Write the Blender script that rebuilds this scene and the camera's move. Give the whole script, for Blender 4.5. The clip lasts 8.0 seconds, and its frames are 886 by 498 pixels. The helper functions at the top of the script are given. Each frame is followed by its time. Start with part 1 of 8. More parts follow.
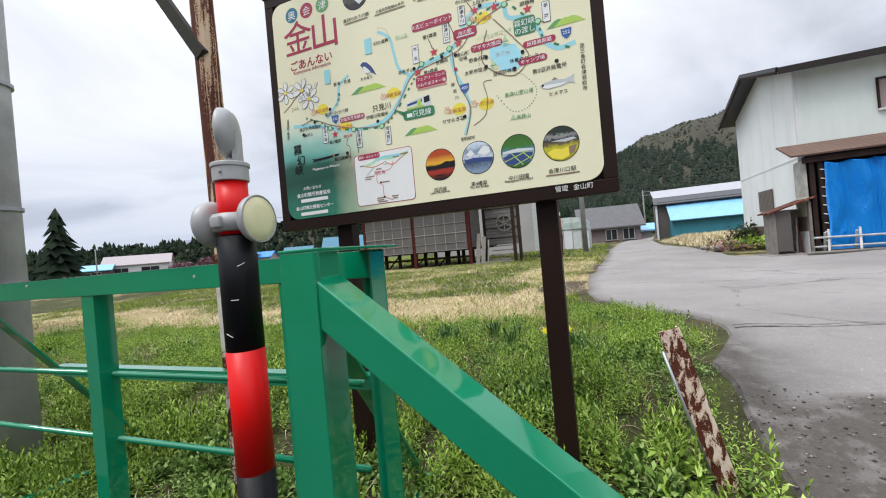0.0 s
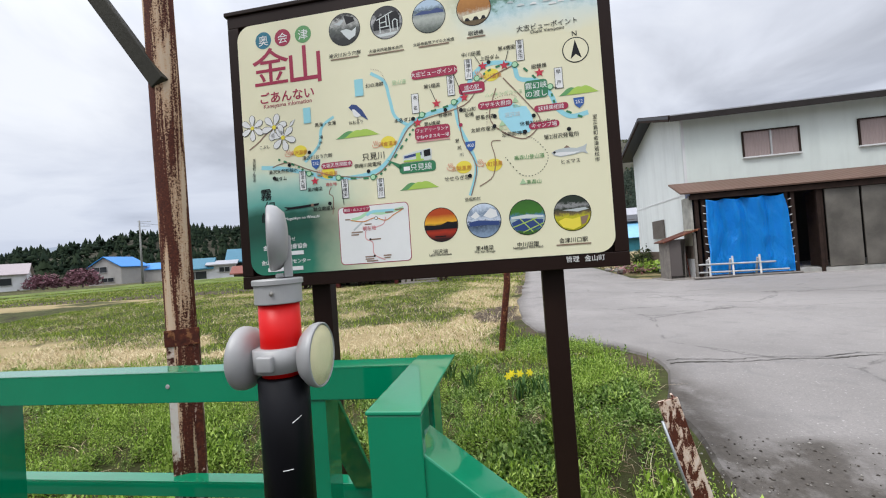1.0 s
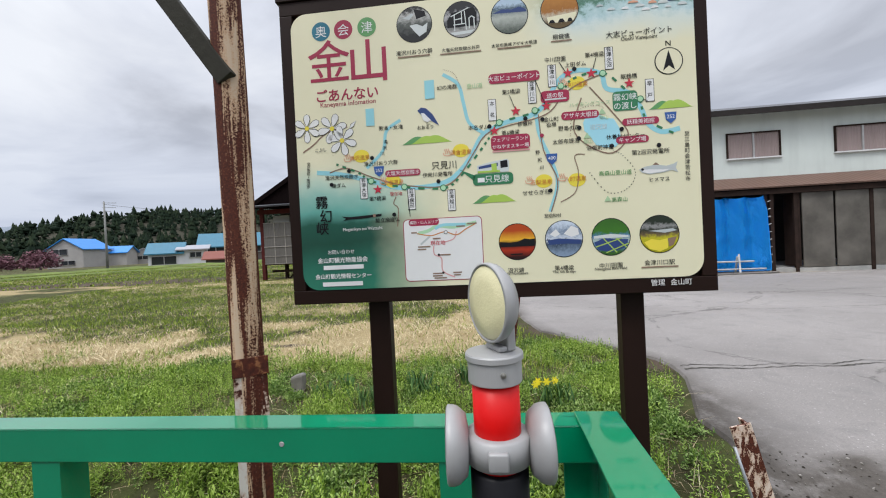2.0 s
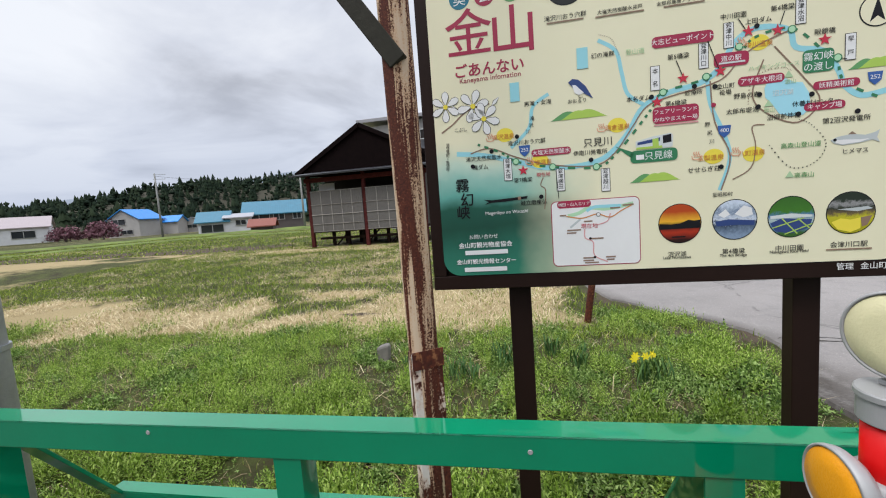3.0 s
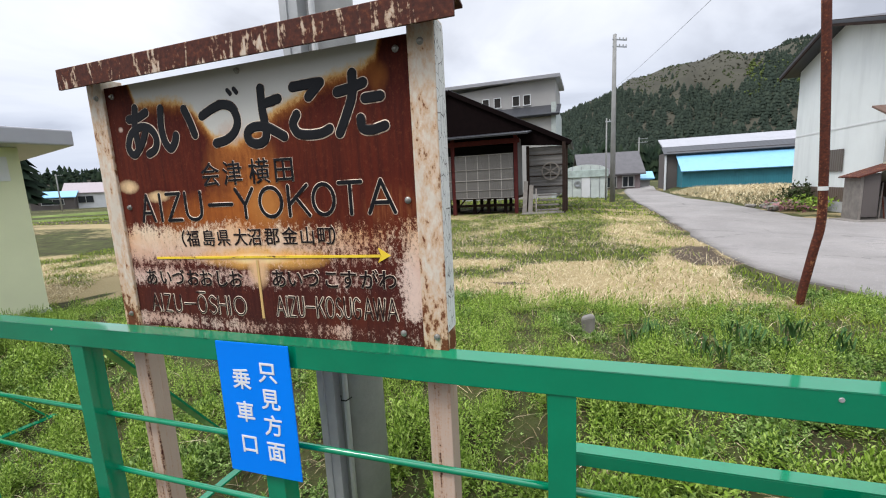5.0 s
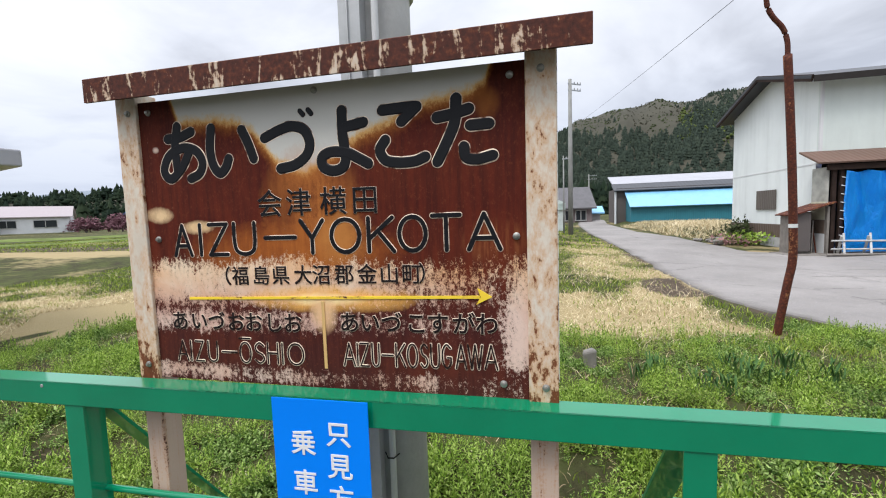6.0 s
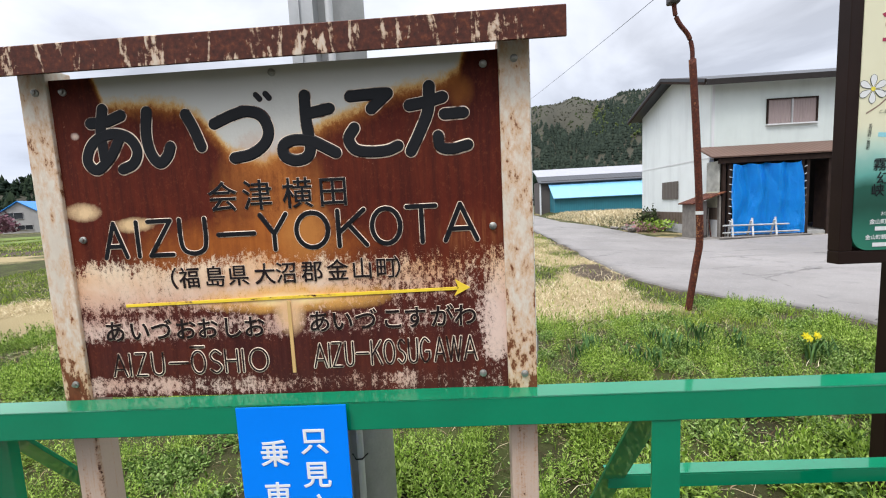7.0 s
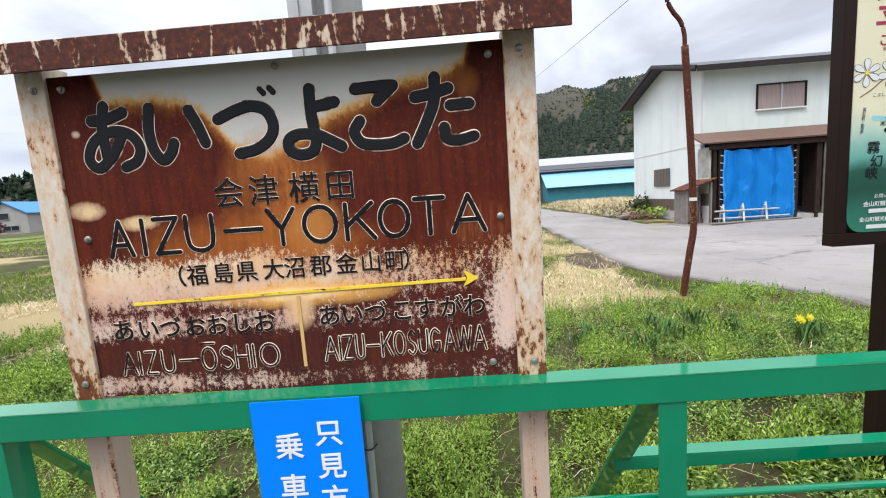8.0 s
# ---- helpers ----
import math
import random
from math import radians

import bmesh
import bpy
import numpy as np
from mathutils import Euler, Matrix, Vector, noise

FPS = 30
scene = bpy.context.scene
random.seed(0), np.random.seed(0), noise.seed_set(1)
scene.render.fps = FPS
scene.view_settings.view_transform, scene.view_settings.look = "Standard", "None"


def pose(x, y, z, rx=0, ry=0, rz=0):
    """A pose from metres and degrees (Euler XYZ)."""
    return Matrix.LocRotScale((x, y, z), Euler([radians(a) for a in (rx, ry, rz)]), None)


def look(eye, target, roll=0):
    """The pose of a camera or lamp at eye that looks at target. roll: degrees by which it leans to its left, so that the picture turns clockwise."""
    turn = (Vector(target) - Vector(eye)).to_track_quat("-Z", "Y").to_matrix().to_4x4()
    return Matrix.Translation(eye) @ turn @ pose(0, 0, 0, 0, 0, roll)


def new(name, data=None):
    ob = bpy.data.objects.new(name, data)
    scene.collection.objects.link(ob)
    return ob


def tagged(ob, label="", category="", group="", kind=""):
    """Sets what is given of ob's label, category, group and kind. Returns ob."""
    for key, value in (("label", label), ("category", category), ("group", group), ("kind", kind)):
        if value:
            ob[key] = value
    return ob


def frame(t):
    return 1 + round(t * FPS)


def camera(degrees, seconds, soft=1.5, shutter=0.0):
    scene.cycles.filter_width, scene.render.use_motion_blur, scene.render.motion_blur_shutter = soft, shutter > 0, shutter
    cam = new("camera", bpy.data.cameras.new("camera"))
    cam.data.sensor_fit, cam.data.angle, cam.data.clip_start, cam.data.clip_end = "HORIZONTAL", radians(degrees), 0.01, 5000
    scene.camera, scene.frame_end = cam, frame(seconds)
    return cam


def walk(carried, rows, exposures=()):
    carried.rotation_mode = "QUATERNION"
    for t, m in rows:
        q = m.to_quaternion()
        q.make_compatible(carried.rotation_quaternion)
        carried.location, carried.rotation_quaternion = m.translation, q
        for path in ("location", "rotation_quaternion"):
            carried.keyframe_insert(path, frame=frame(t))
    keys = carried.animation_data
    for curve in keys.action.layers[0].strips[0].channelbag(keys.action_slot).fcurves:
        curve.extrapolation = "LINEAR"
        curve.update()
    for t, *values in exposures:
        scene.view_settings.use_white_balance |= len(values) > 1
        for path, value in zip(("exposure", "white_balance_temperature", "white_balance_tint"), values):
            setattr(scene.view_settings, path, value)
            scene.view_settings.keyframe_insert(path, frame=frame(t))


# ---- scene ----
cam = camera(94.9, 8.0, 1.1)
PATH = [
    (0, (1.027, 0.195, 0.928), (0.279, 2.05, 0.93), -5.0),
    (0.5, (0.749, 0.184, 1.053), (0.185, 2.103, 1.064), -2.2),
    (1, (0.64, 0.245, 1.189), (0.29, 2.214, 1.226), -4.1),
    (1.2, (0.574, 0.305, 1.181), (0.283, 2.282, 1.263), -3.8),
    (2.3, (0.117, 0.294, 1.431), (-0.124, 2.277, 1.351), -2.9),
    (2.5, (0.053, 0.277, 1.477), (-0.218, 2.256, 1.363), -3.2),
    (3, (-0.232, 0.294, 1.444), (-0.643, 2.241, 1.25), -4.1),
    (3.5, (-0.692, 0.245, 1.433), (-1.254, 2.147, 1.174), -4.3),
    (4, (-1.031, 0.179, 1.437), (-1.669, 2.05, 1.128), -4.0),
    (4.5, (-1.384, 0.196, 1.424), (-2.044, 2.056, 1.101), -3.5),
    (5, (-1.748, 0.071, 1.423), (-2.394, 1.939, 1.118), -2.8),
    (5.2, (-1.846, 0.039, 1.426), (-2.484, 1.913, 1.136), -2.6),
    (6.3, (-2.242, 0.081, 1.453), (-2.572, 2.048, 1.309), -1.9),
    (6.5, (-2.263, 0.082, 1.454), (-2.517, 2.058, 1.287), -2.1),
    (7, (-2.293, 0.073, 1.445), (-2.409, 2.059, 1.237), -2.8),
    (7.5, (-2.316, 0.074, 1.447), (-2.406, 2.058, 1.215), -3.4),
    (8, (-2.332, 0.064, 1.447), (-2.419, 2.047, 1.197), -4.0),
]
walk(cam, [(t, look(eye, target, roll)) for t, eye, target, roll in PATH],
     exposures=((0, 0.27), (1.0, 0.2), (2.5, 0.12), (4.0, 0.28), (5.0, 0.34), (6.5, 0.40), (8.0, 0.55)))

# ---- world, sun ----
SUN_DIR = (-0.30, -0.42, 0.856)
world = bpy.data.worlds.new("overcast_sky")
scene.world = world
world.use_nodes = True
wn, wl = world.node_tree.nodes, world.node_tree.links
wn.clear()
w_out, w_bg = wn.new("ShaderNodeOutputWorld"), wn.new("ShaderNodeBackground")
w_sky = wn.new("ShaderNodeTexSky")
w_sky.sky_type, w_sky.sun_disc = "NISHITA", False
w_sky.sun_elevation, w_sky.sun_rotation = radians(58.9), radians(215.5)
w_gain = wn.new("ShaderNodeVectorMath")
w_gain.operation = "SCALE"
w_gain.inputs["Scale"].default_value = 0.09
wl.new(w_sky.outputs["Color"], w_gain.inputs[0])
w_tc, w_sep = wn.new("ShaderNodeTexCoord"), wn.new("ShaderNodeSeparateXYZ")
wl.new(w_tc.outputs["Generated"], w_sep.inputs[0])


def w_math(op, a, b, clamp=False):
    n = wn.new("ShaderNodeMath")
    n.operation, n.use_clamp = op, clamp
    for k, v in enumerate((a, b)):
        if isinstance(v, (int, float)):
            n.inputs[k].default_value = v
        else:
            wl.new(v, n.inputs[k])
    return n.outputs[0]


w_den = w_math("ADD", w_math("ABSOLUTE", w_sep.outputs["Z"], 0.0), 0.16)
w_uv = wn.new("ShaderNodeCombineXYZ")
wl.new(w_math("DIVIDE", w_sep.outputs["X"], w_den), w_uv.inputs["X"])
wl.new(w_math("DIVIDE", w_sep.outputs["Y"], w_den), w_uv.inputs["Y"])
w_n1 = wn.new("ShaderNodeTexNoise")
w_n1.inputs["Scale"].default_value, w_n1.inputs["Detail"].default_value = 0.8, 7.0
w_n1.inputs["Roughness"].default_value, w_n1.inputs["Distortion"].default_value = 0.52, 0.5
wl.new(w_uv.outputs[0], w_n1.inputs["Vector"])
w_ramp = wn.new("ShaderNodeValToRGB")
w_ramp.color_ramp.elements[0].position, w_ramp.color_ramp.elements[0].color = 0.35, (0.46, 0.48, 0.54, 1)
w_ramp.color_ramp.elements[1].position, w_ramp.color_ramp.elements[1].color = 0.60, (0.87, 0.895, 0.95, 1)
w_mid = w_ramp.color_ramp.elements.new(0.47)
w_mid.color = (0.68, 0.71, 0.79, 1)
wl.new(w_n1.outputs["Fac"], w_ramp.inputs["Fac"])
w_mix = wn.new("ShaderNodeMix")
w_mix.data_type = "RGBA"
w_mix.inputs["Factor"].default_value = 0.9
wl.new(w_gain.outputs[0], w_mix.inputs[6])
wl.new(w_ramp.outputs["Color"], w_mix.inputs[7])
# blue-grey haze low over the hills
w_low = wn.new("ShaderNodeMapRange")
for k, v in ((1, 0.02), (2, 0.30), (3, 0.80), (4, 0.0)):
    w_low.inputs[k].default_value = v
wl.new(w_sep.outputs["Z"], w_low.inputs[0])
w_haze = wn.new("ShaderNodeMix")
w_haze.data_type = "RGBA"
w_haze.inputs[7].default_value = (0.47, 0.53, 0.67, 1)
wl.new(w_low.outputs[0], w_haze.inputs["Factor"])
wl.new(w_mix.outputs[2], w_haze.inputs[6])
wl.new(w_haze.outputs[2], w_bg.inputs["Color"])
# an overcast sky is brightest overhead
w_high = wn.new("ShaderNodeMapRange")
w_high.interpolation_type = "SMOOTHSTEP"
for k, v in ((1, 0.38), (2, 0.95), (3, 1.0), (4, 2.9)):
    w_high.inputs[k].default_value = v
wl.new(w_sep.outputs["Z"], w_high.inputs[0])
wl.new(w_high.outputs[0], w_bg.inputs["Strength"])
wl.new(w_bg.outputs[0], w_out.inputs["Surface"])

sun = new("sun", bpy.data.lights.new("sun", "SUN"))
sun.data.energy, sun.data.angle, sun.data.color = 1.5, radians(18), (1.0, 0.97, 0.92)
sun.matrix_world = look(Vector(SUN_DIR) * 50, (0, 0, 0))


# ---- materials ----
def node_mat(name):
    m = bpy.data.materials.new(name)
    m.use_nodes = True
    nt = m.node_tree
    return m, nt, nt.nodes["Principled BSDF"]


class G:
    """Small graph builder for one material."""

    def __init__(self, name):
        self.m, self.nt, self.p = node_mat(name)
        self.tc = self.nt.nodes.new("ShaderNodeTexCoord")

    def put(self, sock, v):
        if isinstance(v, bpy.types.NodeSocket):
            self.nt.links.new(v, sock)
        elif isinstance(v, (tuple, list)) and len(v) == 3 and sock.type == "RGBA":
            sock.default_value = (*v, 1)
        else:
            sock.default_value = v

    def math(self, op, a, b=0.0, clamp=False):
        n = self.nt.nodes.new("ShaderNodeMath")
        n.operation, n.use_clamp = op, clamp
        self.put(n.inputs[0], a), self.put(n.inputs[1], b)
        return n.outputs[0]

    def coord(self, scale=(1, 1, 1), kind="Object"):
        n = self.nt.nodes.new("ShaderNodeMapping")
        n.inputs["Scale"].default_value = scale
        self.nt.links.new(self.tc.outputs[kind], n.inputs["Vector"])
        return n.outputs[0]

    def xyz(self, kind="Object"):
        n = self.nt.nodes.new("ShaderNodeSeparateXYZ")
        self.nt.links.new(self.tc.outputs[kind], n.inputs[0])
        return n.outputs

    def noise(self, scale, detail=4.0, rough=0.55, dist=0.0, stretch=(1, 1, 1), kind="Object"):
        n = self.nt.nodes.new("ShaderNodeTexNoise")
        n.inputs["Scale"].default_value, n.inputs["Detail"].default_value = scale, detail
        n.inputs["Roughness"].default_value, n.inputs["Distortion"].default_value = rough, dist
        self.nt.links.new(self.coord(stretch, kind), n.inputs["Vector"])
        return n.outputs["Fac"]

    def voro(self, scale, feature="F1", stretch=(1, 1, 1)):
        n = self.nt.nodes.new("ShaderNodeTexVoronoi")
        n.feature = feature
        n.inputs["Scale"].default_value = scale
        self.nt.links.new(self.coord(stretch), n.inputs["Vector"])
        return n.outputs["Distance"]

    def ramp(self, fac, *stops):
        n = self.nt.nodes.new("ShaderNodeValToRGB")
        el = n.color_ramp.elements
        for k, (pos, col) in enumerate(stops):
            e = el[k] if k < 2 else el.new(pos)
            e.position, e.color = pos, (*((col,) * 3 if isinstance(col, (int, float)) else col), 1)
        self.put(n.inputs["Fac"], fac)
        return n.outputs["Color"]

    def mix(self, fac, a, b, mode="MIX"):
        n = self.nt.nodes.new("ShaderNodeMix")
        n.data_type, n.blend_type = "RGBA", mode
        self.put(n.inputs["Factor"], fac), self.put(n.inputs[6], a), self.put(n.inputs[7], b)
        return n.outputs[2]

    def island(self):
        return self.nt.nodes.new("ShaderNodeNewGeometry").outputs["Random Per Island"]

    def rand(self):
        return self.nt.nodes.new("ShaderNodeObjectInfo").outputs["Random"]

    def bump(self, height, strength=0.3, dist=0.01):
        n = self.nt.nodes.new("ShaderNodeBump")
        n.inputs["Strength"].default_value, n.inputs["Distance"].default_value = strength, dist
        self.put(n.inputs["Height"], height)
        self.nt.links.new(n.outputs[0], self.p.inputs["Normal"])

    def done(self, color, rough=0.6, metal=0.0, spec=0.5):
        self.put(self.p.inputs["Base Color"], color)
        self.put(self.p.inputs["Roughness"], rough)
        self.put(self.p.inputs["Metallic"], metal)
        self.p.inputs["Specular IOR Level"].default_value = spec
        return self.m


def plain(name, col, rough=0.6, metal=0.0, scale=6.0, var=0.18, bump=0.15, spec=0.5, fine=60.0):
    """A worn paint, plaster, metal or wood tone with variation at two scales."""
    g = G(name)
    a = g.noise(scale, 5)
    b = g.noise(fine, 3)
    dark = tuple(c * (1 - var) for c in col)
    lite = tuple(min(1.0, c * (1 + var * 0.7)) for c in col)
    c = g.mix(g.ramp(a, (0.35, 0.0), (0.65, 1.0)), dark, lite)
    c = g.mix(0.35, c, g.mix(b, dark, lite))
    g.bump(b, bump, 0.004)
    return g.done(c, rough, metal, spec)


def rusty_paint(name, paint, amount=0.5, stretch=(1, 1, 0.25), scale=9.0, white=None):
    """Flaking paint over rust: amount 0..1 is the share of rust."""
    g = G(name)
    n = g.noise(scale, 8, 0.62, 0.4, stretch)
    f = g.noise(scale * 6, 5, 0.6)
    v = g.math("ADD", n, g.math("MULTIPLY", g.math("SUBTRACT", f, 0.5), 0.28))
    t = 0.32 + 0.36 * amount
    mask = g.ramp(v, (t - 0.02, 1.0), (t + 0.02, 0.0))
    halo = g.ramp(v, (t + 0.0, 1.0), (t + 0.09, 0.0))
    rust = g.ramp(f, (0.25, (0.028, 0.008, 0.006)), (0.55, (0.088, 0.021, 0.011)), (0.8, (0.21, 0.062, 0.02)))
    p = g.mix(g.math("MULTIPLY", halo, 0.6), paint, (0.48, 0.22, 0.08))
    p = g.mix(g.math("MULTIPLY", f, 0.25), p, tuple(c * 0.6 for c in paint))
    g.bump(g.math("SUBTRACT", v, mask), 0.5, 0.006)
    return g.done(g.mix(mask, p, rust), 0.75, 0.0, 0.3)


def leafy(name, a, b, c, rough=0.55, trans=0.25):
    g = G(name)
    r = g.island()
    col = g.ramp(r, (0.0, a), (0.5, b), (1.0, c))
    col = g.mix(g.math("MULTIPLY", g.noise(0.7, 3), 0.35), col, tuple(x * 0.55 for x in b))
    g.p.inputs["Subsurface Weight"].default_value = 0.0
    return g.done(col, max(rough, 0.7), 0.0, 0.10)


def slatted(name, col, freq, axis="X", depth=0.6, rough=0.5, var=0.12, metal=0.0):
    """Sheet cladding with fine ribs: freq ribs a metre along an axis."""
    g = G(name)
    w = g.nt.nodes.new("ShaderNodeTexWave")
    w.bands_direction = axis
    w.inputs["Scale"].default_value = freq / 3.183
    w.inputs["Distortion"].default_value = 0.0
    g.nt.links.new(g.coord(), w.inputs["Vector"])
    n = g.noise(1.3, 5)
    st = g.noise(2.2, 4, 0.6, 0.0, (1, 1, 0.12))
    c = g.mix(g.ramp(n, (0.3, 0.0), (0.7, 1.0)), tuple(x * (1 - var) for x in col), col)
    c = g.mix(g.math("MULTIPLY", g.ramp(st, (0.5, 0.0), (0.75, 1.0)), 0.3), c, tuple(x * 0.6 for x in col))
    g.bump(w.outputs["Fac"], depth, 0.012)
    return g.done(c, rough, metal)


GREEN = plain("green_gloss_paint", (0.0, 0.215, 0.100), 0.35, 0.0, 3.0, 0.14, 0.03, 0.05, 90)
GREEN.node_tree.nodes["Principled BSDF"].inputs["Coat Weight"].default_value = 1.0
GREEN.node_tree.nodes["Principled BSDF"].inputs["Coat IOR"].default_value = 1.68
GREEN.node_tree.nodes["Principled BSDF"].inputs["Coat Roughness"].default_value = 0.05
BROWN = plain("dark_brown_paint", (0.018, 0.0085, 0.0065), 0.5, 0.0, 4.0, 0.2, 0.08, 0.16)
CONCRETE = plain("weathered_concrete", (0.40, 0.40, 0.395), 0.85, 0.0, 3.0, 0.3, 0.4)
POLEGREY = plain("utility_pole_concrete", (0.25, 0.25, 0.24), 0.85, 0.0, 1.5, 0.25, 0.3)
GALV = plain("galvanised_steel", (0.38, 0.4, 0.42), 0.42, 0.7, 5.0, 0.2, 0.1)
CASTGREY = plain("grey_cast_plastic", (0.36, 0.36, 0.36), 0.45, 0.1, 8.0, 0.14, 0.1)
REDBAND = plain("red_reflective_band", (0.66, 0.003, 0.003), 0.4, 0.0, 9.0, 0.1, 0.05, 0.3)
BLACKBAND = plain("black_band", (0.004, 0.004, 0.006), 0.45, 0.0, 9.0, 0.3, 0.1, 0.25)
LENSCREAM = plain("cream_reflector_lens", (0.74, 0.69, 0.42), 0.35, 0.0, 20, 0.06, 0.25, 0.5, 260)
LENSORANGE = plain("orange_reflector_lens", (0.9, 0.36, 0.01), 0.3, 0.0, 20, 0.08, 0.25, 0.5, 260)
POLERUST = rusty_paint("pole_paint_mostly_rust", (0.60, 0.46, 0.33), 0.56, (1, 1, 0.05), 30)
BARERUST = rusty_paint("bare_rust", (0.16, 0.05, 0.03), 0.75, (1, 1, 0.3), 8)
CAPRUST = rusty_paint("cap_rust_with_paint", (0.66, 0.55, 0.44), 0.70, (2.6, 1, 0.6), 12)
PALEWOOD = rusty_paint("bleached_rusty_post", (0.56, 0.42, 0.33), 0.22, (1, 1, 0.05), 24)
BLUEPLATE = plain("blue_sign_plate", (0.0, 0.225, 0.93), 0.4, 0.0, 3, 0.05, 0.02, 0.2)
WHITEINK = plain("white_lettering", (0.8, 0.8, 0.8), 0.5, 0.0, 9, 0.04, 0.02)
FADEDENAMEL = plain("brown_black_enamel", (0.014, 0.008, 0.008), 0.6, 0.0, 14, 0.3, 0.12, 0.2)
BLACKINK = plain("black_lettering", (0.008, 0.008, 0.011), 0.5, 0.0, 9, 0.2, 0.03, 0.25)
DARKENAMEL = plain("blue_black_enamel", (0.005, 0.0055, 0.008), 0.5, 0.0, 14, 0.3, 0.12, 0.25)
g_ = G("chipped_pale_edge")
CHIPPED = g_.done(g_.mix(g_.ramp(g_.noise(16, 5, 0.65), (0.40, 0.0), (0.50, 1.0)), (0.10, 0.03, 0.014), (0.80, 0.66, 0.52)), 0.7, 0.0, 0.2)
YELLOWINK = rusty_paint("yellow_arrow_paint", (0.92, 0.66, 0.05), 0.16, (0.4, 1, 1), 16)
STEEL = plain("zinc_bolt", (0.34, 0.33, 0.3), 0.45, 0.8, 30, 0.2, 0.1)
DARKWOOD = plain("old_dark_timber", (0.03, 0.018, 0.014), 0.85, 0.0, 5, 0.4, 0.4, 0.2)
REDWOOD = plain("red_brown_timber", (0.07, 0.013, 0.012), 0.8, 0.0, 5, 0.3, 0.3, 0.2)
GABLEWOOD = plain("blackened_gable_boards", (0.006, 0.003, 0.003), 0.9, 0.0, 5, 0.35, 0.3, 0.08)
GREYWOOD = plain("grey_timber", (0.2, 0.18, 0.16), 0.85, 0.0, 6, 0.3, 0.4)
SCREEN = slatted("grey_translucent_screen", (0.13, 0.122, 0.115), 14, "X", 0.5, 0.5)
CLAD = slatted("pale_grey_green_cladding", (0.66, 0.72, 0.69), 3.3, "X", 0.5, 0.5, 0.08)
CLADSIDE = slatted("white_side_cladding", (0.80, 0.84, 0.83), 3.3, "Y", 0.35, 0.5, 0.06)
ROOFDARK = slatted("dark_roof_metal", (0.028, 0.03, 0.036), 3, "X", 0.5, 0.45, 0.15)
ROOFBROWN = slatted("brown_canopy_sheet", (0.15, 0.085, 0.06), 7, "X", 0.5, 0.55, 0.2)
ROOFBLUE = slatted("blue_roof_metal", (0.02, 0.22, 0.62), 2.5, "X", 0.4, 0.4)
ROOFTEAL = slatted("teal_roof_metal", (0.03, 0.16, 0.24), 2.5, "X", 0.4, 0.45)
ROOFPALEBLUE = slatted("pale_blue_roof_metal", (0.2, 0.46, 0.70), 2.2, "X", 0.4, 0.35)
ROOFGREY = slatted("grey_roof_metal", (0.36, 0.36, 0.39), 2.2, "X", 0.4, 0.4)
WALLTEAL = slatted("teal_wall_sheet", (0.03, 0.2, 0.26), 6, "X", 0.5, 0.5)
WALLWHITE = plain("white_render_wall", (0.66, 0.67, 0.68), 0.8, 0.0, 0.6, 0.12, 0.1)
WALLGREY = plain("grey_render_wall", (0.36, 0.35, 0.34), 0.8, 0.0, 0.6, 0.12, 0.1)
WALLDARK = plain("dark_brown_wall", (0.1, 0.085, 0.08), 0.8, 0.0, 0.6, 0.2, 0.1)
WALLCREAM = plain("pale_yellow_panel", (0.66, 0.68, 0.45), 0.6, 0.0, 1.5, 0.06, 0.05)
# near-black colour paints in the shade inside the store, hut and window openings
DIMINSIDE = plain("painted_dim_interior", (0.02, 0.017, 0.015), 0.9, 0.0, 2, 0.3, 0.1)
VINYL = plain("milky_vinyl_sheet", (0.55, 0.60, 0.58), 0.35, 0.0, 2, 0.15, 0.2)
STONE = plain("field_stone", (0.20, 0.185, 0.165), 0.9, 0.0, 9, 0.3, 0.6)
CURTAIN = slatted("mauve_curtain", (0.34, 0.27, 0.26), 12, "X", 1.0, 0.9)
ALU = plain("aluminium_frame", (0.5, 0.5, 0.5), 0.4, 0.6, 9, 0.1, 0.05)
g_ = G("window_glass")
g_.p.inputs["Transmission Weight"].default_value = 0.0
GLASS = g_.done((0.03, 0.035, 0.04), 0.06, 0.0, 0.6)
LEAF = leafy("weed_leaf_green", (0.036, 0.080, 0.012), (0.205, 0.325, 0.036), (0.47, 0.60, 0.16))
LEAF2 = leafy("broad_leaf_green", (0.028, 0.072, 0.018), (0.155, 0.255, 0.045), (0.40, 0.53, 0.19))
BLADE = leafy("grass_blade_green", (0.085, 0.155, 0.016), (0.20, 0.29, 0.03), (0.44, 0.50, 0.11))
STRAW = leafy("dry_straw", (0.36, 0.26, 0.14), (0.68, 0.56, 0.34), (0.90, 0.80, 0.57), 0.8)
# paler, flatter conifer green with distance haze painted into it
FARCON = leafy("far_conifers_painted_haze", (0.026, 0.037, 0.028), (0.033, 0.046, 0.034), (0.042, 0.055, 0.039), 0.95)
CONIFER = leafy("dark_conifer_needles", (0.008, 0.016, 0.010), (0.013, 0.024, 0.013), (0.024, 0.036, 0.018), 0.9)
# both crown colours are lifted a little to imitate haze on the slope
BUDGREEN = leafy("spring_crown", (0.044, 0.058, 0.028), (0.058, 0.074, 0.034), (0.085, 0.105, 0.042), 0.95)
BAREGREY = leafy("bare_wood_crown", (0.046, 0.045, 0.032), (0.058, 0.056, 0.039), (0.074, 0.071, 0.048), 0.95)
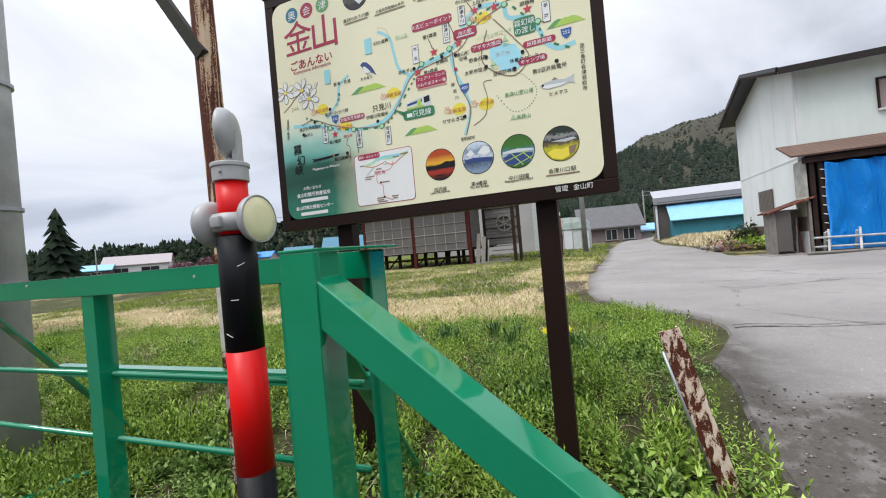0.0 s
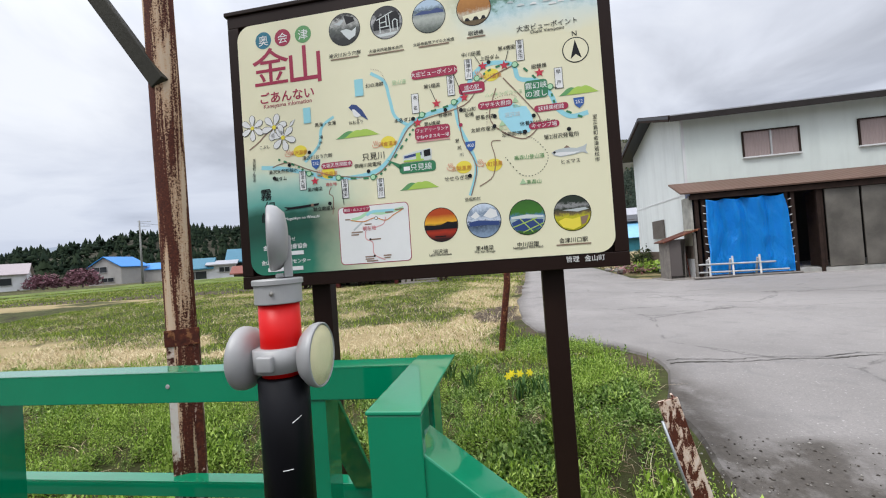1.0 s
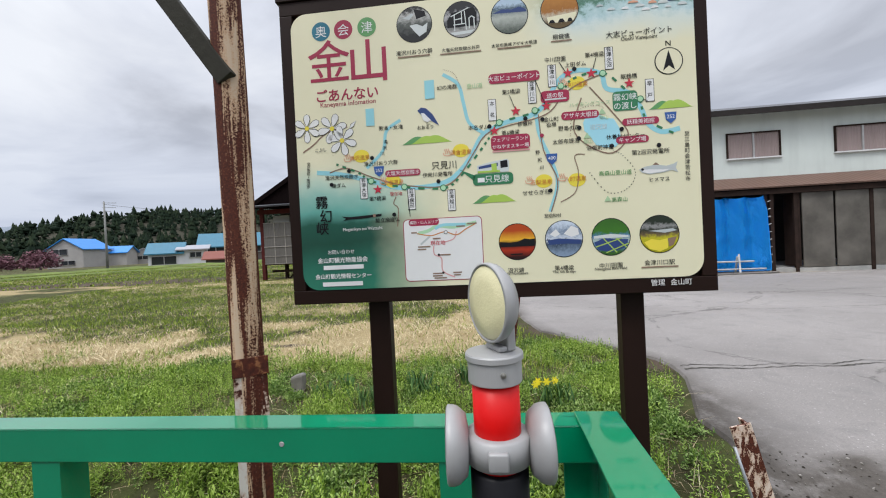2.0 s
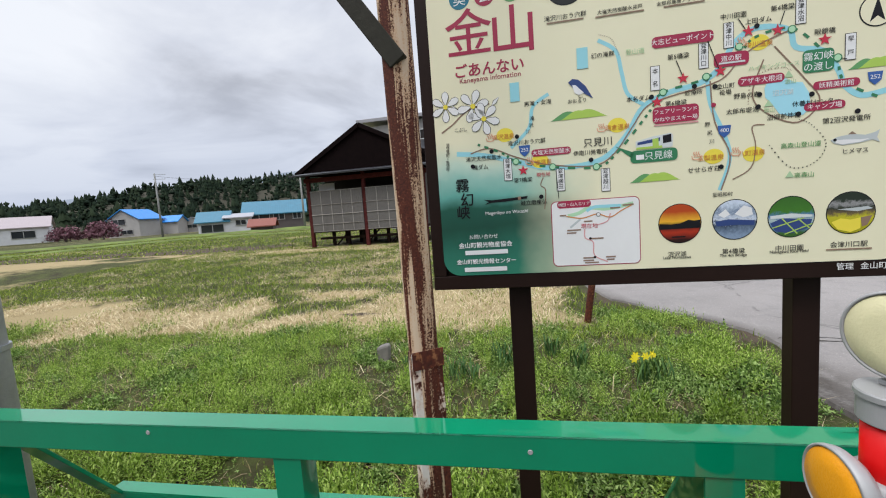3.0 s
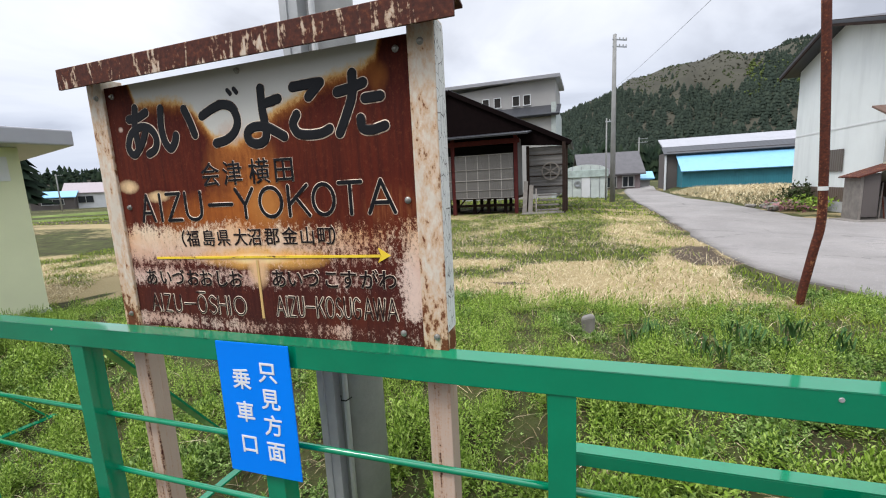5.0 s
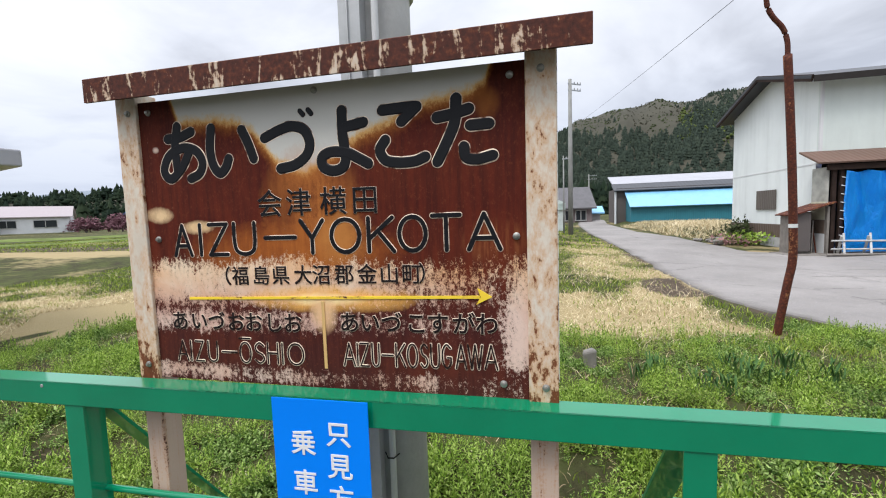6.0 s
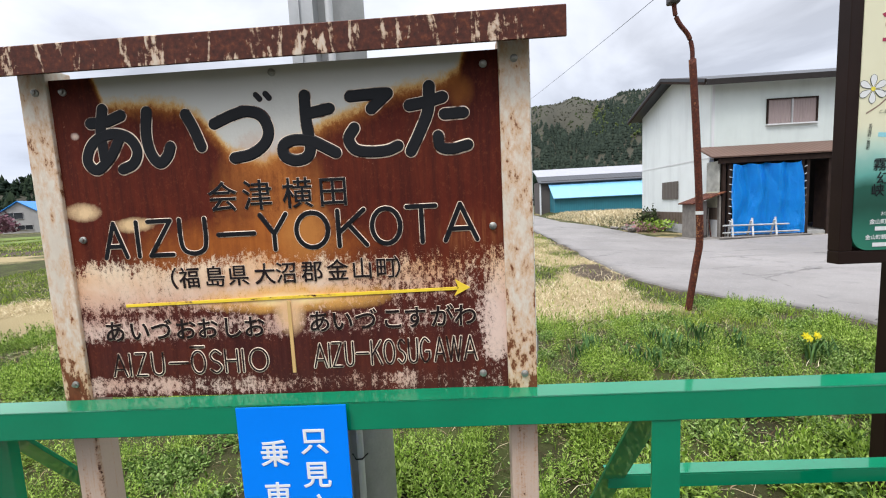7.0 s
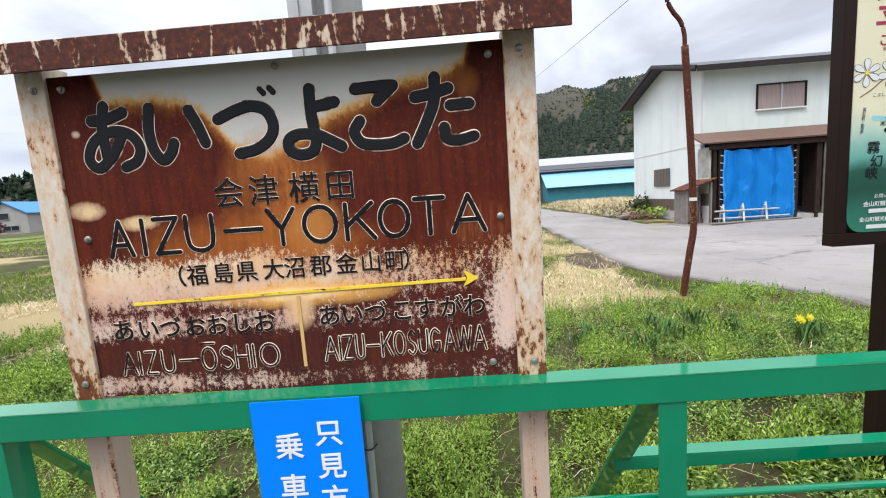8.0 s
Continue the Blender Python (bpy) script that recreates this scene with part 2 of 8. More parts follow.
PINK = leafy("pink_blossom", (0.12, 0.055, 0.068), (0.20, 0.095, 0.118), (0.29, 0.165, 0.185), 0.8)
PETAL = plain("yellow_petal", (0.85, 0.72, 0.03), 0.6, 0.0, 9, 0.1, 0.02)

# blue tarpaulin
g_ = G("blue_tarpaulin")
fold = g_.math("ADD", g_.noise(1.6, 5, 0.55, 1.2, (1.6, 1, 0.6)), g_.math("MULTIPLY", g_.noise(5.5, 4, 0.6, 1.6, (1.8, 1, 0.5)), 0.4))
weave = g_.noise(90, 2)
g_.bump(fold, 0.65, 0.12)
TARP = g_.done(g_.mix(weave, (0.0, 0.29, 0.93), (0.006, 0.40, 1.0)), 0.38)

# rusted enamel of the station sign: local x across, local z up from the panel's foot
g_ = G("rusted_enamel_panel")
sx, sy, sz = g_.xyz()
big = g_.noise(3.2, 6, 0.6, 0.5)
fine = g_.noise(38, 6, 0.65)
speck = g_.noise(120, 6, 0.8, 0.0, (1.0, 1, 0.7))
grain = g_.noise(60, 5, 0.7, 0.0, (1.0, 1, 0.06))
blot = g_.noise(6.0, 8, 0.68, 0.3, (1.0, 1, 0.7))


def bump1(v, c, half):
    """1 at c, falling smoothly to 0 at a distance half."""
    d = g_.math("DIVIDE", g_.math("SUBTRACT", v, c), half)
    return g_.math("SUBTRACT", 1.0, g_.math("MULTIPLY", d, d), True)


def spot(cx, cz, rx, rz):
    dx = g_.math("DIVIDE", g_.math("SUBTRACT", sx, cx), rx)
    dz = g_.math("DIVIDE", g_.math("SUBTRACT", sz, cz), rz)
    d = g_.math("ADD", g_.math("MULTIPLY", dx, dx), g_.math("MULTIPLY", dz, dz))
    d = g_.math("ADD", d, g_.math("ADD", g_.math("MULTIPLY", g_.math("SUBTRACT", big, 0.5), 0.8), g_.math("ADD", g_.math("MULTIPLY", g_.math("SUBTRACT", blot, 0.5), 2.0), g_.math("MULTIPLY", g_.math("SUBTRACT", speck, 0.5), 0.9))))
    return g_.ramp(d, (0.0, 1.0), (1.1, 0.0))


# brown rust, warmer in the middle, purple-brown towards the foot
base = g_.ramp(sz, (0.02, (0.066, 0.019, 0.016)), (0.20, (0.060, 0.016, 0.015)), (0.36, (0.130, 0.024, 0.011)), (0.50, (0.098, 0.015, 0.008)), (0.85, (0.062, 0.010, 0.007)))
base = g_.mix(g_.math("MULTIPLY", g_.ramp(blot, (0.40, 0.0), (0.68, 1.0)), 0.5), base, (0.155, 0.030, 0.012))
base = g_.mix(g_.math("MULTIPLY", g_.ramp(grain, (0.42, 0.0), (0.62, 1.0)), 0.5), base, (0.030, 0.008, 0.007))
base = g_.mix(g_.math("MULTIPLY", g_.ramp(speck, (0.54, 0.0), (0.68, 1.0)), 0.45), base, (0.22, 0.060, 0.025))
# sound enamel left along the head, with a tan fringe below it
reach = g_.math("DIVIDE", g_.math("ADD", sx, 0.66), 1.245)
brink = g_.ramp(reach, (0.0, 0.97), (0.105, 0.97), (0.135, 0.835), (0.29, 0.825), (0.345, 0.795), (0.40, 0.70), (0.48, 0.655), (0.55, 0.70), (0.62, 0.755), (0.77, 0.822), (0.868, 0.842), (0.905, 0.865), (0.93, 0.97))
over = g_.math("ADD", g_.math("SUBTRACT", sz, brink), g_.math("ADD", g_.math("MULTIPLY", g_.math("ADD", g_.math("SUBTRACT", fine, 0.5), g_.math("MULTIPLY", g_.math("SUBTRACT", speck, 0.5), 1.3)), 0.032), g_.math("MULTIPLY", g_.math("SUBTRACT", blot, 0.5), 0.05)))
over5 = g_.math("MULTIPLY", g_.math("ADD", over, 0.1), 5.0)
fringe = g_.ramp(over5, (0.16, 0.0), (0.36, 0.55), (0.42, 1.0))
fringe_c = g_.ramp(over5, (0.20, (0.20, 0.045, 0.010)), (0.36, (0.42, 0.15, 0.03)), (0.44, (0.62, 0.36, 0.13)), (0.50, (0.62, 0.52, 0.37)), (0.56, (0.60, 0.585, 0.54)))
col = g_.mix(fringe, base, fringe_c)
# orange bloom round the name in roman letters
col = g_.mix(g_.math("MULTIPLY", spot(-0.04, 0.53, 0.19, 0.20), g_.ramp(g_.math("ADD", g_.math("MULTIPLY", speck, 0.6), g_.math("MULTIPLY", grain, 0.5)), (0.42, 0.25), (0.66, 1.0))), col, (0.46, 0.155, 0.035))
col = g_.mix(g_.math("MULTIPLY", spot(-0.14, 0.42, 0.36, 0.10), g_.ramp(grain, (0.3, 0.45), (0.62, 0.95))), col, (0.42, 0.125, 0.024))
col = g_.mix(g_.math("MULTIPLY", spot(0.04, 0.455, 0.10, 0.09), 0.8), col, (0.50, 0.20, 0.05))
col = g_.mix(g_.math("MULTIPLY", spot(0.49, 0.44, 0.10, 0.06), g_.ramp(grain, (0.42, 0.0), (0.6, 0.6))), col, (0.40, 0.14, 0.045))
# paint that has worn to a pale pink bloom in bands
left_hand = g_.math("SUBTRACT", 0.5, sx, True)
b1 = g_.math("MULTIPLY", bump1(sz, 0.322, 0.11), g_.math("ADD", 0.55, g_.math("MULTIPLY", left_hand, 0.30)))
b2 = g_.math("MULTIPLY", bump1(sz, 0.205, 0.06), g_.math("ADD", 0.38, g_.math("MULTIPLY", left_hand, 0.26)))
b3 = g_.math("MULTIPLY", bump1(sz, 0.030, 0.045), g_.math("ADD", 0.34, g_.math("MULTIPLY", left_hand, 0.25)))
b4 = g_.math("MULTIPLY", g_.math("MULTIPLY", bump1(sx, 0.58, 0.13), bump1(sz, 0.22, 0.20)), 0.85)
bands = g_.math("MAXIMUM", g_.math("MAXIMUM", b1, b2), g_.math("MAXIMUM", b3, b4))
wear = g_.math("ADD", bands, g_.math("ADD", g_.math("MULTIPLY", g_.math("SUBTRACT", blot, 0.5), 1.1), g_.math("ADD", g_.math("MULTIPLY", g_.math("SUBTRACT", speck, 0.5), 1.9), g_.math("MULTIPLY", g_.math("SUBTRACT", grain, 0.5), 0.55))))
pale = g_.ramp(wear, (0.44, 0.0), (0.60, 0.85), (0.85, 1.0))
pale_c = g_.mix(g_.ramp(big, (0.4, 0.0), (0.6, 1.0)), g_.ramp(sz, (0.24, (0.66, 0.40, 0.31)), (0.36, (0.80, 0.46, 0.24))), g_.ramp(sz, (0.24, (0.80, 0.60, 0.50)), (0.36, (0.92, 0.74, 0.54))))
col = g_.mix(g_.math("MULTIPLY", pale, 0.92), col, pale_c)
# three spots at x -0.03 paint in the sun's reflection; the rest are stains
for cx, cz, rx, rz, c in ((-0.59, 0.54, 0.06, 0.028, (0.84, 0.60, 0.34)), (-0.455, 0.497, 0.07, 0.022, (0.80, 0.56, 0.30)),
                          (-0.03, 0.275, 0.30, 0.045, (0.95, 0.50, 0.13)), (-0.03, 0.272, 0.14, 0.022, (1.0, 0.80, 0.42)), (-0.03, 0.235, 0.05, 0.07, (0.86, 0.55, 0.30)),
                          (-0.585, 0.745, 0.014, 0.012, (0.8, 0.62, 0.5)), (0.47, 0.80, 0.04, 0.05, (0.24, 0.08, 0.018))):
    col = g_.mix(g_.math("MULTIPLY", spot(cx, cz, rx, rz), 0.9), col, c)
g_.bump(g_.math("ADD", fine, g_.math("ADD", g_.math("MULTIPLY", pale, 0.5), g_.math("MULTIPLY", speck, 0.5))), 0.4, 0.003)
RUSTPANEL = g_.done(col, g_.ramp(over5, (0.3, 0.70), (0.6, 0.42)), 0.0, 0.12)

# cream post paint, pitted with rust specks and eaten away at the foot
g_ = G("cream_post_paint_pitted")
px_, py_, pz_ = g_.xyz()
pit = g_.noise(55, 5, 0.7, 0.0, (1, 1, 0.5))
run = g_.noise(14, 6, 0.65, 0.3, (1, 1, 0.35))
foot = g_.math("MULTIPLY", g_.math("SUBTRACT", 1.46, pz_), 1.1, True)
eat = g_.math("ADD", g_.math("ADD", g_.math("MULTIPLY", pit, 0.62), g_.math("MULTIPLY", run, 0.55)), g_.math("MULTIPLY", foot, 0.55))
rust_m = g_.ramp(eat, (0.66, 0.0), (0.71, 1.0))
tan_m = g_.ramp(eat, (0.50, 0.0), (0.69, 0.85))
pc = g_.mix(g_.ramp(run, (0.35, 0.0), (0.65, 1.0)), (0.62, 0.54, 0.44), (0.78, 0.71, 0.61))
pc = g_.mix(tan_m, pc, (0.56, 0.30, 0.13))
pc = g_.mix(rust_m, pc, g_.mix(pit, (0.04, 0.012, 0.008), (0.24, 0.075, 0.025)))
g_.bump(g_.math("SUBTRACT", run, rust_m), 0.45, 0.004)
POSTPAINT = g_.done(pc, 0.72, 0.0, 0.3)

# thick white paint, crazed into curling flakes
g_ = G("crazed_white_paint")
warp = g_.noise(18, 4, 0.6)
gap = g_.math("ADD", g_.voro(52, "DISTANCE_TO_EDGE", (1, 1, 0.45)), g_.math("MULTIPLY", g_.math("SUBTRACT", warp, 0.5), 0.12))
parting = g_.ramp(gap, (0.0, 1.0), (0.035, 0.0))
lost = g_.ramp(g_.noise(11, 6, 0.7, 0.0, (1, 1, 0.5)), (0.62, 0.0), (0.66, 1.0))
pc = g_.mix(g_.math("MAXIMUM", parting, lost), g_.mix(warp, (0.66, 0.65, 0.62), (0.80, 0.79, 0.76)), (0.07, 0.045, 0.035))
g_.bump(g_.math("SUBTRACT", 1.0, parting), 0.7, 0.004)
CRAZED = g_.done(pc, 0.7, 0.0, 0.3)

# asphalt
g_ = G("worn_asphalt")
grit = g_.noise(140, 3, 0.7)
patch = g_.noise(0.35, 6, 0.6, 0.6)
crk = g_.voro(0.33, "DISTANCE_TO_EDGE")
crk2 = g_.math("ADD", crk, g_.math("MULTIPLY", g_.math("SUBTRACT", g_.noise(1.2, 7, 0.7), 0.5), 0.14))
line = g_.math("MULTIPLY", g_.ramp(g_.math("ABSOLUTE", crk2), (0.0, 1.0), (0.006, 0.0)), g_.ramp(g_.noise(0.5, 3), (0.40, 0.0), (0.5, 1.0)))
c0 = g_.mix(g_.ramp(patch, (0.35, 0.0), (0.65, 1.0)), (0.228, 0.211, 0.199), (0.312, 0.289, 0.274))
c0 = g_.mix(g_.math("MULTIPLY", g_.ramp(g_.noise(75, 4, 0.75), (0.42, 0.0), (0.60, 1.0)), 0.34), c0, (0.14, 0.135, 0.13))
c0 = g_.mix(g_.math("MULTIPLY", g_.ramp(g_.noise(55, 2, 0.5), (0.66, 0.0), (0.72, 1.0)), 0.5), c0, (0.55, 0.53, 0.5))
c0 = g_.mix(g_.math("MULTIPLY", g_.ramp(g_.noise(3.0, 7, 0.7, 0.8), (0.52, 0.0), (0.66, 1.0)), 0.35), c0, (0.15, 0.145, 0.14))
att = g_.nt.nodes.new("ShaderNodeAttribute")
att.attribute_name = "soil"
c0 = g_.mix(g_.math("MULTIPLY", att.outputs["Fac"], g_.ramp(g_.noise(4.5, 6, 0.7), (0.32, 0.45), (0.5, 1.0))), c0, g_.mix(g_.noise(40, 4, 0.7), (0.036, 0.032, 0.028), (0.115, 0.10, 0.085)))
c0 = g_.mix(g_.math("MULTIPLY", line, 0.6), c0, (0.07, 0.065, 0.06))
g_.bump(g_.math("SUBTRACT", grit, line), 0.35, 0.006)
ASPHALT = g_.done(c0, 0.85, 0.0, 0.3)

# meadow ground
g_ = G("meadow_soil_and_turf")
att = g_.nt.nodes.new("ShaderNodeAttribute")
att.attribute_name = "dry"
att2 = g_.nt.nodes.new("ShaderNodeAttribute")
att2.attribute_name = "soil"
n1, n2 = g_.noise(2.6, 7, 0.65), g_.noise(30, 5, 0.7)
turf = g_.mix(g_.ramp(n1, (0.35, 0.0), (0.62, 1.0)), (0.036, 0.028, 0.018), (0.075, 0.092, 0.026))
strw = g_.mix(n2, (0.22, 0.17, 0.08), (0.58, 0.46, 0.26))
drym = g_.ramp(g_.math("ADD", att.outputs["Fac"], g_.math("MULTIPLY", g_.math("SUBTRACT", n1, 0.5), 0.7)), (0.38, 0.0), (0.62, 1.0))
c0 = g_.mix(drym, turf, strw)
c0 = g_.mix(g_.math("MULTIPLY", n2, 0.45), c0, (0.05, 0.05, 0.02))
c0 = g_.mix(g_.ramp(g_.math("ADD", att2.outputs["Fac"], g_.math("MULTIPLY", g_.math("SUBTRACT", g_.noise(6, 6, 0.7), 0.5), 0.9)), (0.42, 0.0), (0.62, 1.0)), c0, g_.mix(n2, (0.04, 0.03, 0.022), (0.12, 0.09, 0.065)))
g_.bump(n2, 0.7, 0.03)
MEADOW = g_.done(c0, 0.95, 0.0, 0.15)


# ---- building blocks ----
def thing(name, x=0, y=0, z=0, rz=0, label="", category="", group="", kind=""):
    ob = new(name)
    ob.empty_display_size = 0.1
    ob.matrix_world = pose(x, y, z, 0, 0, rz)
    return tagged(ob, label, category, group, kind)


def mesh_of(bm, name, material, smooth=False):
    me = bpy.data.meshes.new(name)
    bmesh.ops.recalc_face_normals(bm, faces=bm.faces)
    bm.to_mesh(me)
    bm.free()
    if smooth:
        me.polygons.foreach_set("use_smooth", [True] * len(me.polygons))
    me.materials.append(material)
    return me


def part(name, bm, material, parent, label="", smooth=False):
    ob = new(name, mesh_of(bm, name, material, smooth))
    ob.parent = parent
    return tagged(ob, label)


def solo(name, bm, material, label="", category="", kind="", group="", smooth=False, loc=(0, 0, 0), rz=0):
    ob = new(name, mesh_of(bm, name, material, smooth))
    ob.matrix_world = pose(*loc, 0, 0, rz)
    return tagged(ob, label, category, group, kind)


def box(x0, x1, y0, y1, z0, z1, bev=0.0, bm=None, m=None):
    """A box between two corners, with its edges rounded by bev."""
    b = bmesh.new()
    bmesh.ops.create_cube(b, size=1)
    for v in b.verts:
        v.co = ((x0 + x1) / 2 + v.co.x * (x1 - x0), (y0 + y1) / 2 + v.co.y * (y1 - y0), (z0 + z1) / 2 + v.co.z * (z1 - z0))
    if bev:
        bmesh.ops.bevel(b, geom=b.edges[:], offset=bev, segments=2, affect="EDGES", profile=0.5)
    if m:
        b.transform(m)
    return join(bm, b)


def join(bm, b):
    if bm is None:
        return b
    tmp = bpy.data.meshes.new("tmp")
    b.to_mesh(tmp)
    b.free()
    bm.from_mesh(tmp)
    bpy.data.meshes.remove(tmp)
    return bm


def tube(points, r, seg=12, bm=None, r2=None):
    """A round bar through points; r2: the radius at its end."""
    b = bmesh.new()
    rings = []
    pts = [Vector(p) for p in points]
    for k, p in enumerate(pts):
        d = (pts[min(k + 1, len(pts) - 1)] - pts[max(k - 1, 0)]).normalized()
        side = d.orthogonal().normalized() if abs(d.z) < 0.95 else Vector((1, 0, 0)).cross(d).normalized()
        up = d.cross(side)
        rr = r if r2 is None else r + (r2 - r) * k / (len(pts) - 1)
        rings.append([b.verts.new(p + rr * (math.cos(a) * side + math.sin(a) * up)) for a in (2 * math.pi * i / seg for i in range(seg))])
    for r0, r1 in zip(rings, rings[1:]):
        for i in range(seg):
            b.faces.new((r0[i], r0[(i + 1) % seg], r1[(i + 1) % seg], r1[i]))
    b.faces.new(rings[0][::-1]), b.faces.new(rings[-1])
    return join(bm, b)


def beam(p0, p1, w, h, bev=0.003, bm=None, up=(0, 0, 1)):
    """A straight bar of w x h section from p0 to p1; h lies along up."""
    p0, p1 = Vector(p0), Vector(p1)
    d = p1 - p0
    y = d.normalized()
    x = y.cross(Vector(up)).normalized()
    z = x.cross(y)
    m = Matrix((x, y, z)).transposed().to_4x4()
    m.translation = p0
    return box(-w / 2, w / 2, 0, d.length, -h / 2, h / 2, bev, bm, m)


def lathe(profile, seg=24, bm=None, m=None):
    """A turned body round z from (radius, height) pairs."""
    b = bmesh.new()
    rings = [[b.verts.new((r * math.cos(2 * math.pi * i / seg), r * math.sin(2 * math.pi * i / seg), z)) for i in range(seg)] for r, z in profile]
    for r0, r1 in zip(rings, rings[1:]):
        for i in range(seg):
            b.faces.new((r0[i], r0[(i + 1) % seg], r1[(i + 1) % seg], r1[i]))
    b.faces.new(rings[0][::-1]), b.faces.new(rings[-1])
    if m:
        b.transform(m)
    return join(bm, b)


def prism(poly, y0, y1, bm=None, m=None):
    """A solid from a polygon of (x, z) pairs, drawn out along y."""
    b = bmesh.new()
    a = [b.verts.new((x, y0, z)) for x, z in poly]
    c = [b.verts.new((x, y1, z)) for x, z in poly]
    b.faces.new(a), b.faces.new(c[::-1])
    for i in range(len(poly)):
        j = (i + 1) % len(poly)
        b.faces.new((a[i], a[j], c[j], c[i]))
    if m:
        b.transform(m)
    return join(bm, b)


def lettering(body, size, material, parent, name="lettering", x=0, z=0, y=0, depth=0.0008, fat=0.0, align="CENTER", sx=1.0, spacing=1.0, label="", rot=0.0):
    """Writing that stands on a board facing -y, its centre (or left end) at x, its foot line at z."""
    cu = bpy.data.curves.new("writing", "FONT")
    cu.body, cu.size, cu.align_x, cu.extrude, cu.bevel_depth = body, size, align, depth, fat
    cu.resolution_u, cu.space_character, cu.bevel_resolution = 3, spacing, 1
    ob = new("writing", cu)
    me = bpy.data.meshes.new_from_object(ob.evaluated_get(bpy.context.evaluated_depsgraph_get()))
    bpy.data.objects.remove(ob)
    bpy.data.curves.remove(cu)
    if fat:
        me.transform(Matrix.Diagonal((1, 1, depth / (depth + fat), 1)))
    me.transform(Matrix.Translation((x, y, z)) @ Matrix.Rotation(rot, 4, "Y") @ Matrix.Rotation(math.pi / 2, 4, "X") @ Matrix.Diagonal((sx, 1, 1, 1)))
    me.materials.clear()
    me.materials.append(material)
    me.name = name
    ob = new(name, me)
    ob.parent = parent
    return tagged(ob, label)


def smooth01(v, a, b):
    t = np.clip((np.asarray(v, float) - a) / (b - a), 0, 1)
    return t * t * (3 - 2 * t)


def vnoise(x, y, scale, seed=0):
    """Smooth value noise in numpy, 0..1."""
    x, y = np.asarray(x, float) * scale + seed * 17.13, np.asarray(y, float) * scale + seed * 5.71
    xi, yi = np.floor(x), np.floor(y)
    fx, fy = x - xi, y - yi
    fx, fy = fx * fx * (3 - 2 * fx), fy * fy * (3 - 2 * fy)

    def h(a, b):
        v = np.sin(a * 127.1 + b * 311.7 + seed * 74.7) * 43758.5453
        return v - np.floor(v)

    return (h(xi, yi) * (1 - fx) + h(xi + 1, yi) * fx) * (1 - fy) + (h(xi, yi + 1) * (1 - fx) + h(xi + 1, yi + 1) * fx) * fy


def ground_z(x, y):
    """Height of the ground: a shallow ditch by the railing, then a field that climbs slightly to the hut and falls to the store."""
    x, y = np.asarray(x, float), np.asarray(y, float)
    z = -0.24 * smooth01(y, 3.1, 1.7) * smooth01(x, 3.2, 1.3)
    z = z + 0.21 * smooth01(y, 5.5, 15.5) * smooth01(x, 1.5, -3.0) * smooth01(y, 80, 30)
    z = z - 0.07 * smooth01(x, 1.0, 5.0) * smooth01(y, 4.0, 12.0) * smooth01(y, 24, 16)
    near = smooth01(y, 40, 14)
    z = z + near * 0.05 * (vnoise(x, y, 1.1, 3) - 0.5) + near * 0.03 * (vnoise(x, y, 3.1, 4) - 0.5) * smooth01(x, 2.0, 1.0)
    z = z + 0.33 * smooth01(y, 19.0, 24.0) * smooth01(x, 5.0, 6.6) * smooth01(y, 70, 45)
    return z


def road_left(y):
    y = np.asarray(y, float)
    return np.interp(y, [-2, 2.0, 3.3, 4.2, 4.7, 5.4, 6.2, 7.5, 10, 16.7, 27, 45, 70], [1.75, 1.62, 1.6, 1.85, 1.95, 1.5, 0.85, 0.6, 0.58, 0.93, 1.15, 2.2, 5.0]) + 0.12 * (vnoise(y, y * 0, 2.3, 9) - 0.5)


def road_right(y):
    return np.interp(np.asarray(y, float), [-2, 13.4, 13.9, 15.2, 22.4, 27.9, 45, 70], [34, 34, 6.1, 4.75, 4.75, 4.2, 5.2, 8.2])


def on_road(x, y):
    return (x > road_left(y)) & (x < road_right(y))


def dryness(x, y):
    """Share of dead straw among the meadow's growth."""
    x, y = np.asarray(x, float), np.asarray(y, float)
    x = x + 1.8 * (vnoise(x, y, 0.45, 41) - 0.5) + 0.5 * (vnoise(x, y, 1.9, 42) - 0.5)
    y = y + 1.6 * (vnoise(x, y, 0.5, 43) - 0.5) + 0.5 * (vnoise(x, y, 2.1, 44) - 0.5)
    n = vnoise(x, y, 0.55, 1) * 0.5 + vnoise(x, y, 1.7, 2) * 0.5
    n = np.clip((n - 0.5) * 1.7 + 0.5, 0, 1)
    belt = smooth01(y - 0.2 * x, 4.6, 5.3) * smooth01(y, 8.2, 6.4) * smooth01(x, 0.4, -1.8)
    trod = smooth01(np.abs(x + 0.55 - 0.10 * (y - 6)), 1.7, 0.7) * smooth01(y, 4.5, 5.5) * smooth01(y, 17, 11)
    by_hut = smooth01(y, 12.5, 14.5) * smooth01(y, 19, 16.5) * 0.75
    mid = 0.30 * smooth01(y, 7, 9)
    d = np.maximum.reduce([belt * (0.2 + 1.05 * n), trod * (0.20 + 0.65 * n), by_hut * (0.3 + 0.9 * n), mid * (0.4 + 1.6 * n), 0.25 * n])
    return np.clip(d, 0, 1)


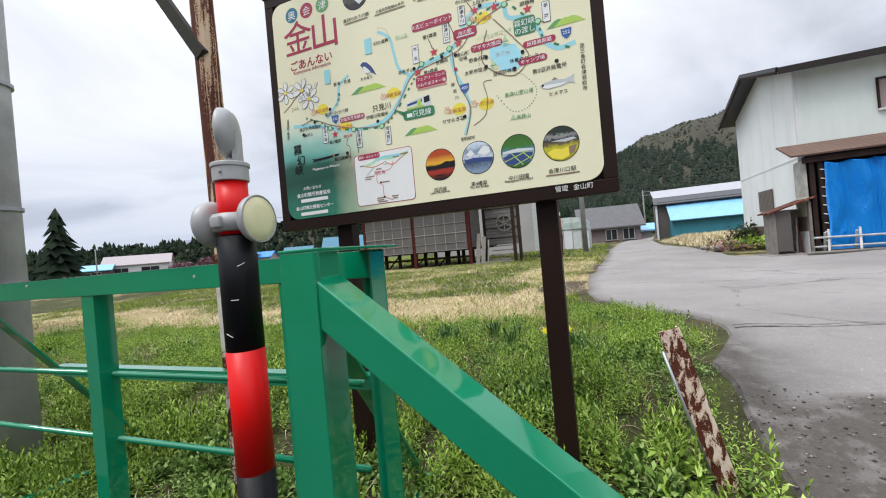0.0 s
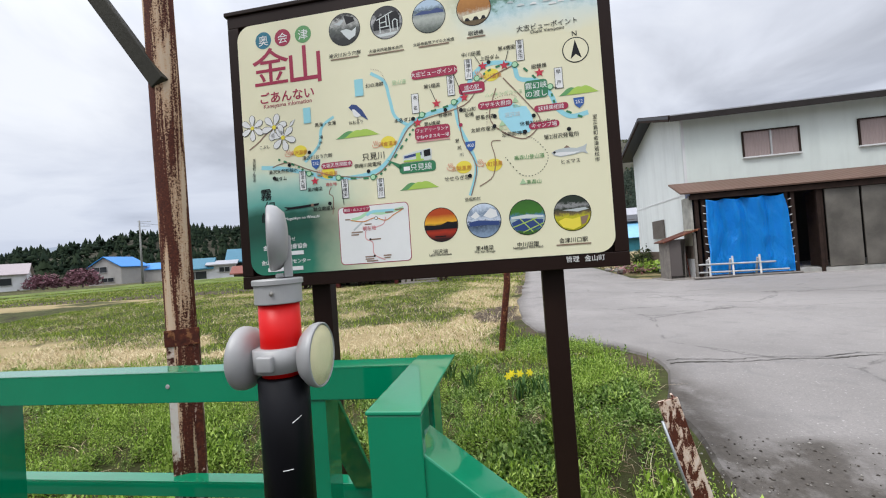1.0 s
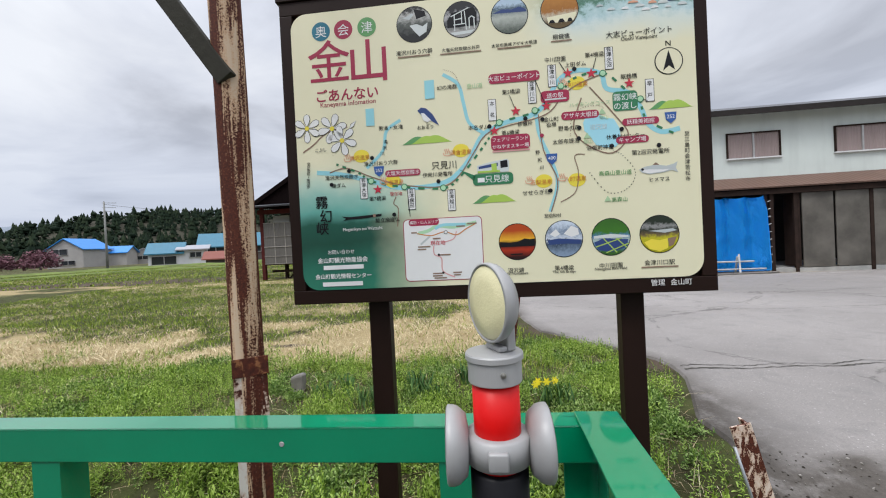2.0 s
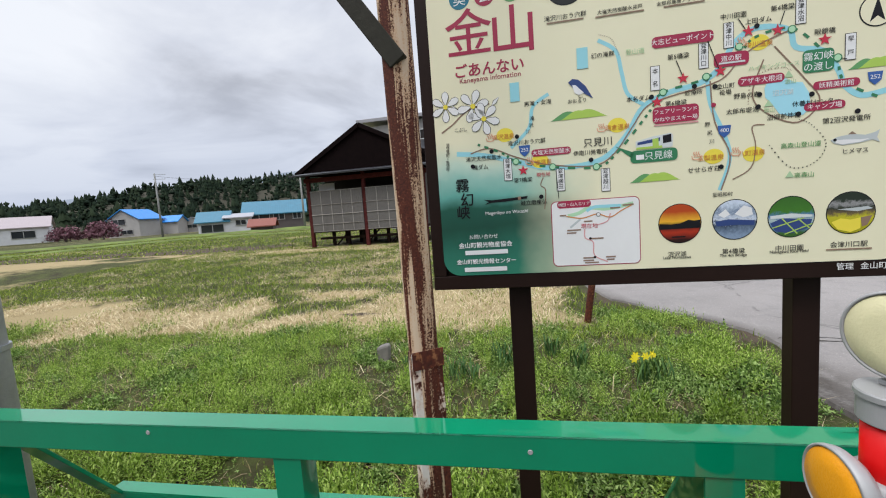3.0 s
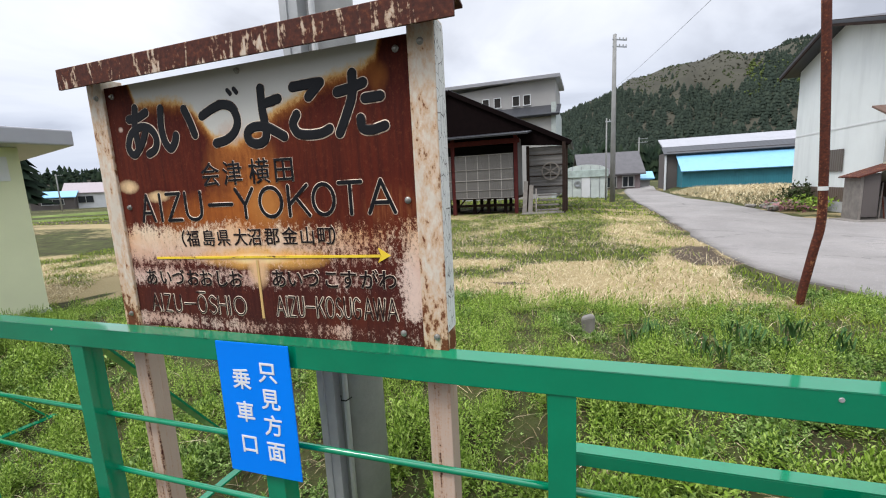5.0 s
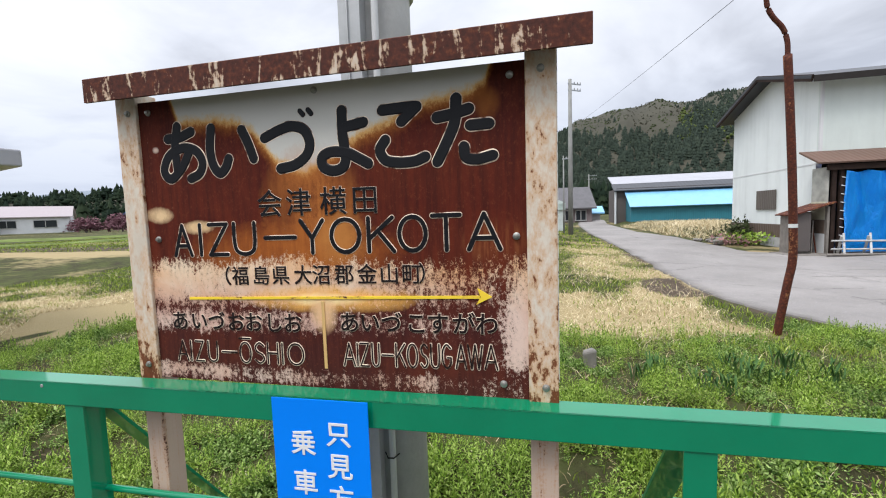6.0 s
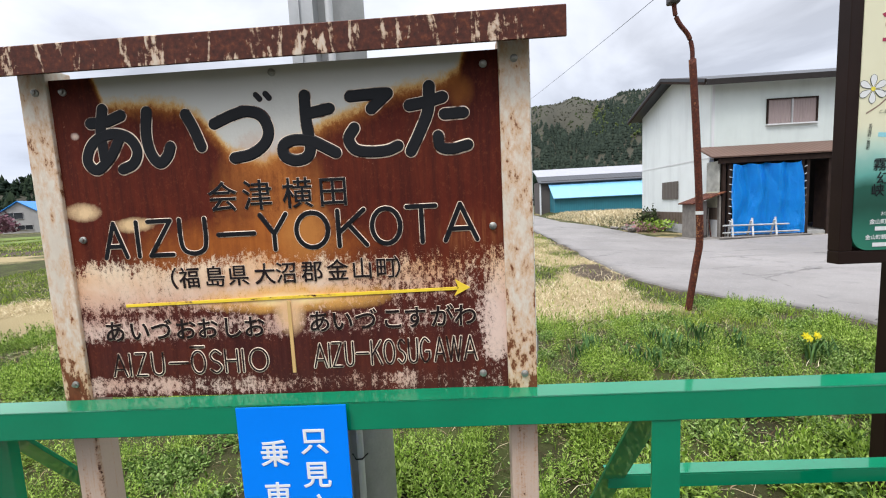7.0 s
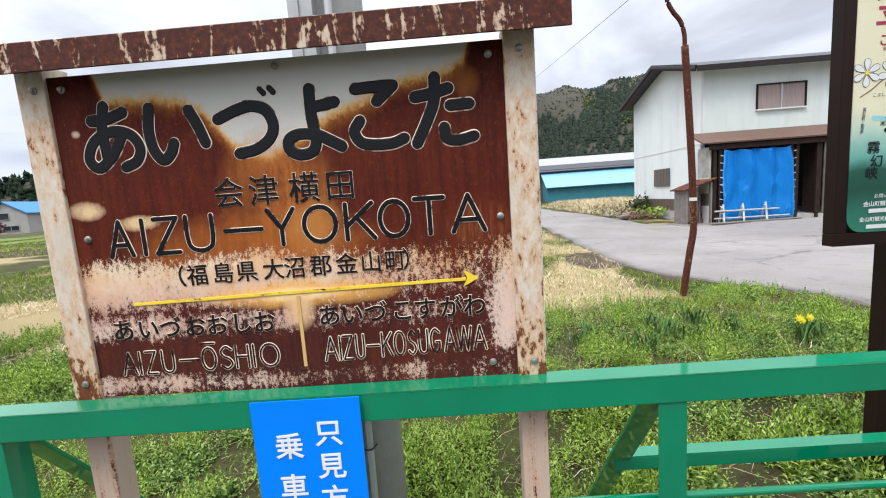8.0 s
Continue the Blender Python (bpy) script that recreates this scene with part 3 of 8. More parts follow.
def bare_soil(x, y):
    x, y = np.asarray(x, float), np.asarray(y, float)

    def pool(cx, cy, rx, ry, s):
        d = ((x - cx) / rx) ** 2 + ((y - cy) / ry) ** 2 + 1.8 * (vnoise(x, y, 1.9, s) - 0.5)
        return smooth01(d, 1.1, 0.5)

    far = smooth01(y, 15.5, 16.5) * smooth01(y, 20.5, 18.5) * smooth01(x, -10, -12.5)
    return np.clip(np.maximum.reduce([pool(0.25, 8.2, 0.42, 1.0, 5) * 0.85, 0.62 * smooth01(np.abs(x - road_left(y) + 0.05), 0.38, 0.05) * smooth01(y, 3.6, 4.6) * smooth01(y, 26, 14) * (0.35 + vnoise(x, y, 1.4, 61)), pool(-2.6, 5.8, 0.45, 0.3, 6) * 0.8, 0.75 * far, pool(2.0, 4.75, 0.8, 0.25, 7) * 0.7]), 0, 1)


def grid_sheet(name, xs, ys, zfun, keep=None):
    """A sheet over the grid xs by ys, at heights zfun(x, y)."""
    X, Y = np.meshgrid(xs, ys)
    Z = zfun(X, Y)
    co = np.stack([X, Y, Z], -1).reshape(-1, 3)
    nx, ny = len(xs), len(ys)
    i = (np.arange(ny - 1)[:, None] * nx + np.arange(nx - 1)[None]).ravel()
    me = bpy.data.meshes.new(name)
    me.from_pydata(co.tolist(), [], np.stack([i, i + 1, i + nx + 1, i + nx], -1).tolist())
    me.polygons.foreach_set("use_smooth", [True] * len(me.polygons))
    return me, co


def add_attr(me, name, values):
    a = me.attributes.new(name, "FLOAT", "POINT")
    a.data.foreach_set("value", np.asarray(values, np.float32))


def tri_mesh(name, co, tris, material):
    """A mesh from numpy arrays of points and triangles."""
    me = bpy.data.meshes.new(name)
    co, tris = np.ascontiguousarray(co, np.float32), np.ascontiguousarray(tris, np.int32)
    me.vertices.add(len(co))
    me.vertices.foreach_set("co", co.ravel())
    me.loops.add(tris.size)
    me.loops.foreach_set("vertex_index", tris.ravel())
    me.polygons.add(len(tris))
    me.polygons.foreach_set("loop_start", np.arange(0, tris.size, 3, dtype=np.int32))
    me.polygons.foreach_set("loop_total", np.full(len(tris), 3, np.int32))
    me.update(calc_edges=True)
    me.materials.append(material)
    return me


# ---- ground, road, platform ----
def spaced(core0, core1, step, far, growth=1.18):
    out = list(np.arange(core0, core1 + 1e-6, step))
    d, v = step, core1
    while v < far:
        d *= growth
        v += d
        out.append(v)
    d, v = step, core0
    while v > -far:
        d *= growth
        v -= d
        out.insert(0, v)
    return np.array(out)


me, co = grid_sheet("ground", spaced(-12, 8, 0.2, 2600), spaced(1.0, 20, 0.2, 2600), ground_z)
add_attr(me, "dry", dryness(co[:, 0], co[:, 1]))
add_attr(me, "soil", bare_soil(co[:, 0], co[:, 1]))
me.materials.append(MEADOW)
tagged(new("ground", me), "spring meadow with green weeds and bleached dead grass", "ground", kind="structure")

rows_y = np.concatenate([np.arange(-2, 2.0, 0.2), np.arange(2.0, 3.4, 0.05), np.arange(3.4, 16, 0.2), np.arange(16, 70, 1.0)])
us = np.linspace(0, 1, 60) ** 1.6
XX = road_left(rows_y)[:, None] + us[None] * (road_right(rows_y) - road_left(rows_y))[:, None]
YY = np.repeat(rows_y[:, None], len(us), 1)
ZZ = ground_z(XX, YY) * 1.0 + 0.022
ZZ[:, 0] -= 0.05
ZZ[:, -1] -= 0.05
co = np.stack([XX, YY, ZZ], -1).reshape(-1, 3)
n = len(us)
i = (np.arange(len(rows_y) - 1)[:, None] * n + np.arange(n - 1)[None]).ravel()
me = bpy.data.meshes.new("road")
me.from_pydata(co.tolist(), [], np.stack([i, i + 1, i + n + 1, i + n], -1).tolist())
off = co[:, 0] - road_left(co[:, 1])
wet = 1.7 * smooth01(off, 1.0, 0.5) * smooth01(co[:, 1] + 0.35 * (vnoise(co[:, 0], co[:, 1], 2.6, 18) - 0.5), 2.86, 2.66) + smooth01(off, 0.8, 0.1) * smooth01(co[:, 1], 4.2, 3.2) + 0.7 * smooth01(off, 0.3, 0.0)
add_attr(me, "soil", np.clip(wet * (0.4 + vnoise(co[:, 0], co[:, 1], 2.0, 8)), 0, 1))
me.materials.append(ASPHALT)
tagged(new("road", me), "grey worn cracked asphalt road and forecourt", "road", kind="structure")

# long open crack with grass in it, across the forecourt
rng = np.random.default_rng(5)
for cy, x_end, w in ((4.42, 12.0, 0.010), (4.52, 12.0, 0.006), (7.6, 9.0, 0.008), (9.6, 7.5, 0.007)):
    b = bmesh.new()
    prev = None
    for k in range(260):
        x = 2.0 + (x_end - 2.0) * k / 259 + (0.0 if cy < 5 else 1.2)
        y = cy + 0.05 * math.sin(x * 1.7) + 0.16 * (float(vnoise(x, cy, 2.6, 3)) - 0.5) + 0.035 * (x - 2) + rng.normal(0, 0.008)
        ww = w * (0.15 + 1.7 * float(vnoise(x, cy, 3.3, 4))) * rng.uniform(0.5, 1.4)
        z = float(ground_z(x, y)) + 0.027
        cur = (b.verts.new((x, y - ww, z)), b.verts.new((x, y + ww, z)))
        if prev:
            b.faces.new((prev[0], cur[0], cur[1], prev[1]))
        prev = cur
    solo("road_crack", b, plain("crack_soil", (0.06, 0.055, 0.045), 0.95, 0, 9, 0.4, 0.5), "dark soil-filled crack in the asphalt", "crack", "structure")

# loose grit where soil has washed over the near corner of the road
rng = np.random.default_rng(8)
k = 420
gx = 1.5 + rng.uniform(0, 1, k) ** 1.6 * 1.0
gy = 2.05 + rng.uniform(0, 1, k) * 0.85
gz = ground_z(gx, gy) + 0.024
gs = rng.uniform(0.002, 0.009, k) * rng.uniform(0.5, 1.3, k)
octa = np.array([(1, 0, 0), (0, 1, 0), (-1, 0, 0), (0, -1, 0), (0, 0, 0.7), (0, 0, -0.7)])
oct_f = np.array([(0, 1, 4), (1, 2, 4), (2, 3, 4), (3, 0, 4), (1, 0, 5), (2, 1, 5), (3, 2, 5), (0, 3, 5)])
co = (np.stack([gx, gy, gz], -1)[:, None] + octa[None] * gs[:, None, None] * rng.uniform(0.6, 1.5, (k, 6, 1))).reshape(-1, 3)
tagged(new("grit", tri_mesh("grit", co, (oct_f[None] + 6 * np.arange(k)[:, None, None]).reshape(-1, 3), leafy("loose_grit", (0.04, 0.035, 0.03), (0.12, 0.105, 0.09), (0.38, 0.36, 0.33), 0.9))), "loose grit and pebbles on the dirty road edge", "grit", kind="stuff")

# out-of-view platform, coloured dark so the railing's front face reflects little light
solo("platform", box(-40, 1.35, -4.0, 0.72, -0.6, -0.12, 0.01), plain("dark_platform_for_reflections", (0.04, 0.04, 0.039), 0.9, 0, 3, 0.25, 0.4), "unseen concrete station platform, darkened for the green railing's reflections", "platform", "structure")

# ---- hills ----


def ridge(name, az0, az1, dist, prof, depth, label, mat):
    """A long hill seen from the field: prof gives its height in metres by azimuth."""
    n, rows = 120, 14
    cov = []
    for r in range(rows):
        t = r / (rows - 1)
        for k in range(n):
            az = radians(az0 + (az1 - az0) * k / (n - 1))
            h = np.interp(az0 + (az1 - az0) * k / (n - 1), *prof)
            d = dist + depth * (t - 0.75)
            up = h * (math.sin(min(t / 0.75, 1.0) * math.pi / 2) ** 1.3 if t <= 0.75 else 1 - 0.4 * (t - 0.75) / 0.25)
            up += h * 0.10 * (float(vnoise(az * 30, t * 4, 1.0, 2)) - 0.5) * (0 if r == 0 else 1)
            cov.append((d * math.sin(az), d * math.cos(az), -2.0 if r == 0 else up))
    m_ = bpy.data.meshes.new(name)
    i = (np.arange(rows - 1)[:, None] * n + np.arange(n - 1)[None]).ravel()
    m_.from_pydata(cov, [], np.stack([i, i + 1, i + n + 1, i + n], -1).tolist())
    m_.polygons.foreach_set("use_smooth", [True] * len(m_.polygons))
    m_.materials.append(mat)
    tagged(new(name, m_), label, "hill", kind="structure")
    return np.array(cov).reshape(rows, n, 3)


HILLSIDE = plain("wooded_hillside", (0.056, 0.053, 0.038), 0.95, 0.0, 0.02, 0.35, 0.3, 0.2, 0.15)
# far ridge: blue-grey air haze is put into the base colour
FARBLUE = plain("far_hill_painted_haze", (0.20, 0.23, 0.27), 0.95, 0.0, 0.004, 0.12, 0.1, 0.1, 0.02)
left_hill = ridge("hill_west", -90, -14, 420, ([-90, -66, -52, -48, -42, -36, -30, -22, -14], [16, 18, 22, 31, 37, 38, 39, 34, 10]), 160, "low hill covered in dark conifers", HILLSIDE)
right_hill = ridge("hill_north", -34, 70, 700, ([-34, -28, -22, -12, -4, 0, 5, 10, 13, 17, 22, 28, 40, 70], [60, 72, 76, 80, 98, 114, 130, 146, 148, 150, 150, 146, 118, 90]), 560, "wooded mountain in early spring leaf", HILLSIDE)
# added ridge behind the camera, never in view; blocks low sky from front faces
ridge("unseen_hill_south", 75, 285, 520, ([75, 110, 180, 250, 285], [40, 60, 70, 55, 25]), 300, "unseen wooded ridge added behind the camera to cut low sky light", HILLSIDE)
ridge("hill_far", -75, -20, 1900, ([-75, -60, -52, -47, -35, -28, -20], [70, 105, 130, 150, 190, 215, 190]), 300, "distant ridge with haze painted into its colour", FARBLUE)


def conifer_unit(tiers=4, seg=7, seed=1):
    """One spruce of unit height: jagged skirts round a thin trunk."""
    r_ = np.random.default_rng(seed)
    v, f = [], []
    for t in range(tiers):
        z0, z1 = 0.06 + 0.86 * t / tiers, 0.06 + 0.86 * (t + 1) / tiers + 0.14
        rad = 0.23 * (1 - t / tiers) ** 0.85 + 0.03
        base = len(v)
        v.append((0, 0, min(z1, 1.0)))
        for i in range(seg * 2):
            a = math.pi * i / seg + t * 0.5
            rr = rad * (1.0 if i % 2 == 0 else 0.55) * r_.uniform(0.75, 1.15)
            v.append((rr * math.cos(a), rr * math.sin(a), z0 + r_.uniform(-0.03, 0.03) + (0.0 if i % 2 == 0 else 0.05)))
        for i in range(seg * 2):
            f.append((base, base + 1 + i, base + 1 + (i + 1) % (seg * 2)))
    return np.array(v), np.array(f)


def crown_unit(seed=1, clumps=9):
    """One broad crown of unit height from many small lumps."""
    r_ = np.random.default_rng(seed)
    b = bmesh.new()
    bmesh.ops.create_icosphere(b, subdivisions=1, radius=1)
    ico = np.array([v.co[:] for v in b.verts])
    tri = np.array([[v.index for v in fc.verts] for fc in b.faces])
    b.free()
    vs, fs = [], []
    for k in range(clumps):
        a, rr = r_.uniform(0, 6.28), r_.uniform(0, 0.26)
        c = np.array([rr * math.cos(a), rr * math.sin(a), r_.uniform(0.3, 0.85)])
        s = r_.uniform(0.10, 0.20)
        fs.append(tri + len(vs) * len(ico))
        vs.append(c + ico * s * r_.uniform(0.75, 1.25, (len(ico), 1)))
    return np.concatenate(vs), np.concatenate(fs)


def scatter(name, units, places, heights, mat, label, category, squash=1.0):
    """Many trees of a few sorts joined as one far wood."""
    cs, ts, base = [], [], 0
    r_ = np.random.default_rng(len(places))
    for k, (p, h) in enumerate(zip(places, heights)):
        v, f = units[k % len(units)]
        a = r_.uniform(0, 6.28)
        ca, sa = math.cos(a), math.sin(a)
        w = h * r_.uniform(0.8, 1.2) * squash
        q = np.stack([(v[:, 0] * ca - v[:, 1] * sa) * w, (v[:, 0] * sa + v[:, 1] * ca) * w, v[:, 2] * h], -1) + p
        cs.append(q), ts.append(f + base)
        base += len(v)
    ob = new(name, tri_mesh(name, np.concatenate(cs), np.concatenate(ts), mat))
    return tagged(ob, label, category, kind="stuff")


def on_hill(hill, rows, cols):
    """Places on a hill's sheet by fractional row and column."""
    r0, c0 = np.floor(rows).astype(int), np.floor(cols).astype(int)
    fr, fc = (rows - r0)[:, None], (cols - c0)[:, None]
    return (hill[r0, c0] * (1 - fr) + hill[r0 + 1, c0] * fr) * (1 - fc) + (hill[r0, c0 + 1] * (1 - fr) + hill[r0 + 1, c0 + 1] * fr) * fc


CON = [conifer_unit(4, 6, s) for s in (1, 2, 3)]
CRO = [crown_unit(s, 3) for s in (1, 2, 3, 4)]
rng = np.random.default_rng(11)
k = 2600
pl = on_hill(left_hill, 1.0 + rng.uniform(0, 1, k) ** 0.8 * 9.6, rng.uniform(0, 118, k))
scatter("conifer_wood", [CON[0], CON[1], CRO[1], CON[2]], pl - (0, 0, 2.0), rng.uniform(5, 11, k) * rng.uniform(0.7, 1.25, k), CONIFER, "dense dark conifer wood on the low hill", "wood", 1.25)
k = 25000
rr_, cc_ = 0.6 + rng.uniform(0, 1, k) ** 0.9 * 10.2, rng.uniform(0, 118, k)
kind_n = 0.7 * vnoise(cc_ * 0.13, rr_ * 0.45, 1.0, 21) + 0.3 * vnoise(cc_ * 0.6, rr_ * 1.6, 1.0, 22) + 0.25 * (rng.uniform(0, 1, k) - 0.5) - 0.075 * rr_ + 0.27
pl = on_hill(right_hill, rr_, cc_)
is_con = kind_n > 0.41
scatter("conifer_wood", CON, pl[is_con] - (0, 0, 2), rng.uniform(4.5, 8.5, is_con.sum()) * np.where(rr_[is_con] < 5.5, 1.35, 0.75), FARCON, "dark conifer stands on the mountain slope, paled by painted haze", "wood", 1.5)
thin = rng.uniform(0, 1, k) < 0.40
bud = (~is_con) & thin & (vnoise(cc_ * 0.3, rr_ * 0.9, 1.0, 31) > 0.52)
scatter("budding_wood", CRO, pl[bud] - (0, 0, 2.4), rng.uniform(3.0, 5, bud.sum()), BUDGREEN, "broadleaf trees in fresh spring leaf on the slope", "wood", 1.25)
bare = (~is_con) & ~bud & thin
scatter("bare_wood", CRO, pl[bare] - (0, 0, 2), rng.uniform(2.6, 4.6, bare.sum()), BAREGREY, "grey leafless broadleaf wood on the slope", "wood", 1.25)
# belt of conifers at the foot of the mountain, and beyond the far houses
k = 700
az = np.radians(rng.uniform(-12, 36, k))
d = rng.uniform(150, 230, k)
scatter("conifer_wood", CON, np.stack([d * np.sin(az), d * np.cos(az), 0 * d - 0.5], -1), rng.uniform(6, 15, k), CONIFER, "belt of dark conifers at the foot of the mountain", "wood", 1.25)
k = 1100
az = rng.uniform(17, 34, k)
pl = on_hill(right_hill, np.clip(rng.normal(4.1, 0.55, k), 2.5, 5.4), (az + 34) / 104 * 119)
keep = vnoise(az * 0.5, pl[:, 2] * 0.06, 1.0, 33) > 0.35
SPRING = leafy("yellow_green_spring_crown", (0.060, 0.080, 0.026), (0.090, 0.118, 0.034), (0.13, 0.16, 0.046), 0.95)
scatter("budding_wood", CRO, pl[keep] - (0, 0, 2.0), rng.uniform(4, 8, keep.sum()), SPRING, "yellow-green spring trees on the slope behind the store", "wood", 1.1)
k = 110
az = np.radians(rng.uniform(-75, -27, k))
d = rng.uniform(190, 260, k)
scatter("conifer_wood", CON, np.stack([d * np.sin(az), d * np.cos(az), 0 * d - 0.5], -1), rng.uniform(4, 15, k), CONIFER, "row of dark conifers behind the village", "wood", 1.2)
k = 22
az = np.radians(rng.uniform(-37, -31, k))
d = rng.uniform(120, 150, k)
scatter("budding_wood", CRO, np.stack([d * np.sin(az), d * np.cos(az), 0 * d - 0.5], -1), rng.uniform(6, 8.5, k), BUDGREEN, "fresh green trees behind the teal-roofed house", "wood")


def tree(name, x, y, z, h, unit, mat, label, w=1.0, trunk=0.18):
    t = thing(name, x, y, z, 0, label, "tree")
    part("trunk", tube([(0, 0, -0.3), (0.02 * h, 0, h * 0.3), (0, 0.01 * h, h * 0.62)], trunk, 8, None, trunk * 0.3), GREYWOOD, t)
    v, f = unit
    ob = new("crown", tri_mesh("crown", v * np.array([h * w, h * w, h]), f, mat))
    ob.parent = t
    return t


tree("spruce_tree", -94, 44, 0.6, 14.5, conifer_unit(9, 9, 7), CONIFER, "tall dark spruce standing alone at the field's edge", 1.25)


def blossom_unit(seed):
    r_ = np.random.default_rng(seed)
    k = 1500
    a, c, rad = r_.uniform(0, 6.28, k), r_.uniform(0.02, 1, k), r_.uniform(0.55, 1.0, k)
    ctr = np.stack([rad * np.cos(a) * np.sqrt(1 - (c * 0.95) ** 2) * 0.62, rad * np.sin(a) * np.sqrt(1 - (c * 0.95) ** 2) * 0.62, 0.12 + rad * c * 0.86], -1)
    ctr += 0.05 * r_.normal(size=ctr.shape)
    tri = r_.normal(size=(k, 3, 3)) * 0.045
    v = (ctr[:, None] + tri).reshape(-1, 3)
    return v, np.arange(3 * k).reshape(-1, 3)


for x, y, h, w, s in ((-103, 82, 4.6, 1.3, 3), (-112, 80, 3.9, 1.5, 4)):
    tree("cherry_tree", x, y, 0.1, h, blossom_unit(s), PINK, "cherry tree in dusky pink blossom by the field", w, 0.25)


# ---- far houses ----
def pane_window(parent, x0, x1, z0, z1, y, mat=None, frame_mat=None, t=0.05, mull=1):
    """A window on a wall that faces -y at y: frame, panes and sill."""
    w = thing("window", 0, 0, 0)
    w.parent = parent
    f = box(x0 - t, x1 + t, y - t, y + 0.02, z1, z1 + t)
    for a in [x0 - t, x1] + [x0 + (x1 - x0) * (k + 1) / (mull + 1) - t / 2 for k in range(mull)]:
        box(a, a + t, y - t, y + 0.02, z0, z1, 0, f)
    part("frame", f, frame_mat or ALU, w)
    part("sill", box(x0 - t * 1.5, x1 + t * 1.5, y - t * 1.6, y + 0.02, z0 - t, z0), frame_mat or ALU, w)
    part("pane", box(x0, x1, y - 0.008, y + 0.02, z0, z1), mat or GLASS, w)
    return w


def gable_roof(w, d, h, rise, over, thick=0.16, along="x"):
    """A pitched roof whose ridge runs along x (or y) over a w x d plan."""
    half = (d if along == "x" else w) / 2 + over
    ln = (w if along == "x" else d) / 2 + over
    k = rise * over / (half - over)
    poly = [(-half, h - k), (0, h + rise), (half, h - k), (half, h - k + thick), (0, h + rise + thick), (-half, h - k + thick)]
    b = prism(poly, -ln, ln)
    if along == "x":
        b.transform(Matrix.Rotation(math.pi / 2, 4, "Z"))
    return b


def gable_walls(w, d, h, rise, along="x"):
    half, ln = ((d if along == "x" else w) / 2, (w if along == "x" else d) / 2)
    b = prism([(-half, -0.6), (half, -0.6), (half, h), (0, h + rise), (-half, h)], -ln, ln)
    if along == "x":
        b.transform(Matrix.Rotation(math.pi / 2, 4, "Z"))
    return b


def house(x, y, z, rz, w, d, h, rise, wall, roof, label, along="x", wins=(), side=(), over=0.5):
    t = thing("house", x, y, z, rz, label, "house")
    part("wall", gable_walls(w, d, h, rise, along), wall, t)
    part("roof", gable_roof(w, d, h, rise, over, 0.18, along), roof, t)
    for x0, x1, z0, z1 in wins:
        pane_window(t, x0, x1, z0, z1, -d / 2 - 0.01, None, ALU, 0.1)
    for y0, y1, z0, z1 in side:
        wd = pane_window(t, y0, y1, z0, z1, -w / 2 - 0.01, None, ALU, 0.1)
        wd.matrix_local = pose(0, 0, 0, 0, 0, 90)
    return t


def polar(az, d):
    return -0.8 + d * math.sin(radians(az)), 0.2 + d * math.cos(radians(az))


hx, hy = polar(-48.3, 143)
house(hx, hy, 0.2, 8, 9, 9, 4.6, 2.6, WALLGREY, ROOFBLUE, "white two-storey house with a bright blue metal roof", "y", ((-3.4, 0.6, 3.2, 4.6), (-1.0, 2.4, 0.6, 1.6)))
hx, hy = polar(-45.6, 146)
house(hx, hy, 0.2, 20, 9, 6, 3.4, 1.6, WALLGREY, ROOFBLUE, "annexe with a blue metal roof beside the white house", "x", ((-3, 0, 1.2, 2.4),))
hx, hy = polar(-40.4, 84)
house(hx, hy, 0.0, 32, 4.6, 6, 2.2, 1.6, WALLWHITE, ROOFTEAL, "white garage with a teal metal roof", "x", ((-1.8, 1.6, 0.3, 1.6),))
hx, hy = polar(-37.7, 83)
house(hx, hy, 0.0, 32, 4.0, 5, 2.6, 0.6, WALLWHITE, ROOFGREY, "small white flat-topped house", "x", ((-0.4, 1.2, 1.3, 2.1),))
hx, hy = polar(-33.4, 86)
house(hx, hy, -0.1, 30, 10.6, 7, 3.2, 2.2, WALLDARK, ROOFTEAL, "dark-walled house with a wide teal metal roof", "x", ((-4.5, -1.0, 1.9, 2.9), (-0.2, 1.6, 1.9, 2.9), (3.2, 4.6, 1.9, 2.9)))
hx, hy = polar(-35.0, 74)
house(hx, hy, 0.0, 25, 3.4, 3, 1.0, 0.9, WALLDARK, plain("rust_red_roof", (0.22, 0.07, 0.05), 0.7), "low shed with a rust-red roof", "x")
hx, hy = polar(-58.3, 143)
house(hx, hy, 0.9, 50, 15, 9, 3.4, 2.4, WALLWHITE, plain("pale_mauve_roof", (0.36, 0.31, 0.32), 0.6), "white farmhouse with a pale mauve roof", "x", ((-5, -2, 0.8, 2.4), (1, 5, 0.8, 2.4)))
hx, hy = polar(-62.3, 140)
house(hx, hy, 0.9, 50, 8, 6, 2.4, 1.3, WALLDARK, ROOFPALEBLUE, "low house with a pale blue roof", "x", ((-2, 2, 0.6, 1.8),))
hx, hy = polar(-42.9, 150)
house(hx, hy, 0.3, 40, 7, 5, 2.6, 1.6, WALLGREY, ROOFGREY, "grey house among shrubs", "y", ((-1.5, 1.0, 1.0, 2.0),))

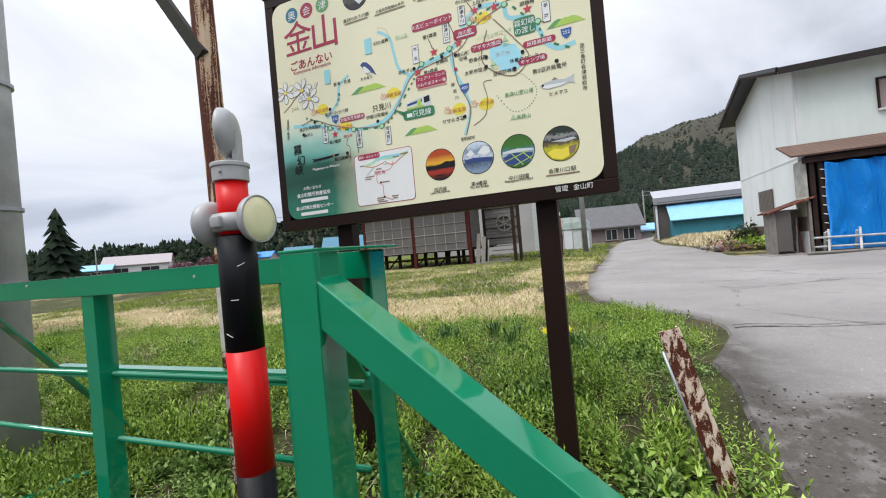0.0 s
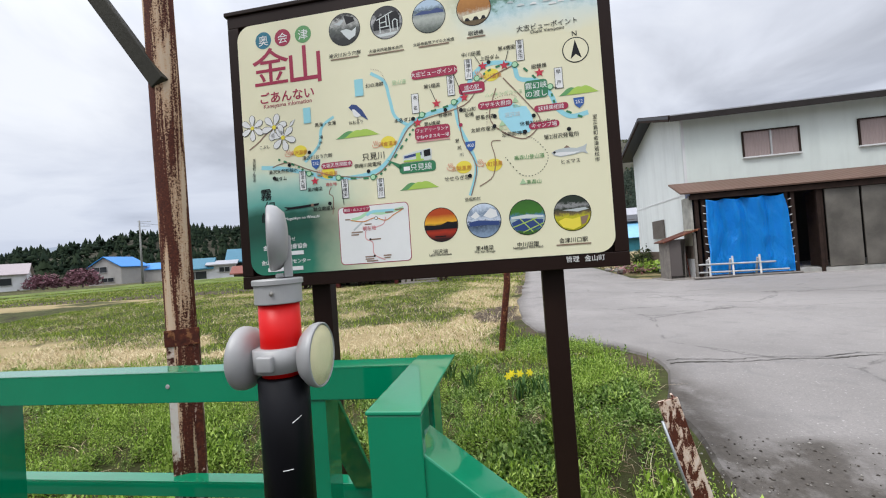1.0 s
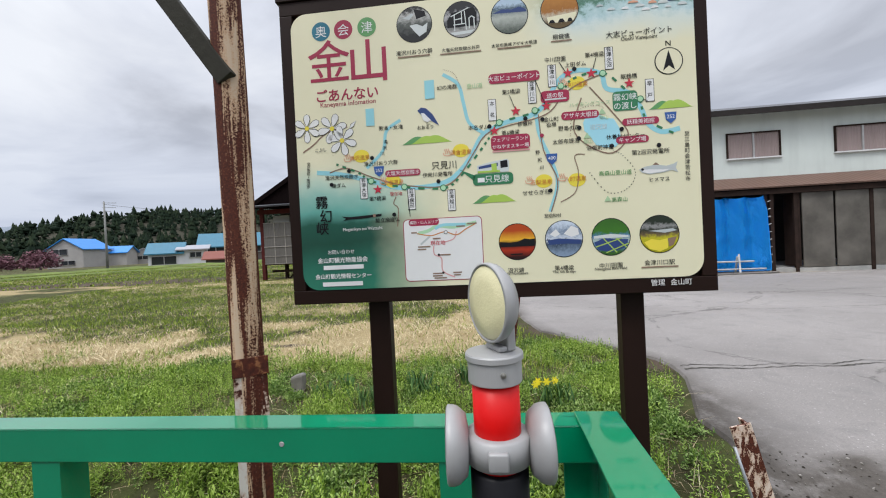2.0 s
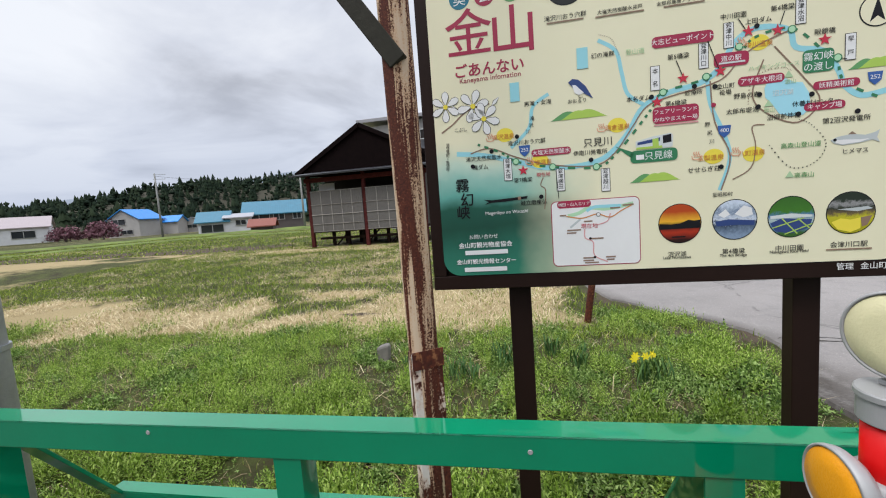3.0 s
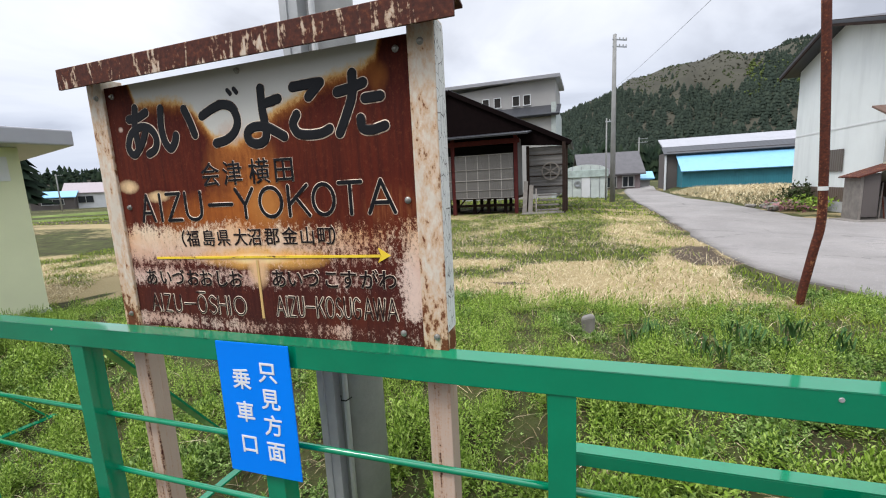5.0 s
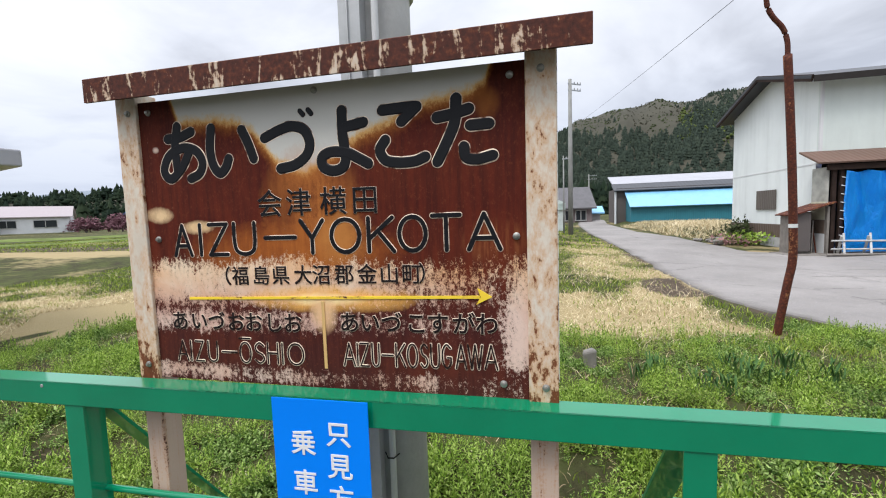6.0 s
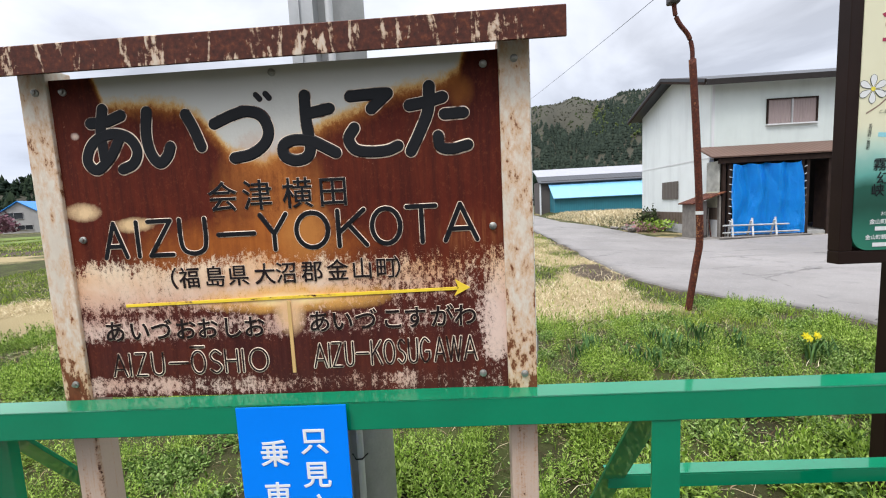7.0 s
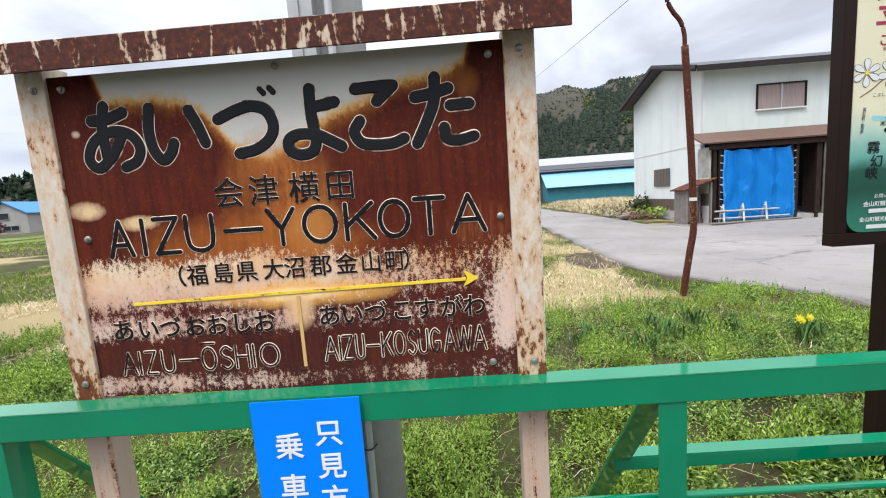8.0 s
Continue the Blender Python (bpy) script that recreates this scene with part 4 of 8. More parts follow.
# low grass banks that close the field in front of the village
b = bmesh.new()
for az0, az1, d, h in ((-80, -24, 62, 0.42), (-80, -28, 46, 0.32)):
    prev = None
    for k in range(90):
        x, y = polar(az0 + (az1 - az0) * k / 89, d + 3 * math.sin(k * 0.13))
        hh = h * (0.7 + 0.6 * float(vnoise(k * 0.3, d, 1.0, 2)))
        cur = [b.verts.new((x * f, y * f, zz)) for f, zz in ((0.965, -0.05), (0.985, hh * 0.8), (1.0, hh), (1.05, hh * 0.9), (1.10, -0.05))]
        if prev:
            for p in range(4):
                b.faces.new((prev[p], cur[p], cur[p + 1], prev[p + 1]))
        prev = cur
solo("bank", b, plain("bank_turf", (0.13, 0.17, 0.045), 0.95, 0, 0.5, 0.45, 0.6, 0.2, 6), "low grassy field banks before the village", "bank", "structure", smooth=True)


# ---- utility poles ----
def utility_pole(x, y, z, h, label, arms=((0.3, 1.6), (0.9, 1.6)), r=0.15, rz=0, extra=True):
    t = thing("utility_pole", x, y, z, rz, label, "utility pole")
    part("shaft", tube([(0, 0, -0.5), (0, 0, h * 0.5), (0, 0, h)], r, 14, None, r * 0.62), POLEGREY, t, smooth=True)
    for dz, w in arms:
        # arms reach out to one side of the shaft
        part("crossarm", box(-0.15 * w, 0.85 * w, -0.03, 0.03, h - dz - 0.03, h - dz + 0.03, 0.005), GALV, t)
        for k in (0.35, 0.6, 0.82):
            part("insulator", lathe([(0.02, 0), (0.04, 0.02), (0.025, 0.05), (0.036, 0.07), (0.015, 0.11)], 8, None, Matrix.Translation((k * w, 0, h - dz + 0.03))), CASTGREY, t)
    return t


utility_pole(-0.13, 25.0, 0.0, 8.95, "tall concrete utility pole at the roadside", ((0.25, 0.9), (0.6, 0.9)), 0.15, 35)
utility_pole(-0.35, 27.5, 0.0, 5.0, "thin service pole behind the utility pole", ((0.2, 0.5),), 0.06)
x, y = polar(-45.9, 78)
utility_pole(x, y, 0.2, 10.0, "concrete utility pole with crossarms in the field", ((0.2, 1.7), (0.9, 1.6), (1.5, 0.9)), 0.17, 40)
x, y = polar(-29.85, 62)
utility_pole(x, y, 0.1, 8.1, "concrete utility pole by the hut", ((0.2, 2.4), (0.8, 1.2)), 0.17, 30)
x, y = polar(-62.0, 120)
utility_pole(x, y, 0.4, 7.5, "distant utility pole by the farmhouse", ((0.3, 1.4),), 0.16, 40)
x, y = polar(6.0, 78)
utility_pole(x, y, 0.0, 8.0, "distant utility pole behind the shed", ((0.3, 1.6), (0.9, 1.6)), 0.15, 10)


def cable(p0, p1, sag, r=0.012):
    pts = [Vector(p0).lerp(Vector(p1), k / 16) - Vector((0, 0, sag * 4 * (k / 16) * (1 - k / 16))) for k in range(17)]
    solo("cable", tube(pts, r, 5), BLACKBAND, "thin black overhead cable between poles", "cable")


cable((-0.1, 24.9, 6.2), (1.05, -9.5, 3.0), 0.25, 0.004)
x, y = polar(-45.9, 78)
cable((x, y, 9.8), (-31.2, 54.0, 7.9), 0.7, 0.02)


# ---- green railing ----
RAIL_RZ = math.degrees(math.atan(0.026))
rail = thing("railing", -0.87, 1.122, 0.0, RAIL_RZ, "glossy green painted steel railing with outward braces", "railing")
b = box(-6.6, 1.30, 0.0, 0.006, 0.868, 0.945, 0.0025)
box(-6.6, 1.30, 0.0, 0.072, 0.939, 0.945, 0.0025, b)
part("top_rail", b, GREEN, rail)
for k, px in enumerate((0.965, 0.0, -0.963, -1.92, -2.82, -3.78, -4.74)):
    b = box(px, px + 0.073, 0.004, 0.010, -0.35, 0.941)
    box(px + 0.067, px + 0.073, 0.010, 0.072, -0.35, 0.938, 0, b)
    part("post", b, GREEN, rail)
    if k % 2:
        continue
    part("brace", beam((px + 0.030, 0.05, 0.89), (px + 0.030, 0.80, -0.17), 0.08, 0.012, 0.002, None, (0, 1, 0.7)), GREEN, rail)
    part("foot_strut", beam((px + 0.062, 0.03, -0.13), (px + 0.062, 0.84, -0.165), 0.045, 0.012, 0.002), GREEN, rail)
b = box(-0.95, 1.22, 0.345, 0.40, 0.472, 0.478, 0.001)
box(-0.95, 1.22, 0.345, 0.351, 0.425, 0.4715, 0.001, b)
part("outer_angle", b, GREEN, rail)
for z in (0.555, 0.30):
    part("round_bar", tube([(-6.6, 0.055, z), (-2, 0.055, z), (1.2, 0.055, z)], 0.011, 10), GREEN, rail, smooth=True)
for k, (bx, bz) in enumerate(((-0.346, 0.926), (-1.80, 0.905), (0.62, 0.91), (-2.9, 0.93))):
    part("paint_chip", lathe([(0.006, 0), (0.005, 0.0015)], 10, None, Matrix.Translation((bx, -0.0005, bz)) @ Matrix.Rotation(math.pi / 2, 4, "X")), CASTGREY, rail)
# return frame at the end of the railing
e = thing("railing_end_frame", 0, 0, 0, 0, "green painted steel end frame with a long sloping stay", "railing")
part("front_post", box(0.39, 0.478, 0.856, 0.8755, -0.4, 0.947, 0.002), GREEN, e)
part("post_flange", box(0.463, 0.469, 0.876, 0.95, -0.4, 0.945, 0.001), GREEN, e)
part("post_flange", box(0.39, 0.396, 0.876, 0.95, -0.4, 0.945, 0.001), GREEN, e)
part("back_post", box(0.36, 0.437, 1.20, 1.206, -0.4, 0.945, 0.002), GREEN, e)
part("post_flange", box(0.431, 0.437, 1.13, 1.199, -0.4, 0.9395, 0.001), GREEN, e)
part("head_plate", box(0.388, 0.479, 0.854, 1.21, 0.9475, 0.954, 0.002), GREEN, e)
b = beam((0.425, 0.9085, 0.877), (1.80, 0.9085, -0.177), 0.095, 0.078, 0.003)
part("sloping_stay", b, GREEN, e)

# ---- blue platform plate hung on the railing ----
plate = thing("platform_notice", -2.767, 1.0545, 0.475, RAIL_RZ, "bright blue notice plate with white Japanese lettering on the railing", "sign")
part("plate", box(-0.145, 0.145, 0.0, 0.004, 0.0, 0.474, 0.001), BLUEPLATE, plate)
for k, ch in enumerate("只見方面"):
    lettering(ch, 0.078, WHITEINK, plate, x=0.056, z=0.350 - k * 0.094, y=-0.001, fat=0.0012)
for k, ch in enumerate("乗車口"):
    lettering(ch, 0.078, WHITEINK, plate, x=-0.052, z=0.318 - k * 0.118, y=-0.001, fat=0.0012)

# ---- rusted station sign ----
sign = thing("station_sign", -2.762, 1.15, -0.3, 0, "old white enamel station name sign, badly rusted, with black lettering", "sign")
Z0 = 0.3
part("panel", box(-0.655, 0.58, 0.004, 0.018, 0.0, 0.896, 0.002), RUSTPANEL, sign).location = (0, 0, 0.938 + Z0)
for x0, x1 in ((-0.716, -0.639), (0.568, 0.645)):
    part("post", box(x0, x1, -0.006, 0.072, 0.93 + Z0, 1.868 + Z0, 0.003), POSTPAINT, sign, "cream painted steel post pitted with rust")
    part("post_foot", box(x0 + 0.002, x1 - 0.002, -0.003, 0.068, -0.2, 0.929 + Z0, 0.003), PALEWOOD, sign, "bleached bare lower post")
part("peeling_paint", box(0.6452, 0.6468, -0.003, 0.069, 1.0 + Z0, 1.86 + Z0, 0.0006), CRAZED, sign, "crazed white paint peeling off the post")
b = prism([(-0.072, 1.826 + Z0), (-0.064, 1.826 + Z0), (-0.062, 1.888 + Z0), (0.012, 1.872 + Z0), (0.012, 1.879 + Z0), (-0.066, 1.898 + Z0), (-0.072, 1.894 + Z0)], -0.752, 0.722)
b.transform(Matrix.Rotation(-math.pi / 2, 4, "Z") @ Matrix.Diagonal((-1, 1, 1, 1)))
part("cap", b, CAPRUST, sign, "rusted steel cap rail with flaking paint")
for bx, bz in ((-0.668, 1.80), (0.607, 1.805), (0.612, 0.985), (-0.675, 0.985), (0.541, 1.388), (-0.60, 1.40), (0.50, 0.985), (-0.02, 1.815), (0.53, 1.80), (-0.60, 1.80)):
    part("bolt", lathe([(0.010, 0), (0.010, 0.003), (0.006, 0.005), (0.006, 0.009), (0.002, 0.010)], 10, None, Matrix.Translation((bx, -0.006 if abs(bx) > 0.605 else 0.004, bz + Z0)) @ Matrix.Rotation(math.pi / 2, 4, "X")), STEEL, sign)


def curve_through(pts, k=6):
    """Points along a smooth line through pts."""
    if len(pts) < 3:
        return [Vector(p) for p in pts]
    q = [Vector(p) for p in pts]
    q = [q[0] * 2 - q[1]] + q + [q[-1] * 2 - q[-2]]
    out = []
    for a, b_, c, d in zip(q, q[1:], q[2:], q[3:]):
        for i in range(k):
            t = i / k
            out.append(0.5 * (2 * b_ + (c - a) * t + (2 * a - 5 * b_ + 4 * c - d) * t * t + (3 * b_ - a - 3 * c + d) * t ** 3))
    return out + [Vector(pts[-1])]


def brush(strokes, r, y, proud, bm=None):
    """Round-ended enamel strokes through lists of (x, z) on a board facing -y; later strokes lie over earlier ones."""
    bm = bm or bmesh.new()
    for n_, line in enumerate(strokes):
        ln = curve_through(line)
        d0, d1 = (ln[0] - ln[1]).normalized(), (ln[-1] - ln[-2]).normalized()
        caps = [(0.98, 0.2), (0.87, 0.5), (0.6, 0.8), (0.3, 0.954)]
        spine = [(ln[0] + d0 * r * f, w) for f, w in caps] + [(p, 1.0) for p in ln] + [(ln[-1] + d1 * r * f, w) for f, w in reversed(caps)]
        prev = None
        for i, (p, w) in enumerate(spine):
            a, c = spine[max(i - 1, 0)][0], spine[min(i + 1, len(spine) - 1)][0]
            t = (c - a).normalized()
            side = Vector((-t.y, t.x)) * r * w
            top = y - proud * (0.6 + 0.4 * w) - 0.00025 * n_ - 0.0004 * i / len(spine)
            cur = [bm.verts.new((p.x + side.x * f, h, p.y + side.y * f)) for f, h in ((-1, y), (-0.8, top), (0.8, top), (1, y))]
            if prev:
                for j in range(3):
                    bm.faces.new((prev[j], cur[j], cur[j + 1], prev[j + 1]))
            prev = cur
    return bm


def painted(strokes, r, rim, dx=0.0, dz=0.0, sx=1.0, sz=1.0, ink=DARKENAMEL):
    """One character of dark enamel with a chipped pale rim."""
    lines = [[(dx + u * sx, dz + v * sz + Z0) for u, v in st] for st in strokes]
    part("rim", brush(lines, r + rim, 0.0039, 0.0006), CHIPPED, sign, "chipped pale rim")
    part("lettering", brush(lines, r, 0.0034, 0.0012), ink, sign)


# the station's name in brush-drawn kana
NAME = (
    (((-0.534, 1.714), (-0.49, 1.716), (-0.446, 1.73)), ((-0.496, 1.749), (-0.508, 1.69), (-0.506, 1.618)),
     ((-0.458, 1.669), (-0.488, 1.623), (-0.531, 1.59), (-0.556, 1.615), (-0.534, 1.661), (-0.481, 1.683), (-0.432, 1.671), (-0.411, 1.635), (-0.425, 1.602), (-0.457, 1.588))),
    (((-0.373, 1.735), (-0.381, 1.674), (-0.373, 1.625), (-0.351, 1.599), (-0.328, 1.616), (-0.317, 1.64)), ((-0.265, 1.722), (-0.246, 1.682), (-0.23, 1.636))),
    (((-0.189, 1.693), (-0.136, 1.713), (-0.094, 1.72), (-0.057, 1.705), (-0.042, 1.667), (-0.056, 1.633), (-0.094, 1.609), (-0.141, 1.601)),),
    (((0.062, 1.751), (0.062, 1.679), (0.068, 1.619), (0.055, 1.592), (0.023, 1.586), (-0.004, 1.6), (-0.004, 1.627), (0.026, 1.639), (0.071, 1.634), (0.105, 1.617), (0.135, 1.6)), ((0.072, 1.705), (0.126, 1.714))),
    (((0.183, 1.741), (0.233, 1.743), (0.279, 1.743)), ((0.281, 1.743), (0.237, 1.707)), ((0.188, 1.66), (0.172, 1.634), (0.187, 1.606), (0.225, 1.597), (0.271, 1.598), (0.301, 1.608))),
    (((0.337, 1.709), (0.381, 1.715), (0.423, 1.725)), ((0.39, 1.754), (0.385, 1.696), (0.364, 1.647), (0.335, 1.593)), ((0.427, 1.682), (0.475, 1.683)), ((0.408, 1.627), (0.413, 1.6), (0.443, 1.593), (0.483, 1.601))),
)
for strokes in NAME:
    painted(strokes, 0.0155, 0.0018)
painted((((-0.068, 1.761), (-0.059, 1.750)),), 0.0075, 0.0006)
painted((((-0.042, 1.762), (-0.033, 1.751)),), 0.0075, 0.0006)

# round-ended roman letters on a unit square
RING = tuple((0.5 + 0.5 * math.sin(a * math.pi / 8), 0.5 + 0.5 * math.cos(a * math.pi / 8)) for a in range(17))
ROMAN = {
    "A": (((0, 0), (0.5, 1)), ((0.5, 1), (1, 0)), ((0.2, 0.32), (0.8, 0.32))),
    "I": (((0.5, 0), (0.5, 1)),),
    "Z": (((0, 1), (1, 1)), ((1, 1), (0, 0)), ((0, 0), (1, 0))),
    "U": (((0, 1), (0, 0.4), (0.12, 0.1), (0.5, 0), (0.88, 0.1), (1, 0.4), (1, 1)),),
    "-": (((0, 0.5), (1, 0.5)),),
    "Y": (((0, 1), (0.5, 0.45)), ((1, 1), (0.5, 0.45)), ((0.5, 0.45), (0.5, 0))),
    "O": (RING,),
    "Ō": (RING, ((0.0, 1.2), (1.0, 1.2))),
    "K": (((0, 0), (0, 1)), ((0.95, 1), (0.05, 0.4)), ((0.38, 0.6), (1, 0))),
    "T": (((0, 1), (1, 1)), ((0.5, 1), (0.5, 0))),
    "S": (((0.95, 0.85), (0.5, 1), (0.08, 0.8), (0.25, 0.57), (0.75, 0.43), (0.95, 0.2), (0.5, 0), (0.03, 0.15)),),
    "H": (((0, 0), (0, 1)), ((1, 0), (1, 1)), ((0, 0.52), (1, 0.52))),
    "G": (((0.95, 0.85), (0.5, 1), (0.1, 0.8), (0.0, 0.5), (0.1, 0.2), (0.5, 0), (0.95, 0.18), (1.0, 0.45)), ((0.6, 0.45), (1.0, 0.45))),
    "W": (((0, 1), (0.25, 0)), ((0.25, 0), (0.5, 1)), ((0.5, 1), (0.75, 0)), ((0.75, 0), (1, 1))),
}


def roman(body, lefts, rights, z, tall, r, rim, climb=0.0):
    """A line of roman letters, each between its left and right, on a foot line that climbs slightly."""
    for ch, a, c in zip(body, lefts, rights):
        a, c = (a, c) if c - a > 0.006 else (a - 0.02, c + 0.02)
        zz_ = z + climb * (a - lefts[0])
        painted(ROMAN[ch], r, rim, a + r * 0.7, zz_ + r, c - a - 1.4 * r, tall - 2 * r, DARKENAMEL if tall > 0.1 else FADEDENAMEL)


roman("AIZU-YOKOTA", (-0.544, -0.442, -0.412, -0.322, -0.213, -0.092, 0.006, 0.122, 0.214, 0.310, 0.410), (-0.473, -0.442, -0.339, -0.241, -0.104, -0.012, 0.102, 0.206, 0.299, 0.395, 0.503), 1.341, 0.107, 0.0064, 0.0016, 0.008)
roman("AIZU-ŌSHIO", (-0.565, -0.512, -0.495, -0.447, -0.395, -0.329, -0.275, -0.229, -0.176, -0.158), (-0.522, -0.512, -0.462, -0.41, -0.336, -0.286, -0.237, -0.19, -0.176, -0.102), 0.999, 0.070, 0.0026, 0.0022, 0.013)
roman("AIZU-KOSUGAWA", (0.029, 0.074, 0.082, 0.119, 0.15, 0.192, 0.227, 0.266, 0.296, 0.329, 0.368, 0.402, 0.449), (0.067, 0.074, 0.111, 0.143, 0.186, 0.223, 0.259, 0.29, 0.323, 0.357, 0.400, 0.445, 0.486), 1.011, 0.072, 0.0024, 0.0022, 0.025)


def enamel_line(body, size, lefts, rights, z, fat, rim, climb=0.0, ink=DARKENAMEL):
    """Small written characters, each between its left and right: dark enamel with a chipped pale rim."""
    for ch, a, c in zip(body, lefts, rights):
        zz_ = z + climb * (a - lefts[0]) + Z0
        lettering(ch, size, CHIPPED, sign, "rim", x=(a + c) / 2, z=zz_, y=0.0036, fat=fat + rim, depth=0.0008)
        lettering(ch, size, ink, sign, x=(a + c) / 2, z=zz_, y=0.0026, fat=fat, depth=0.0012)


enamel_line("会津横田", 0.086, (-0.229, -0.135, -0.019, 0.081), (-0.144, -0.044, 0.062, 0.158), 1.468, 0.0006, 0.0009)
enamel_line("（福島県大沼郡金山町）", 0.062, (-0.375, -0.336, -0.26, -0.192, -0.119, -0.056, 0.016, 0.085, 0.157, 0.221, 0.295), (-0.365, -0.274, -0.204, -0.136, -0.059, -0.001, 0.073, 0.146, 0.21, 0.28, 0.305), 1.258, 0.0006, 0.0008, 0.013, FADEDENAMEL)
enamel_line("あいづおおしお", 0.066, (-0.573, -0.497, -0.433, -0.363, -0.296, -0.217, -0.164), (-0.516, -0.445, -0.378, -0.305, -0.243, -0.182, -0.104), 1.110, 0.0010, 0.0014, 0.005, FADEDENAMEL)
enamel_line("あいづこすがわ", 0.066, (0.029, 0.093, 0.155, 0.239, 0.299, 0.368, 0.434), (0.077, 0.142, 0.212, 0.278, 0.342, 0.419, 0.482), 1.120, 0.0010, 0.0014, 0.014, FADEDENAMEL)
b = beam((-0.50, 0.0026, 1.208 + Z0), (0.44, 0.0026, 1.224 + Z0), 0.0028, 0.0085, 0.0006)
part("arrow_shaft", b, YELLOWINK, sign, "faded yellow arrow line")
part("arrow_head", prism([(0.430, 1.203 + Z0), (0.474, 1.2255 + Z0), (0.434, 1.249 + Z0), (0.443, 1.225 + Z0)], 0.0008, 0.004), YELLOWINK, sign, "yellow arrow head")
part("divider", box(-0.034, -0.024, 0.0012, 0.004, 1.0 + Z0, 1.206 + Z0, 0.0008), plain("faded_yellow", (0.66, 0.42, 0.16), 0.6), sign)

# ---- map board ----
MAP_RZ = math.degrees(math.atan(0.021 / 1.726))
board = thing("map_board", 0.229, 1.981, 1.10, MAP_RZ, "large brown-framed tourist map board on two posts", "sign")
MW, MH = 1.726, 1.30
HW = MW / 2
b = box(-HW, HW, 0.0, 0.06, 0.0, 0.058, 0.003)
box(-HW, HW, 0.0, 0.06, MH - 0.058, MH, 0.003, b)
box(-HW, -HW + 0.056, 0.0, 0.06, 0.0585, MH - 0.0585, 0.003, b)
box(HW - 0.056, HW, 0.0, 0.06, 0.0585, MH - 0.0585, 0.003, b)
part("frame", b, BROWN, board)
part("back_panel", box(-HW + 0.03, HW - 0.03, 0.02, 0.05, 0.03, MH - 0.03), BROWN, board)
part("cap_strip", box(-HW - 0.012, HW + 0.012, -0.008, 0.07, MH + 0.0005, MH + 0.02, 0.003), BROWN, board)
for px in (-0.505, 0.562):
    part("post", box(px - 0.046, px + 0.046, 0.062, 0.13, -1.55, MH - 0.1, 0.004), BROWN, board)


def round_rect(x0, x1, z0, z1, r, seg=8):
    pts = []
    for cx, cz, a0 in ((x1 - r, z1 - r, 0), (x0 + r, z1 - r, 90), (x0 + r, z0 + r, 180), (x1 - r, z0 + r, 270)):
        pts += [(cx + r * math.cos(radians(a0 + 90 * k / seg)), cz + r * math.sin(radians(a0 + 90 * k / seg))) for k in range(seg + 1)]
    return pts


PX, PZ = HW - 0.05, 0.060
g_ = G("map_paper")
mx, my, mz = g_.xyz()
fog = g_.noise(3.0, 4)
vv = g_.math("ADD", mz, g_.math("MULTIPLY", g_.math("SUBTRACT", fog, 0.5), 0.16))
uu = g_.math("ADD", mx, g_.math("MULTIPLY", g_.math("SUBTRACT", fog, 0.5), 0.25))
cream = g_.mix(g_.noise(5, 3), (0.76, 0.72, 0.51), (0.82, 0.785, 0.57))
in_l = g_.ramp(uu, (0.0, 1.0), (0.999, 0.0))
lo = g_.math("MULTIPLY", g_.math("SUBTRACT", 1.0, g_.math("DIVIDE", g_.math("ADD", uu, 0.81), 0.62), True), 1.9, True)
pool = g_.ramp(vv, (0.08, (0.03, 0.20, 0.13)), (0.16, (0.025, 0.16, 0.11)), (0.26, (0.012, 0.075, 0.05)), (0.34, (0.016, 0.10, 0.07)), (0.39, (0.14, 0.42, 0.36)), (0.50, (0.45, 0.66, 0.58)), (0.62, (0.80, 0.76, 0.55)))
pool_m = g_.math("MULTIPLY", lo, g_.ramp(vv, (0.45, 1.0), (0.64, 0.0)))
paper = g_.mix(pool_m, cream, pool)
ur = g_.math("MULTIPLY", g_.math("SUBTRACT", uu, 0.16), 5.0, True)
vt = g_.math("DIVIDE", g_.math("SUBTRACT", vv, 0.95), 0.35)
top_m = g_.math("MULTIPLY", ur, g_.ramp(vt, (0.11, 0.0), (0.42, 1.0)))
top_c = g_.ramp(g_.math("ADD", vt, g_.math("MULTIPLY", g_.math("SUBTRACT", g_.noise(24, 7, 0.72), 0.5), 0.7)), (0.32, (0.62, 0.74, 0.76)), (0.52, (0.42, 0.60, 0.62)), (0.64, (0.07, 0.19, 0.12)), (0.76, (0.20, 0.34, 0.33)), (0.9, (0.28, 0.46, 0.50)))
paper = g_.mix(top_m, paper, top_c)
PAPER = g_.done(paper, 0.42, 0.0, 0.4)
part("map_sheet", prism(round_rect(-PX, PX, PZ, MH - PZ, 0.07), -0.003, 0.019), PAPER, board, "cream printed map sheet")


def flat(name, bm_, mat, layer, label=""):
    bm_.transform(Matrix.Translation((0, -0.0036 - 0.0003 * layer, 0)))
    return part(name, bm_, mat, board, label)


def disc(u, w, r, mat, layer=0, label="", wide=1.0):
    flat("round_mark", prism([(u + wide * r * math.cos(a * math.pi / 14), w + r * math.sin(a * math.pi / 14)) for a in range(28)], -0.0002, 0.0003), mat, layer, label)


def shape(poly, mat, layer):
    flat("mark", prism(poly, -0.0002, 0.0003), mat, layer)


def pill(u, w, hw, hh, mat):
    flat("label_plate", prism(round_rect(u - hw, u + hw, w - hh, w + hh, min(hh, 0.016) * 0.95, 5), -0.0002, 0.0003), mat, 3)


